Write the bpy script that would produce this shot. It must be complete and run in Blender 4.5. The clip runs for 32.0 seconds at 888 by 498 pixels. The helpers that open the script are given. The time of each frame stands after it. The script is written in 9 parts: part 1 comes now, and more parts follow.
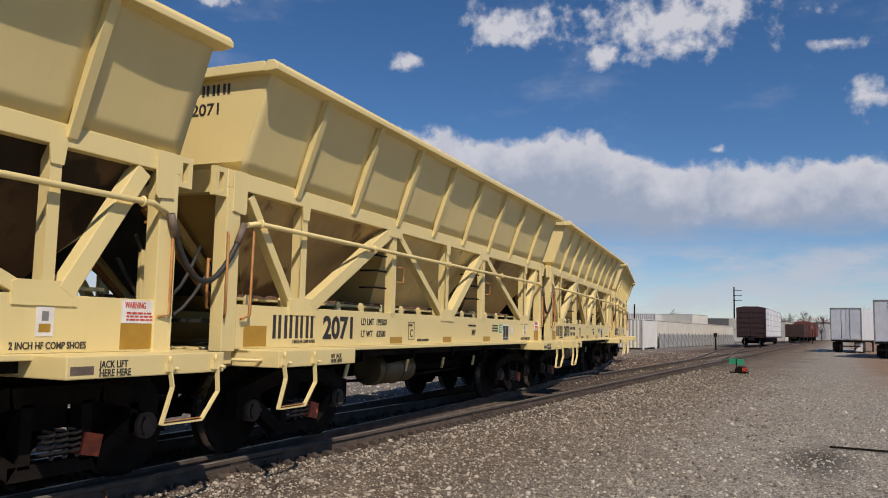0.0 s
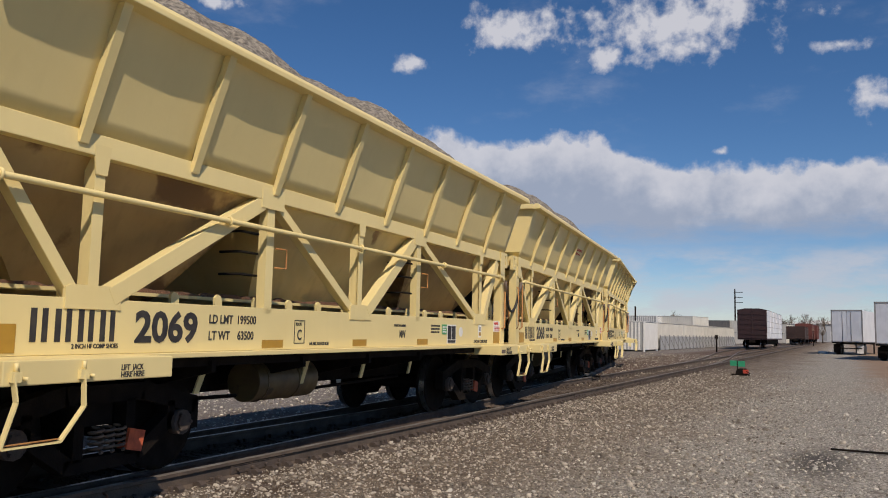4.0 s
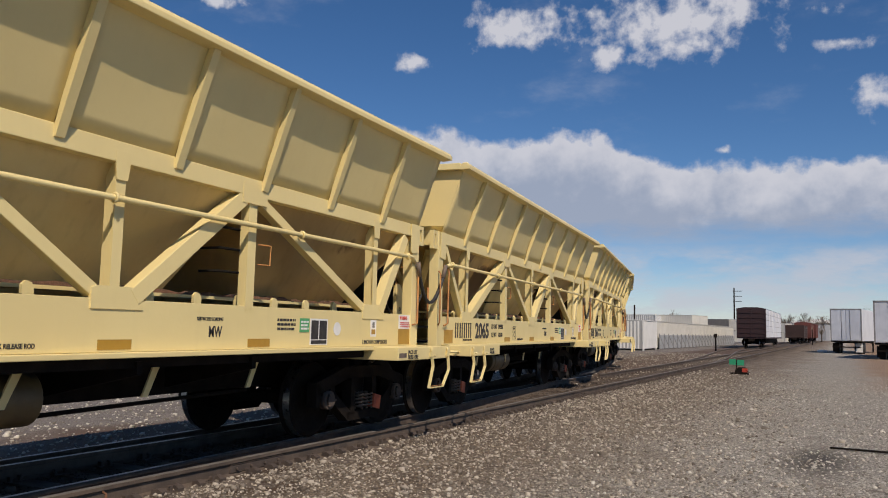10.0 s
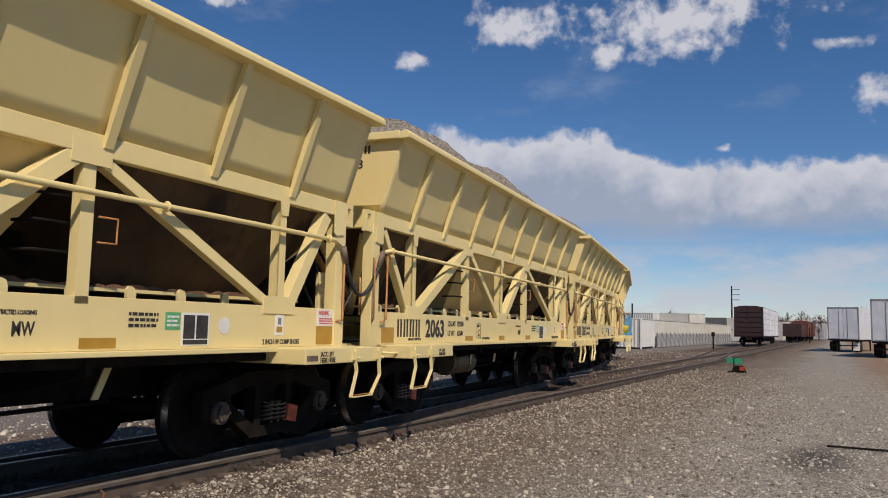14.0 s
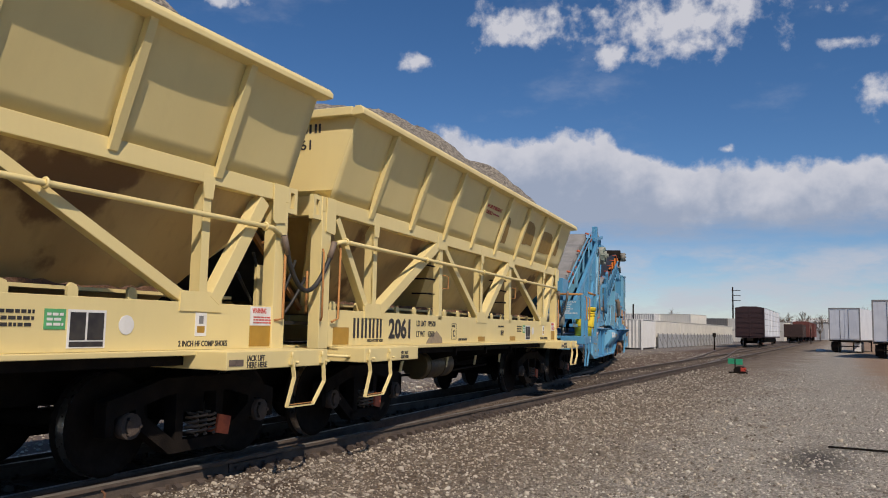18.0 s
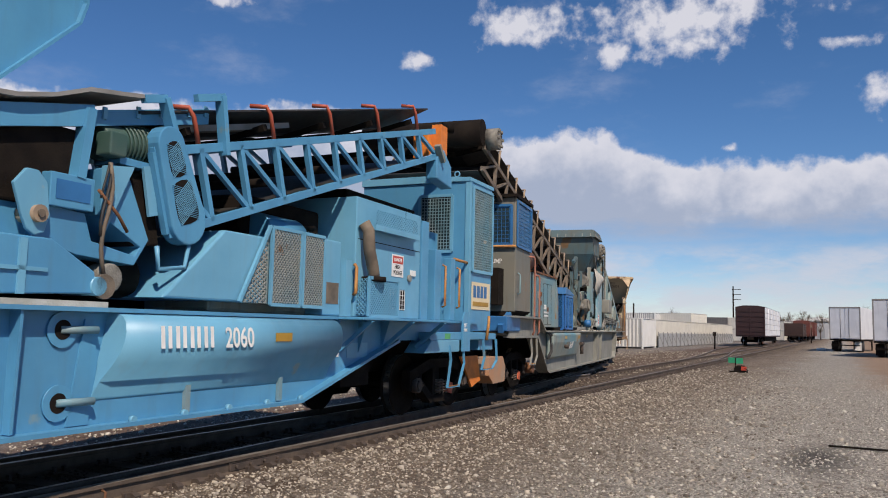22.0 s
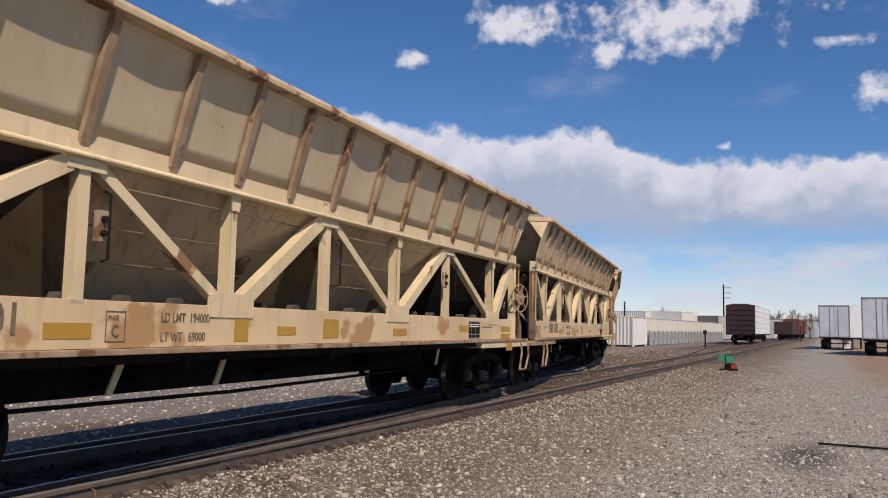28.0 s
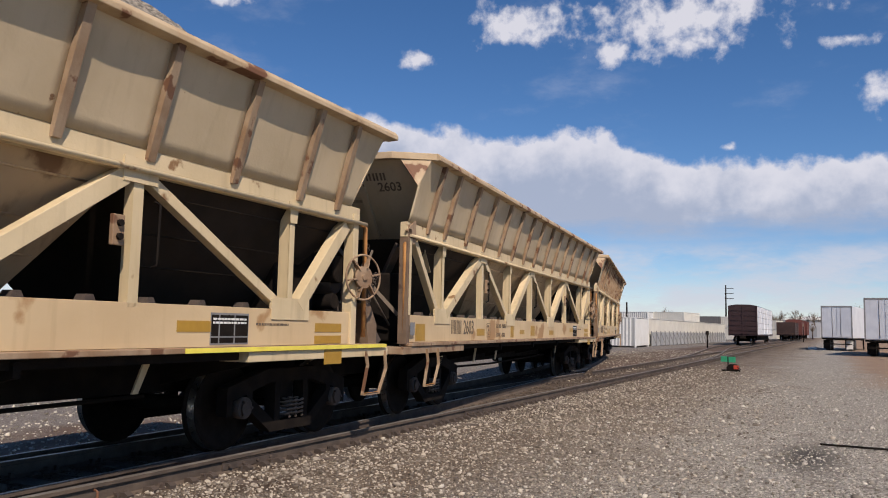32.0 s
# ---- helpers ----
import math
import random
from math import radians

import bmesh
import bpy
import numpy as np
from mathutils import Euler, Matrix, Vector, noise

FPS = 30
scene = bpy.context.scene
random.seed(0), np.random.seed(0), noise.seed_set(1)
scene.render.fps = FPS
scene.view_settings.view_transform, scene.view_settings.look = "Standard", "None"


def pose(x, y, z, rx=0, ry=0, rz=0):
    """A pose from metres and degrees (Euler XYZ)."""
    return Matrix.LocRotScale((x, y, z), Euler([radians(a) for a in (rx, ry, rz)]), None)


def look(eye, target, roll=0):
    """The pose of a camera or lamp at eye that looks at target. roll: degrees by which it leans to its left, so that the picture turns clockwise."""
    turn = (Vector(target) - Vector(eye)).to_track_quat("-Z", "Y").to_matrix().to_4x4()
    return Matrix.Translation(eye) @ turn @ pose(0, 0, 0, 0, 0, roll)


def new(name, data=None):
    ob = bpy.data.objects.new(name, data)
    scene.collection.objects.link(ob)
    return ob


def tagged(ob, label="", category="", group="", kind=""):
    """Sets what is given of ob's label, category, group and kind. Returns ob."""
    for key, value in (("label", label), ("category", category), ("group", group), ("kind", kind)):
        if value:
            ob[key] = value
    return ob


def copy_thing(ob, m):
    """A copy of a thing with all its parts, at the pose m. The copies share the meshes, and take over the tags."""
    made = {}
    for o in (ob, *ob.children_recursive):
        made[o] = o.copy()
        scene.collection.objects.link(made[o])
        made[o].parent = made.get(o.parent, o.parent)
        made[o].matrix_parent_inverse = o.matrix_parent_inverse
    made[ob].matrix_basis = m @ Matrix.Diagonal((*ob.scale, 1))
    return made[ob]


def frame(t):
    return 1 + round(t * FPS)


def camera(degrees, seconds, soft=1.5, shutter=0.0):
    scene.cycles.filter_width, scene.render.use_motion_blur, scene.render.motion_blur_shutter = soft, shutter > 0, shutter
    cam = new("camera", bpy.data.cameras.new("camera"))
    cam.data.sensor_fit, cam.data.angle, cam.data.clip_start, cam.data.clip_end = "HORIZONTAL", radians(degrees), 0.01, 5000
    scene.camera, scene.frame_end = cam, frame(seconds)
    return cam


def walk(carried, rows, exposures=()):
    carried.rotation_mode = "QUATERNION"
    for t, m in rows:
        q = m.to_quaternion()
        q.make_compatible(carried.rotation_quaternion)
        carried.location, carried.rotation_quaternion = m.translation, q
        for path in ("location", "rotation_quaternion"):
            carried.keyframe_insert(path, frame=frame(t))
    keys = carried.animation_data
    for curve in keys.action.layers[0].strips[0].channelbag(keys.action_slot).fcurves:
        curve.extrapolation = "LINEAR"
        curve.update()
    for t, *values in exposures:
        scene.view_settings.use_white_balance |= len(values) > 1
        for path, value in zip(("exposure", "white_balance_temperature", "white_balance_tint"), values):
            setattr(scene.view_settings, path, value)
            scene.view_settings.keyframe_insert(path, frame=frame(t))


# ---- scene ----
# The camera: on a stand beside the yard track, with a slight drift of its aim
EYE = (0.0, 0.0, 1.523)
AIM = [
    (0, 26.700, 5.651), (0.5, 26.697, 5.661), (1, 26.773, 5.690), (1.5, 26.792, 5.671),
    (2, 26.787, 5.704), (2.5, 26.784, 5.713), (3, 26.756, 5.727), (3.5, 26.769, 5.798),
    (5.5, 26.649, 5.771), (6, 26.605, 5.762), (6.5, 26.532, 5.724), (7, 26.459, 5.715),
    (7.5, 26.532, 5.715), (8, 26.595, 5.715), (8.5, 26.606, 5.725), (9, 26.617, 5.756),
    (9.5, 26.668, 5.725), (10, 26.704, 5.711), (10.5, 26.716, 5.701), (11, 26.673, 5.723),
    (11.5, 26.644, 5.773), (12, 26.652, 5.768), (12.5, 26.616, 5.714), (13, 26.606, 5.651),
    (13.5, 26.595, 5.600), (14, 26.547, 5.604), (14.5, 26.529, 5.630), (16.5, 26.596, 5.710),
    (17, 26.621, 5.730), (17.5, 26.651, 5.700), (18, 26.618, 5.655), (18.5, 26.593, 5.663),
    (19, 26.578, 5.676), (19.5, 26.594, 5.649), (20, 26.587, 5.641), (20.5, 26.552, 5.641),
    (21, 26.554, 5.639), (21.5, 26.593, 5.623), (22, 26.642, 5.586), (22.5, 26.643, 5.578),
    (23, 26.603, 5.593), (23.5, 26.540, 5.626), (24, 26.520, 5.604), (24.5, 26.492, 5.682),
    (25, 26.405, 5.691), (25.5, 26.321, 5.630), (27.5, 26.080, 5.470), (28, 26.027, 5.472),
    (28.5, 25.983, 5.476), (29, 25.979, 5.503), (29.5, 26.031, 5.521), (30, 26.060, 5.517),
    (30.5, 26.111, 5.516), (31, 26.186, 5.518), (31.5, 26.205, 5.526), (32, 26.172, 5.520)]
cam = camera(58.5, 32.0, soft=1.0)
walk(cam, [(t, pose(*EYE, 90 + pitch, 0, yaw) @ pose(0, 0, 0, 0, 0, 1.21)) for t, yaw, pitch in AIM],
     exposures=[(0, -0.10, 6600, 16), (18, -0.10, 6600, 16), (20, -0.04, 6600, 16), (22, 0.12, 6600, 17), (26, 0.21, 6600, 18), (29, 0.16, 6600, 18), (32, 0.16, 6600, 18)])

# World, sun and exposure
SUN_WAY = Vector((0.69, -0.66, 1.01)).normalized()
world = bpy.data.worlds.new("sky")
scene.world = world
world.use_nodes = True
wn, wl = world.node_tree.nodes, world.node_tree.links
sky = wn.new("ShaderNodeTexSky")
sky.sky_type, sky.sun_disc = "NISHITA", False
sky.sun_elevation, sky.sun_rotation = math.asin(SUN_WAY.z), math.atan2(SUN_WAY.x, SUN_WAY.y)
sky.air_density, sky.dust_density, sky.ozone_density, sky.altitude = 1.0, 0.1, 4.0, 1600
wn["Background"].inputs["Strength"].default_value = 0.088
deep = wn.new("ShaderNodeHueSaturation")
deep.inputs["Saturation"].default_value = 1.20
wl.new(sky.outputs["Color"], deep.inputs["Color"])
wl.new(deep.outputs["Color"], wn["Background"].inputs["Color"])
sun = new("sun", bpy.data.lights.new("sun", "SUN"))
sun.data.energy, sun.data.angle, sun.data.color = 4.2, radians(0.55), (1.0, 0.90, 0.75)
sun.matrix_world = look(tuple(SUN_WAY * 60), (0, 0, 0))
scene.view_settings.exposure = 0.0

# ---- the train's way along its track ----
SPEEDS = ((0, 6.366), (5, 6.353), (9, 6.259), (13, 6.129), (17, 5.916), (19, 5.787), (21, 5.975), (22.5, 6.065), (24, 5.860), (27, 5.642), (32, 5.531))


def gone(t):
    """Metres that the train has rolled by t seconds."""
    total = 0.0
    for (ta, va), (tb, vb) in zip(SPEEDS, SPEEDS[1:]):
        if t <= ta:
            break
        u = min(t, tb)
        vu = va + (vb - va) * (u - ta) / (tb - ta)
        total += (va + vu) / 2 * (u - ta)
    return total


RAIL = 0.16          # rail top over the ground
GAUGE = 1.505        # rail centre to rail centre
STEP = 0.25
WAY = {}


def lay_way():
    """The curved track's centre line, as x, y and heading by its length; 0 lies at y = 10."""
    def bend(s):
        if s < -12.3 or s > 44:
            return 0.0
        return (1 / 200 + 6.8e-5 * s) * min(1.0, (44 - s) / 8)
    for side in (1, -1):
        x, y, a = -6.835, 10.0, radians(3.527)
        WAY[0] = (x, y, a)
        for i in range(1, 1200):
            m = side * (i - 0.5) * STEP
            a += side * bend(m) * STEP / 2
            x -= side * math.sin(a) * STEP
            y += side * math.cos(a) * STEP
            a += side * bend(m) * STEP / 2
            WAY[side * i] = (x, y, a)


lay_way()


def on_way(s):
    i = math.floor(s / STEP)
    w = s / STEP - i
    p, q = WAY[i], WAY[i + 1]
    return tuple(u + (v - u) * w for u, v in zip(p, q))


def car_pose(front, axle_a, axle_b):
    """A vehicle's pose with its front coupling at that length of the way, standing on its two trucks."""
    xa, ya, _ = on_way(front + axle_a)
    xb, yb, _ = on_way(front + axle_b)
    d = math.atan2(-(xb - xa), yb - ya)
    return pose(xa + math.sin(d) * axle_a, ya - math.cos(d) * axle_a, RAIL, 0, 0, math.degrees(d))


# ---- materials ----
def mat(name, c1, c2=None, scale=3.0, rough=0.6, metal=0.0, bump=0.15, grain=60.0, spots=None, spot_scale=1.5, spot_cut=0.62, streak=0.0, spec=0.5, island=0.0):
    """A worn surface: two colours mixed by broad noise, fine grain relief, patches of a third colour, streaks that run down."""
    m = bpy.data.materials.new(name)
    m.use_nodes = True
    n, l = m.node_tree.nodes, m.node_tree.links
    b = n["Principled BSDF"]
    tc, info = n.new("ShaderNodeTexCoord"), n.new("ShaderNodeObjectInfo")
    add = n.new("ShaderNodeVectorMath")
    add.operation = "MULTIPLY_ADD"
    add.inputs[1].default_value = (17, 31, 7)
    l.new(info.outputs["Random"], add.inputs[0])
    l.new(tc.outputs["Object"], add.inputs[2])

    def noise_at(size, detail=5.0, squash=None):
        t = n.new("ShaderNodeTexNoise")
        t.inputs["Scale"].default_value, t.inputs["Detail"].default_value = size, detail
        src = add.outputs[0]
        if squash:
            mul = n.new("ShaderNodeVectorMath")
            mul.operation = "MULTIPLY"
            mul.inputs[1].default_value = squash
            l.new(src, mul.inputs[0])
            src = mul.outputs[0]
        l.new(src, t.inputs["Vector"])
        return t.outputs["Fac"]

    def ramp(fac, lo, hi):
        r = n.new("ShaderNodeMapRange")
        r.interpolation_type = "SMOOTHSTEP"
        r.inputs["From Min"].default_value, r.inputs["From Max"].default_value = lo, hi
        l.new(fac, r.inputs["Value"])
        return r.outputs["Result"]

    def mix(fac, a, c):
        x = n.new("ShaderNodeMix")
        x.data_type = "RGBA"
        l.new(fac, x.inputs["Factor"])
        if isinstance(a, tuple):
            x.inputs["A"].default_value = (*a, 1)
        else:
            l.new(a, x.inputs["A"])
        if isinstance(c, tuple):
            x.inputs["B"].default_value = (*c, 1)
        else:
            l.new(c, x.inputs["B"])
        return x.outputs["Result"]
    c2 = c2 or tuple(v * 0.8 for v in c1)
    fac = ramp(noise_at(scale), 0.3, 0.7)
    if island:
        geo = n.new("ShaderNodeNewGeometry")
        fac = ramp(geo.outputs["Random Per Island"], 0.68 - island / 2, 0.62 + island / 2)
    col = mix(fac, c1, c2)
    if streak:
        s = n.new("ShaderNodeMath")
        s.operation = "MULTIPLY"
        s.inputs[1].default_value = streak
        l.new(ramp(noise_at(1.0, 4.0, (9, 9, 0.9)), 0.5, 0.75), s.inputs[0])
        col = mix(s.outputs[0], col, tuple(v * 0.5 for v in (c2 if not spots else spots)))
    rfac = None
    if spots:
        rfac = ramp(noise_at(spot_scale, 9.0), spot_cut, spot_cut + 0.05)
        col = mix(rfac, col, spots)
    l.new(col, b.inputs["Base Color"])
    b.inputs["Metallic"].default_value = metal
    b.inputs["Specular IOR Level"].default_value = spec
    rr = n.new("ShaderNodeMapRange")
    rr.inputs["To Min"].default_value, rr.inputs["To Max"].default_value = max(0.05, rough - 0.12), min(1, rough + 0.12)
    l.new(noise_at(scale * 4), rr.inputs["Value"])
    l.new(rr.outputs["Result"], b.inputs["Roughness"])
    if bump:
        bp = n.new("ShaderNodeBump")
        bp.inputs["Strength"].default_value, bp.inputs["Distance"].default_value = bump, 0.02
        l.new(noise_at(grain, 3.0), bp.inputs["Height"])
        l.new(bp.outputs["Normal"], b.inputs["Normal"])
    return m


CREAM = mat("cream_paint", (0.755, 0.625, 0.29), (0.71, 0.58, 0.265), 0.8, 0.5, bump=0.04, grain=25, spots=(0.40, 0.27, 0.10), spot_scale=2.6, spot_cut=0.78, streak=0.03)
CREAM_SLOPE = mat("cream_slope_sheet", (0.70, 0.555, 0.245), (0.60, 0.44, 0.18), 0.9, 0.55, bump=0.06, grain=18, spots=(0.30, 0.17, 0.065), spot_scale=1.1, spot_cut=0.66, streak=0.12)
OLD = mat("weathered_cream_paint", (0.645, 0.52, 0.32), (0.555, 0.44, 0.26), 1.6, 0.65, bump=0.1, grain=30, spots=(0.24, 0.13, 0.055), spot_scale=2.6, spot_cut=0.66, streak=0.2)
OLD_SLOPE = mat("weathered_slope_sheet", (0.50, 0.365, 0.215), (0.34, 0.24, 0.14), 0.7, 0.6, bump=0.08, grain=12, spots=(0.14, 0.08, 0.042), spot_scale=1.1, spot_cut=0.6, streak=0.4, spec=0.2)
OLD_SILL = mat("rust_washed_cream_paint", (0.62, 0.47, 0.275), (0.53, 0.385, 0.215), 0.9, 0.6, bump=0.06, grain=30, spots=(0.38, 0.22, 0.095), spot_scale=1.3, spot_cut=0.62, streak=0.16)
DARK_RUST = mat("dark_rusted_fitting", (0.085, 0.062, 0.048), (0.055, 0.042, 0.034), 6, 0.85, bump=0.35, grain=70)
OLD_SHEET = mat("dusty_beige_sheet", (0.545, 0.435, 0.28), (0.47, 0.37, 0.23), 1.3, 0.65, bump=0.1, grain=30, spots=(0.20, 0.115, 0.06), spot_scale=7.0, spot_cut=0.70, streak=0.1)
OLD_RIB = mat("rusty_beige_rib", (0.36, 0.26, 0.165), (0.25, 0.155, 0.085), 3.5, 0.75, bump=0.15, grain=40, spots=(0.15, 0.07, 0.035), spot_scale=4.0, spot_cut=0.58, streak=0.3)
OLD_RIM = mat("rust_patched_rim", (0.52, 0.40, 0.25), (0.40, 0.28, 0.16), 3, 0.7, bump=0.12, grain=40, spots=(0.17, 0.075, 0.035), spot_scale=3.0, spot_cut=0.58)
RUST = mat("rusty_steel", (0.20, 0.085, 0.035), (0.11, 0.05, 0.028), 6, 0.85, bump=0.35, grain=70)
# grimy black steel; also colours sheets and blocks that stand for shade
BLACK = mat("grimy_black_steel_and_shade", (0.010, 0.008, 0.007), (0.018, 0.014, 0.011), 5, 0.92, bump=0.3, grain=60, spec=0.1)
WHEEL = mat("rolled_steel_wheel", (0.018, 0.013, 0.010), (0.011, 0.008, 0.006), 7, 0.85, 0.0, bump=0.15, spec=0.12)
TREAD = mat("polished_tread", (0.42, 0.41, 0.40), (0.33, 0.32, 0.31), 7, 0.3, 0.9, bump=0.03)
DARK_SLOPE = mat("dark_brown_slope_sheet", (0.105, 0.062, 0.032), (0.052, 0.032, 0.019), 0.9, 0.7, bump=0.08, grain=18, spots=(0.028, 0.018, 0.012), spot_scale=1.2, spot_cut=0.55, streak=0.4, spec=0.2)
BROWN_SLOPE = mat("mid_brown_slope_sheet", (0.50, 0.35, 0.15), (0.35, 0.23, 0.095), 0.7, 0.6, bump=0.06, grain=18, spots=(0.16, 0.088, 0.04), spot_scale=0.9, spot_cut=0.56, streak=0.15, spec=0.25)
RAIL_SIDE = mat("rusted_rail", (0.125, 0.093, 0.068), (0.075, 0.056, 0.043), 4, 0.85, 0.1, bump=0.3, grain=50)
RAIL_TOP = mat("worn_rail_head", (0.20, 0.18, 0.155), (0.14, 0.12, 0.10), 3, 0.55, 0.2, bump=0.05, grain=40)
RAIL_BRIGHT = mat("bright_rail_head", (0.52, 0.51, 0.50), (0.42, 0.41, 0.40), 3, 0.38, 0.8, bump=0.02)
TIE = mat("oily_tie_wood", (0.085, 0.062, 0.047), (0.14, 0.11, 0.085), 5, 0.9, bump=0.6, grain=35)
LETTER = mat("black_stencil_paint", (0.02, 0.018, 0.02), (0.045, 0.04, 0.035), 12, 0.6, bump=0)
FAINT_LETTER = mat("worn_stencil_paint", (0.26, 0.20, 0.13), (0.38, 0.30, 0.19), 26, 0.7, bump=0)
OLD_LETTER = mat("faded_stencil_paint", (0.09, 0.065, 0.042), (0.20, 0.145, 0.09), 22, 0.7, bump=0)
OCHRE = mat("ochre_reflector_sheet", (0.41, 0.235, 0.026), (0.36, 0.20, 0.022), 6, 0.45, bump=0)
ORANGE = mat("orange_paint", (0.75, 0.22, 0.03), (0.6, 0.17, 0.03), 6, 0.6, bump=0.05)
RUSTY_ROD = mat("orange_rust_rod", (0.50, 0.24, 0.07), (0.36, 0.15, 0.045), 9, 0.75, bump=0.1)
BRAKE = mat("orange_brake_shoe", (0.62, 0.13, 0.05), (0.35, 0.07, 0.035), 9, 0.7, bump=0.2)
SPRING = mat("dusty_spring_steel", (0.20, 0.15, 0.115), (0.12, 0.09, 0.07), 9, 0.7, 0.2, bump=0.1)
WHITE = mat("white_decal", (0.78, 0.77, 0.74), (0.68, 0.67, 0.63), 7, 0.5, bump=0)
RED = mat("red_print", (0.55, 0.06, 0.04), None, 7, 0.5, bump=0)
GREEN = mat("green_print", (0.10, 0.42, 0.16), None, 7, 0.5, bump=0)
YELLOW = mat("yellow_plastic", (0.80, 0.60, 0.03), (0.72, 0.52, 0.025), 5, 0.4, bump=0.03, streak=0.1)
BRIGHT_YELLOW = mat("bright_yellow_paint", (0.82, 0.72, 0.10), (0.74, 0.62, 0.09), 6, 0.5, bump=0.03)
RUBBER = mat("grey_rubber_belt", (0.27, 0.262, 0.245), (0.19, 0.185, 0.172), 2.5, 0.75, bump=0.1)
BLACK_RUBBER = mat("black_rubber", (0.02, 0.02, 0.02), (0.035, 0.033, 0.03), 4, 0.6, bump=0.05)
LOAD = mat("crushed_stone_load", (0.31, 0.275, 0.22), (0.085, 0.075, 0.062), 22, 0.95, bump=1.0, grain=28)
BLUE = mat("sky_blue_paint", (0.085, 0.30, 0.485), (0.066, 0.245, 0.42), 1.4, 0.42, bump=0.04, grain=25, spots=(0.17, 0.28, 0.32), spot_scale=2.4, spot_cut=0.69, streak=0.18)
BLUE_LIGHT = mat("pale_blue_paint", (0.145, 0.385, 0.54), (0.115, 0.325, 0.475), 1.5, 0.45, bump=0.03, spots=(0.33, 0.36, 0.33), spot_scale=2.6, spot_cut=0.72, streak=0.12)
DEEP_BLUE = mat("deep_blue_paint", (0.028, 0.155, 0.37), (0.022, 0.12, 0.29), 3, 0.45, bump=0.03)
OLIVE = mat("weathered_teal_paint", (0.125, 0.275, 0.325), (0.29, 0.30, 0.245), 1.05, 0.6, bump=0.08, grain=25, spots=(0.27, 0.165, 0.08), spot_scale=1.5, spot_cut=0.64, streak=0.35)
GREYED = mat("dusty_grey_steel", (0.255, 0.255, 0.222), (0.185, 0.183, 0.157), 0.8, 0.7, bump=0.1, grain=20, spots=(0.14, 0.19, 0.20), spot_scale=0.8, spot_cut=0.68, streak=0.35)
DUSTY_STEEL = mat("cement_dusted_steel", (0.24, 0.228, 0.195), (0.12, 0.112, 0.095), 6, 0.9, bump=0.5, grain=35, spots=(0.36, 0.34, 0.29), spot_scale=4.0, spot_cut=0.6)
BROWN_STEEL = mat("brown_worn_steel", (0.20, 0.155, 0.11), (0.10, 0.08, 0.06), 3.5, 0.75, bump=0.2, spots=(0.16, 0.26, 0.28), spot_scale=1.6, spot_cut=0.62)
CANVAS = mat("dirty_canvas", (0.50, 0.48, 0.42), (0.38, 0.36, 0.30), 4, 0.9, bump=0.4, grain=30)
LAMP_GLASS = mat("dark_glass", (0.03, 0.05, 0.06), None, 3, 0.12, bump=0)

# ---- mesh tools ----
def bm_new():
    return bmesh.new()


def box(bm, x0, x1, y0, y1, z0, z1):
    v = [bm.verts.new((x, y, z)) for z in (z0, z1) for y in (y0, y1) for x in (x0, x1)]
    for f in ((0, 2, 3, 1), (4, 5, 7, 6), (0, 1, 5, 4), (2, 6, 7, 3), (0, 4, 6, 2), (1, 3, 7, 5)):
        bm.faces.new([v[i] for i in f])
    return bm


def beam(bm, p, q, w, h, up=(0, 0, 1)):
    """A bar from p to q: h along up, w across."""
    p, q = Vector(p), Vector(q)
    d = (q - p).normalized()
    side = d.cross(Vector(up)).normalized()
    top = side.cross(d).normalized()
    v = []
    for o in (p, q):
        for a, c in ((-1, -1), (1, -1), (1, 1), (-1, 1)):
            v.append(bm.verts.new(o + side * (a * w / 2) + top * (c * h / 2)))
    for f in ((3, 2, 1, 0), (4, 5, 6, 7), (0, 1, 5, 4), (1, 2, 6, 5), (2, 3, 7, 6), (3, 0, 4, 7)):
        bm.faces.new([v[i] for i in f])
    return bm


def tube(bm, p, q, r, n=10, r2=None):
    """A solid round bar from p to q."""
    p, q = Vector(p), Vector(q)
    d = (q - p).normalized()
    side = d.cross(Vector((0, 0, 1)) if abs(d.z) < 0.9 else Vector((0, 1, 0))).normalized()
    top = side.cross(d)
    rings = []
    for o, rr in ((p, r), (q, r if r2 is None else r2)):
        rings.append([bm.verts.new(o + (side * math.cos(2 * math.pi * i / n) + top * math.sin(2 * math.pi * i / n)) * rr) for i in range(n)])
    for i in range(n):
        f = bm.faces.new((rings[0][i], rings[0][(i + 1) % n], rings[1][(i + 1) % n], rings[1][i]))
        f.smooth = True
    bm.faces.new(rings[0][::-1])
    bm.faces.new(rings[1])
    return bm


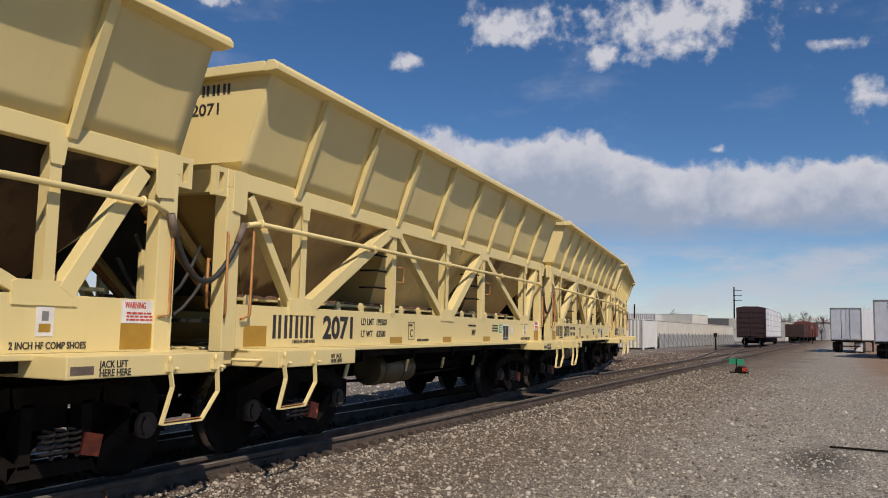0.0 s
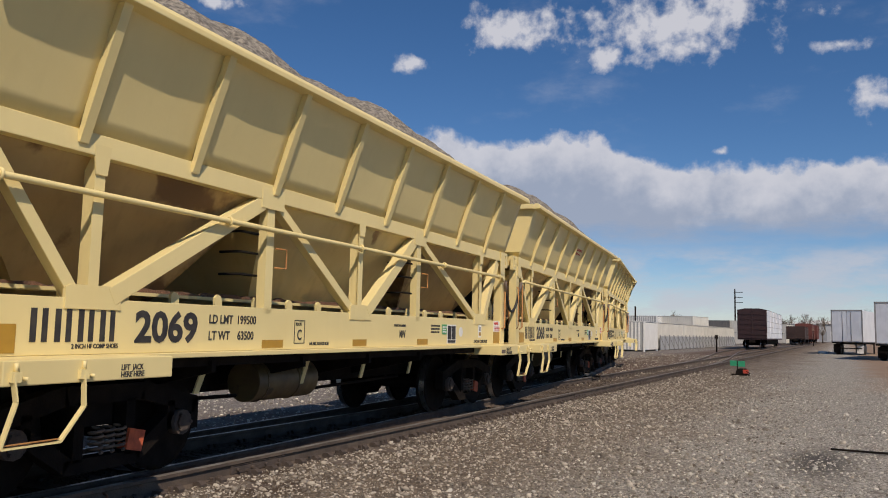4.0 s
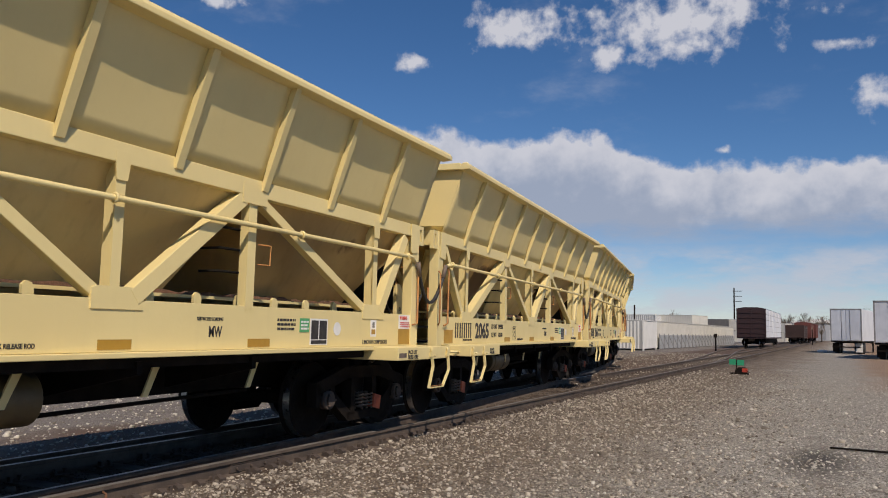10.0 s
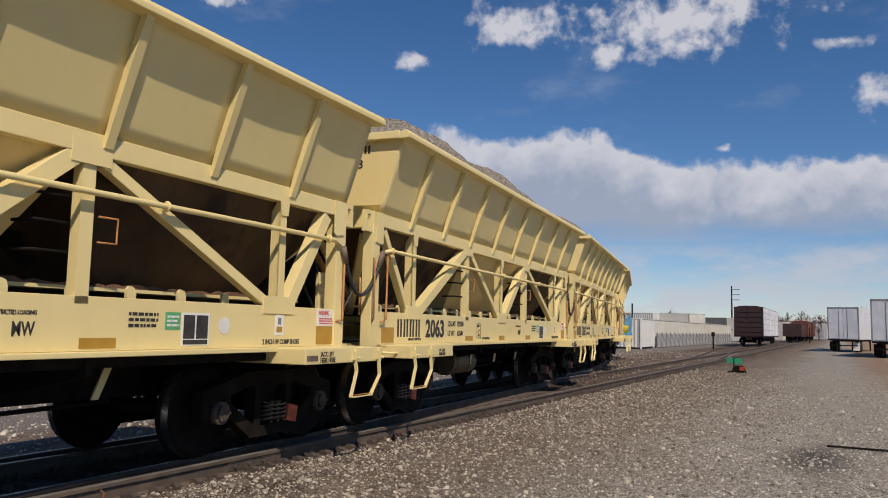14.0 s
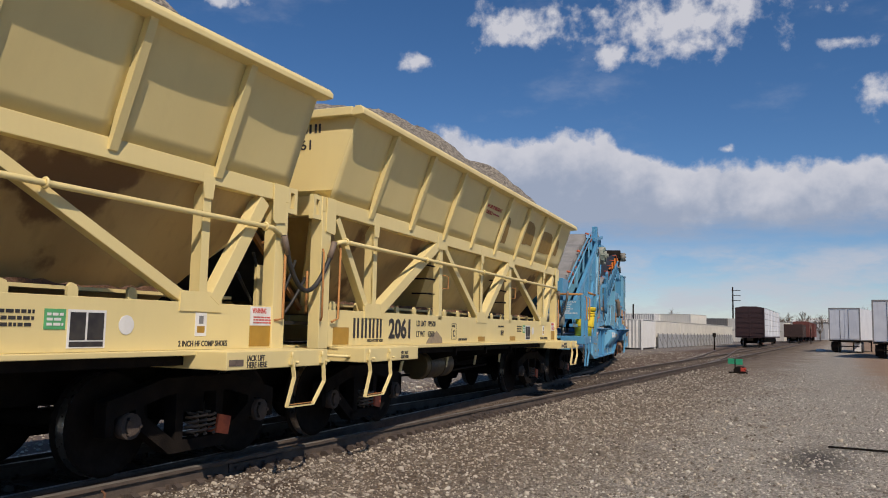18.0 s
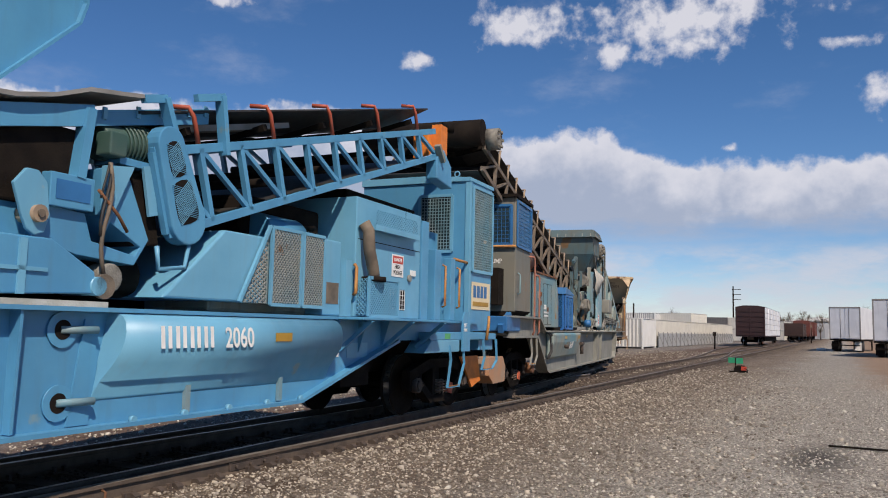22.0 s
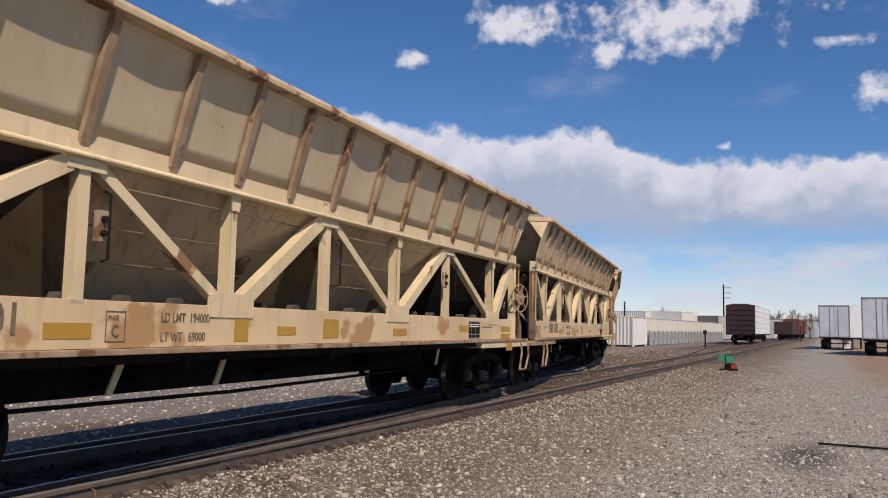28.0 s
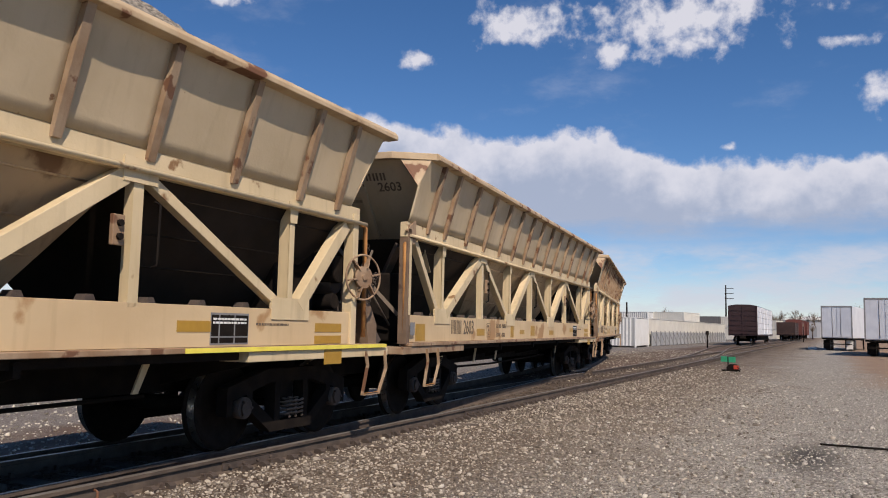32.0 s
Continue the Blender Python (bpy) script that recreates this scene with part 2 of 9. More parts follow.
def rod(bm, points, r, n=8):
    """A bent bar of one piece along the points."""
    pts = [Vector(p) for p in points]
    rings = []
    for i, p in enumerate(pts):
        d = (pts[min(i + 1, len(pts) - 1)] - pts[max(i - 1, 0)]).normalized()
        side = d.cross(Vector((0, 0, 1)) if abs(d.z) < 0.9 else Vector((1, 0, 0))).normalized()
        if rings and side.dot(last) < 0:
            side = -side
        if rings:
            side = (last - d * last.dot(d)).normalized() if (last - d * last.dot(d)).length > 0.2 else side
        last = side
        up = d.cross(side)
        rings.append([bm.verts.new(p + (side * math.cos(2 * math.pi * k / n) + up * math.sin(2 * math.pi * k / n)) * r) for k in range(n)])
    for u, v in zip(rings, rings[1:]):
        for k in range(n):
            f = bm.faces.new((u[k], u[(k + 1) % n], v[(k + 1) % n], v[k]))
            f.smooth = True
    bm.faces.new(rings[0][::-1])
    bm.faces.new(rings[-1])
    return bm


def ring(bm, c, axis, R, r, n=20, m=6):
    """A round hoop about c."""
    c, axis = Vector(c), Vector(axis).normalized()
    a = axis.cross(Vector((0, 0, 1)) if abs(axis.z) < 0.9 else Vector((0, 1, 0))).normalized()
    b = axis.cross(a)
    grid = []
    for i in range(n):
        u = 2 * math.pi * i / n
        o = a * math.cos(u) + b * math.sin(u)
        grid.append([bm.verts.new(c + o * (R + r * math.cos(2 * math.pi * j / m)) + axis * (r * math.sin(2 * math.pi * j / m))) for j in range(m)])
    for i in range(n):
        for j in range(m):
            f = bm.faces.new((grid[i][j], grid[(i + 1) % n][j], grid[(i + 1) % n][(j + 1) % m], grid[i][(j + 1) % m]))
            f.smooth = True
    return bm


def slab(bm, outline, axis, lo, hi):
    """An outline of (a, b) pairs drawn out from lo to hi along x, y or z."""
    def at(a, b, c):
        return (c, a, b) if axis == "x" else (a, c, b) if axis == "y" else (a, b, c)
    low = [bm.verts.new(at(a, b, lo)) for a, b in outline]
    high = [bm.verts.new(at(a, b, hi)) for a, b in outline]
    k = len(outline)
    bm.faces.new(low[::-1])
    bm.faces.new(high)
    for i in range(k):
        bm.faces.new((low[i], low[(i + 1) % k], high[(i + 1) % k], high[i]))
    return bm


def sheet(bm, a, b, c, d, thick):
    """A plate with the corners a, b, c, d and some thickness."""
    a, b, c, d = (Vector(v) for v in (a, b, c, d))
    nrm = (b - a).cross(d - a).normalized() * thick
    low, high = [bm.verts.new(v) for v in (a, b, c, d)], [bm.verts.new(v + nrm) for v in (a, b, c, d)]
    bm.faces.new(low[::-1])
    bm.faces.new(high)
    for i in range(4):
        bm.faces.new((low[i], low[(i + 1) % 4], high[(i + 1) % 4], high[i]))
    return bm


def mesh_of(name, bm, material):
    bmesh.ops.recalc_face_normals(bm, faces=bm.faces[:])
    me = bpy.data.meshes.new(name)
    bm.to_mesh(me)
    bm.free()
    me.materials.append(material)
    return me


def part(name, bm, material, parent, label="", bevel=0.0):
    ob = new(name, mesh_of(name, bm, material))
    if bevel:
        mod = ob.modifiers.new("bevel", "BEVEL")
        mod.width, mod.segments, mod.limit_method = bevel, 2, "ANGLE"
    ob.parent = parent
    return tagged(ob, label)


def alike(name, me, parent, m):
    """Another part on a mesh that is there already."""
    ob = new(name, me)
    ob.parent = parent
    ob.matrix_basis = m
    return ob


def thing(name, label, category, group="", at=None):
    ob = new(name)
    ob.empty_display_size = 0.3
    if at is not None:
        ob.matrix_basis = at
    return tagged(ob, label, category, group)


def solid(name, bm, material, label, category="", group="", kind="", bevel=0.0):
    ob = new(name, mesh_of(name, bm, material))
    if bevel:
        mod = ob.modifiers.new("bevel", "BEVEL")
        mod.width, mod.segments, mod.limit_method = bevel, 2, "ANGLE"
    return tagged(ob, label, category, group, kind)


TEXTS = {}


def text_mesh(words, size, material, bold=0.0, squeeze=1.0):
    """Flat lettering with a little depth: x along the line, z up, facing -y."""
    key = (words, size, material.name, bold, squeeze)
    if key not in TEXTS:
        cu = bpy.data.curves.new("lettering", "FONT")
        cu.body, cu.size, cu.extrude, cu.offset = words, size / 0.7, 0.002, bold * size
        cu.resolution_u = 3
        ob = bpy.data.objects.new("lettering", cu)
        scene.collection.objects.link(ob)
        bpy.context.view_layer.update()
        me = bpy.data.meshes.new_from_object(ob.evaluated_get(bpy.context.evaluated_depsgraph_get()))
        bpy.data.objects.remove(ob)
        bpy.data.curves.remove(cu)
        me.transform(Matrix.Diagonal((squeeze, 1, 1, 1)))
        me.transform(pose(0, 0, 0, 90))
        me.materials.clear()
        me.materials.append(material)
        TEXTS[key] = me
    return TEXTS[key]


def letter_side(words, size, material, parent, y, z, x, bold=0.02, squeeze=0.8, name="lettering", lean=0):
    """Lettering on the side that faces +x; it reads towards +y."""
    return alike(name, text_mesh(words, size, material, bold, squeeze), parent, pose(x, y, z, 0, 0, 90) @ pose(0, 0, 0, lean))


def letter_front(words, size, material, parent, x, z, y, bold=0.02, squeeze=0.8):
    """Lettering on an end that faces -y; it reads towards +x."""
    return alike("lettering", text_mesh(words, size, material, bold, squeeze), parent, pose(x, y, z))


def mark_blocks(bm, x, y, z, h, w, gap, k=4):
    """The owner's mark, as pairs of plain upright bars."""
    for i in range(k):
        a = y + i * (w + gap)
        for y0, y1 in ((a, a + w * 0.32), (a + w * 0.62, a + w * 0.92)):
            box(bm, x, x + 0.004, y0, y1, z, z + h)
    return bm


# ---- ground ----
def ground_material():
    m = bpy.data.materials.new("gravel_ground")
    m.use_nodes = True
    n, l = m.node_tree.nodes, m.node_tree.links
    b = n["Principled BSDF"]
    tc = n.new("ShaderNodeTexCoord")
    sep = n.new("ShaderNodeSeparateXYZ")
    l.new(tc.outputs["Object"], sep.inputs[0])

    def tex(kind, size, detail=6.0):
        t = n.new(kind)
        t.inputs["Scale"].default_value = size
        if kind == "ShaderNodeTexNoise":
            t.inputs["Detail"].default_value = detail
        l.new(tc.outputs["Object"], t.inputs["Vector"])
        return t

    def remap(src, a, c, d=0.0, e=1.0):
        r = n.new("ShaderNodeMapRange")
        r.interpolation_type = "SMOOTHSTEP"
        for k, v in zip(("From Min", "From Max", "To Min", "To Max"), (a, c, d, e)):
            r.inputs[k].default_value = v
        l.new(src, r.inputs["Value"])
        return r.outputs["Result"]

    def math_of(op, a, c):
        x = n.new("ShaderNodeMath")
        x.operation = op
        for i, v in enumerate((a, c)):
            if isinstance(v, (int, float)):
                x.inputs[i].default_value = v
            else:
                l.new(v, x.inputs[i])
        return x.outputs[0]

    def mix(fac, a, c):
        x = n.new("ShaderNodeMix")
        x.data_type = "RGBA"
        l.new(fac, x.inputs["Factor"])
        for k, v in (("A", a), ("B", c)):
            if isinstance(v, tuple):
                x.inputs[k].default_value = (*v, 1)
            else:
                l.new(v, x.inputs[k])
        return x.outputs["Result"]
    broad = tex("ShaderNodeTexNoise", 0.35).outputs["Fac"]
    mid = tex("ShaderNodeTexNoise", 1.7).outputs["Fac"]
    wob = math_of("MULTIPLY", math_of("SUBTRACT", broad, 0.5), 4.5)
    across = math_of("ADD", sep.outputs["X"], wob)
    pebble = tex("ShaderNodeTexVoronoi", 42.0)
    chip = remap(pebble.outputs["Color"], 0.25, 0.95)
    tan = mix(chip, (0.145, 0.115, 0.086), (0.345, 0.285, 0.215))
    tan = mix(remap(broad, 0.46, 0.62, 0.0, 0.8), tan, mix(chip, (0.105, 0.076, 0.054), (0.20, 0.15, 0.105)))
    grit = remap(tex("ShaderNodeTexVoronoi", 75.0).outputs["Color"], 0.2, 0.9)
    grey = mix(grit, mix(chip, (0.18, 0.163, 0.136), (0.43, 0.395, 0.335)), mix(chip, (0.30, 0.275, 0.23), (0.60, 0.56, 0.48)))
    grey = mix(remap(mid, 0.56, 0.74, 0.0, 0.7), grey, mix(chip, (0.135, 0.11, 0.086), (0.30, 0.25, 0.20)))
    # oily track dirt, coloured darker still to deepen the shade under the train
    dirt = mix(mid, (0.058, 0.039, 0.027), (0.105, 0.073, 0.050))
    col = mix(remap(across, -3.6, -0.9), tan, grey)
    near = math_of("MULTIPLY", remap(across, -3.9, -5.3), remap(mid, 0.3, 0.62))
    col = mix(near, col, dirt)
    # the strip beyond the tracks: reddish dirt with a pale gravel road
    far = mix(remap(across, -12.5, -11.0), mix(chip, (0.16, 0.14, 0.122), (0.30, 0.27, 0.24)), mix(mid, (0.105, 0.070, 0.052), (0.16, 0.112, 0.085)))
    col = mix(remap(across, -8.2, -7.4), far, col)
    # bare brown earth by the trailers
    bare = math_of("MULTIPLY", remap(math_of("ADD", sep.outputs["X"], math_of("MULTIPLY", broad, 3.0)), 1.5, 3.5), remap(sep.outputs["Y"], 22, 30))
    col = mix(bare, col, mix(mid, (0.24, 0.16, 0.105), (0.36, 0.26, 0.18)))
    # an old oil stain
    dx = math_of("SUBTRACT", sep.outputs["X"], -0.33)
    dy = math_of("SUBTRACT", sep.outputs["Y"], 10.95)
    rad = math_of("SQRT", math_of("ADD", math_of("MULTIPLY", dx, dx), math_of("MULTIPLY", math_of("MULTIPLY", dy, dy), 0.12)), 0)
    stain = remap(math_of("ADD", rad, math_of("MULTIPLY", mid, 0.25)), 0.80, 0.15, 0.0, 0.85)
    col = mix(stain, col, (0.045, 0.04, 0.035))
    l.new(col, b.inputs["Base Color"])
    b.inputs["Roughness"].default_value = 0.92
    b.inputs["Specular IOR Level"].default_value = 0.25
    bp = n.new("ShaderNodeBump")
    bp.inputs["Strength"].default_value, bp.inputs["Distance"].default_value = 0.9, 0.03
    hsum = math_of("SUBTRACT", tex("ShaderNodeTexNoise", 34.0, 3.0).outputs["Fac"], pebble.outputs["Distance"])
    l.new(hsum, bp.inputs["Height"])
    l.new(bp.outputs["Normal"], b.inputs["Normal"])
    return m


def ground_height(x, y):
    """The yard: level by the tracks, lower beyond them, with a little unevenness."""
    z = 0.018 * noise.noise(Vector((x * 0.5, y * 0.5, 3.1)))
    edge = -8.05 - 0.0026 * max(0.0, y - 4) ** 2 * (1 if y < 42 else 0) - (0.0026 * 38 ** 2 + 0.33 * (y - 42) if y >= 42 else 0)
    edge = max(edge, -24.0)
    d = edge - x
    if d > 0:
        k = min(1.0, d / 1.5)
        z -= 0.40 * k * k * (3 - 2 * k)
        if x < -26:
            z += 0.40 * min(1.0, (-26 - x) / 8)
    return z


def make_ground():
    xs = [-1500, -600, -250, -120, -70, -45, -34] + [-27 + 0.75 * i for i in range(12)] + [-18 + 0.25 * i for i in range(89)] + [4.6 + 0.9 * i for i in range(14)] + [19, 28, 45, 80, 160, 400, 1500]
    ys = [-300, -80, -30, -12] + [-6 + 0.3 * i for i in range(134)] + [34.6 + 1.5 * i for i in range(30)] + [81, 90, 105, 130, 180, 260, 400, 700, 1200, 2500, 4000]
    verts = [(x, y, ground_height(x, y)) for y in ys for x in xs]
    k = len(xs)
    faces = [(j * k + i, j * k + i + 1, (j + 1) * k + i + 1, (j + 1) * k + i) for j in range(len(ys) - 1) for i in range(k - 1)]
    me = bpy.data.meshes.new("ground")
    me.from_pydata(verts, [], faces)
    for p in me.polygons:
        p.use_smooth = True
    me.materials.append(ground_material())
    tagged(new("ground", me), "flat gravel rail yard with brown dirt and pale stones", "ground", kind="structure")


make_ground()


# ---- tracks ----
def rail_profile():
    """Half-width and height pairs of a rail, from its base to its head, over the ground."""
    return ((-0.07, RAIL - 0.17), (0.07, RAIL - 0.17), (0.07, RAIL - 0.158), (0.012, RAIL - 0.135), (0.012, RAIL - 0.045), (0.036, RAIL - 0.035), (0.036, RAIL - 0.006),
            (-0.036, RAIL - 0.006), (-0.036, RAIL - 0.035), (-0.012, RAIL - 0.045), (-0.012, RAIL - 0.135), (-0.07, RAIL - 0.158))


def rail_along(line, side_material, head_material, parent):
    """One rail along a line of (x, y, heading): the body, and its worn running face as a part on it."""
    bm, top = bm_new(), bm_new()
    wide = 1.0 if head_material is RAIL_BRIGHT else 1.9
    prof = rail_profile()
    prev = prev_top = None
    for x, y, a in line:
        c, s = math.cos(a), math.sin(a)
        cur = [bm.verts.new((x + c * u, y + s * u, z)) for u, z in prof]
        cur_top = [top.verts.new((x + c * u, y + s * u, z)) for u, z in ((-0.018 * wide, RAIL - 0.005), (-0.013 * wide, RAIL), (0.013 * wide, RAIL), (0.018 * wide, RAIL - 0.005))]
        if prev:
            k = len(prof)
            for i in range(k):
                bm.faces.new((prev[i], prev[(i + 1) % k], cur[(i + 1) % k], cur[i]))
            for i in range(3):
                top.faces.new((prev_top[i], prev_top[i + 1], cur_top[i + 1], cur_top[i]))
        else:
            bm.faces.new(cur)
        prev, prev_top = cur, cur_top
    bm.faces.new(prev[::-1])
    r = part("rail", bm, side_material, parent)
    part("running_face", top, head_material, r)
    return r


S_CENTRE = -6.310


def straight(x, y0, y1, step=4.0, lean=0.0):
    k = max(1, round((y1 - y0) / step))
    return [(x - lean * (y0 + (y1 - y0) * i / k - y0), y0 + (y1 - y0) * i / k, math.atan(lean)) for i in range(k + 1)]


def curved(side, s0, s1, step=1.0):
    k = round((s1 - s0) / step)
    out = []
    for i in range(k + 1):
        x, y, a = on_way(s0 + (s1 - s0) * i / k)
        out.append((x + math.cos(a) * side, y + math.sin(a) * side, a))
    return out


TIE_MESH = None


def make_tracks():
    half = GAUGE / 2
    main = thing("railway_track", "straight yard track with grey worn rails on old timber ties", "railway track", "tracks")
    main["kind"] = "structure"
    turn = thing("railway_track", "curving turnout track with bright worn rails in dark dirt", "railway track", "tracks")
    turn["kind"] = "structure"
    rail_along(straight(S_CENTRE + half, -40, 420), RAIL_SIDE, RAIL_TOP, main)
    rail_along(straight(S_CENTRE - half, 1.0, 24.4), RAIL_SIDE, RAIL_BRIGHT, main)
    rail_along(straight(S_CENTRE - half, 25.4, 420), RAIL_SIDE, RAIL_TOP, main)
    rail_along(curved(half, -8.0, 15.6), RAIL_SIDE, RAIL_BRIGHT, turn)
    rail_along(curved(half, 16.4, 70), RAIL_SIDE, RAIL_TOP, turn)
    rail_along(curved(-half, -60, 70), RAIL_SIDE, RAIL_BRIGHT, turn)
    # ties, each a little uneven; under the turnout they reach under both tracks
    rng = random.Random(5)
    bm = bm_new()
    box(bm, -1.3, 1.3, -0.11, 0.11, -0.16, 0.006)
    short = mesh_of("tie", bm, TIE)
    bm = bm_new()
    box(bm, -2.0, 1.35, -0.11, 0.11, -0.16, 0.006)
    long_tie = mesh_of("tie", bm, TIE)
    y, k = -8.0, 0
    while y < 62:
        me = long_tie if 2 < y < 30 else short
        alike("tie", me, main, pose(S_CENTRE + rng.uniform(-0.05, 0.05), y, rng.uniform(-0.012, 0.006), 0, rng.uniform(-0.4, 0.4), rng.uniform(-1, 1)))
        y += 0.52 + rng.uniform(-0.03, 0.03)
    s = 24.0
    while s < 62:
        x, yy, a = on_way(s)
        alike("tie", short, turn, pose(x, yy, rng.uniform(-0.012, 0.0), 0, 0, math.degrees(a) + rng.uniform(-1, 1)))
        s += 0.54
    # tie plates and spikes on the near rail
    bm = bm_new()
    box(bm, -0.13, 0.13, -0.09, 0.09, 0.0, 0.014)
    for sx in (-1, 1):
        for sy in (-0.055, 0.05):
            box(bm, sx * 0.095 - 0.018, sx * 0.095 + 0.018, sy - 0.014, sy + 0.014, 0.01, 0.045)
            slab(bm, [(sy - 0.018, 0.045), (sy + 0.018, 0.045), (sy + 0.014, 0.06), (sy - 0.014, 0.06)], "x", sx * 0.088 - 0.022, sx * 0.088 + 0.022)
    plate = mesh_of("tie_plate", bm, DARK_RUST)
    rng = random.Random(5)
    y = -8.0
    while y < 62:
        alike("tie_plate", plate, main, pose(S_CENTRE + half, y, 0.002, 0, 0, rng.uniform(-4, 4)))
        if 2 < y < 40:
            alike("tie_plate", plate, main, pose(S_CENTRE - half, y, 0.002, 0, 0, rng.uniform(-4, 4)))
        y += 0.52 + rng.uniform(-0.03, 0.03)
    # anchors that grip the near rail's foot
    bm = bm_new()
    slab(bm, [(0.05, 0.0), (0.17, -0.01), (0.175, 0.035), (0.13, 0.06), (0.06, 0.05)], "y", -0.035, 0.035)
    anchor = mesh_of("rail_anchor", bm, DARK_RUST)
    y = 1.0
    while y < 44:
        for d in (-0.13, 0.14):
            if rng.random() < 0.8:
                alike("rail_anchor", anchor, main, pose(S_CENTRE + half, y + d, 0.0, 0, 0, rng.uniform(-9, 9)))
        y += 0.52
    # joint bars with bolts on the near rail
    for yj in (6.75, 12.6, 18.2, 24.6, 31.0, 42.9):
        bm = bm_new()
        slab(bm, [(0.014, RAIL - 0.14), (0.03, RAIL - 0.13), (0.028, RAIL - 0.06), (0.036, RAIL - 0.05), (0.014, RAIL - 0.045)], "y", -0.42, 0.42)
        for i in range(4):
            tube(bm, (0.024, -0.33 + 0.22 * i, RAIL - 0.095), (0.062, -0.33 + 0.22 * i, RAIL - 0.095), 0.019, 6)
        jb = part("joint_bar", bm, DARK_RUST, main)
        jb.matrix_basis = pose(S_CENTRE + half, yj, 0)
    # bond wires and stakes by the near rail
    bm = bm_new()
    rod(bm, [(S_CENTRE + half + 0.2, 4.66, -0.02), (S_CENTRE + half + 0.2, 4.67, 0.13), (S_CENTRE + half + 0.15, 4.68, 0.14)], 0.012, 6)
    solid("track_stake", bm, RUST, "rusty bent steel stake beside the near rail", "stake")
    # the crossing of the two rails
    xf, yf, af = on_way(16.0)
    bm = bm_new()
    fx, fy = xf + math.cos(af) * half, yf + math.sin(af) * half
    beam(bm, (fx + 0.12, fy - 2.4, RAIL - 0.03), (fx + 0.05, fy + 0.1, RAIL - 0.03), 0.07, 0.06)
    beam(bm, (fx - 0.14, fy + 0.1, RAIL - 0.03), (fx - 0.42, fy + 2.2, RAIL - 0.03), 0.07, 0.06)
    beam(bm, (fx - 0.02, fy - 0.5, RAIL - 0.03), (fx - 0.1, fy + 1.5, RAIL - 0.03), 0.13, 0.06)
    part("rail_crossing", bm, RAIL_TOP, main, "cast steel crossing where two rails meet")
    bm = bm_new()
    beam(bm, (S_CENTRE + half - 0.11, fy - 2.4, RAIL - 0.05), (S_CENTRE + half - 0.11, fy + 2.2, RAIL - 0.05), 0.06, 0.10)
    part("guard_rail", bm, RAIL_SIDE, main)
    # two more yard tracks further on, left of the straight one
    side = thing("railway_track", "siding with rusty rails beyond the turnout", "railway track", "tracks")
    side["kind"] = "structure"
    for d in (-half, half):
        line = []
        for i in range(42):
            y = 36 + i * 4.0
            k = min(1.0, (y - 36) / 46)
            k = k * k * (3 - 2 * k)
            line.append((S_CENTRE - 2.75 * k + 0.0235 * max(0, y - 92) + d, y, 0))
        rail_along(line, RAIL_SIDE, RAIL_TOP, side)
    yy = 62
    while yy < 130:
        k = min(1.0, (yy - 36) / 46)
        k = k * k * (3 - 2 * k)
        alike("tie", short, side, pose(S_CENTRE - 2.75 * k + 0.0235 * max(0, yy - 92), yy, -0.01))
        alike("tie", short, main, pose(S_CENTRE, yy, -0.01))
        yy += 0.6


# ---- loose stones ----
def make_stones(name, count, x_of, y_of, size, material, label, seed):
    """Loose stones as one mesh: rough lumps of twenty faces, turned and squashed at random."""
    rng = np.random.RandomState(seed)
    g = (1 + 5 ** 0.5) / 2
    base = np.array([(-1, g, 0), (1, g, 0), (-1, -g, 0), (1, -g, 0), (0, -1, g), (0, 1, g), (0, -1, -g), (0, 1, -g), (g, 0, -1), (g, 0, 1), (-g, 0, -1), (-g, 0, 1)]) / 1.9
    tri = np.array([int(c, 16) for c in "0b5051017" "07a0ab159" "5b4ba2a76718394342326368389" "49524b6 2a867981".replace(" ", "")])
    tri = tri[:60].reshape(-1, 3)
    xs, ys = x_of(rng, count), y_of(rng, count)
    sc = size(rng, count, xs, ys)
    verts = np.empty((count, 12, 3), np.float32)
    for i in range(count):
        m = np.array(Euler(rng.uniform(0, 6.28, 3)).to_matrix())
        v = (base * rng.uniform(0.65, 1.25, (12, 1)) * rng.uniform(0.6, 1.2, 3)) @ m.T
        v[:, 2] *= 0.75
        verts[i] = v * sc[i] + (xs[i], ys[i], ground_height(xs[i], ys[i]) + sc[i] * 0.22)
    faces = (tri[None] + (np.arange(count) * 12)[:, None, None]).reshape(-1, 3)
    me = bpy.data.meshes.new(name)
    nv, nf = count * 12, len(faces)
    me.vertices.add(nv)
    me.vertices.foreach_set("co", verts.reshape(-1))
    me.loops.add(nf * 3)
    me.loops.foreach_set("vertex_index", faces.reshape(-1).astype(np.int32))
    me.polygons.add(nf)
    me.polygons.foreach_set("loop_start", np.arange(0, nf * 3, 3, dtype=np.int32))
    me.update(calc_edges=True)
    me.materials.append(material)
    return tagged(new(name, me), label, "stones", kind="stuff")


PALE_STONE = mat("pale_stone", (0.11, 0.088, 0.066), (0.56, 0.495, 0.395), 9, 0.9, bump=0.3, island=1.3)
# dirty stones between the rails, also darkened for the train's shade
DIRTY_STONE = mat("dirty_stone", (0.038, 0.029, 0.022), (0.145, 0.11, 0.082), 9, 0.9, bump=0.3, island=1.2)
GREY_STONE = mat("grey_stone", (0.17, 0.15, 0.12), (0.68, 0.635, 0.54), 9, 0.9, bump=0.3, island=1.2)


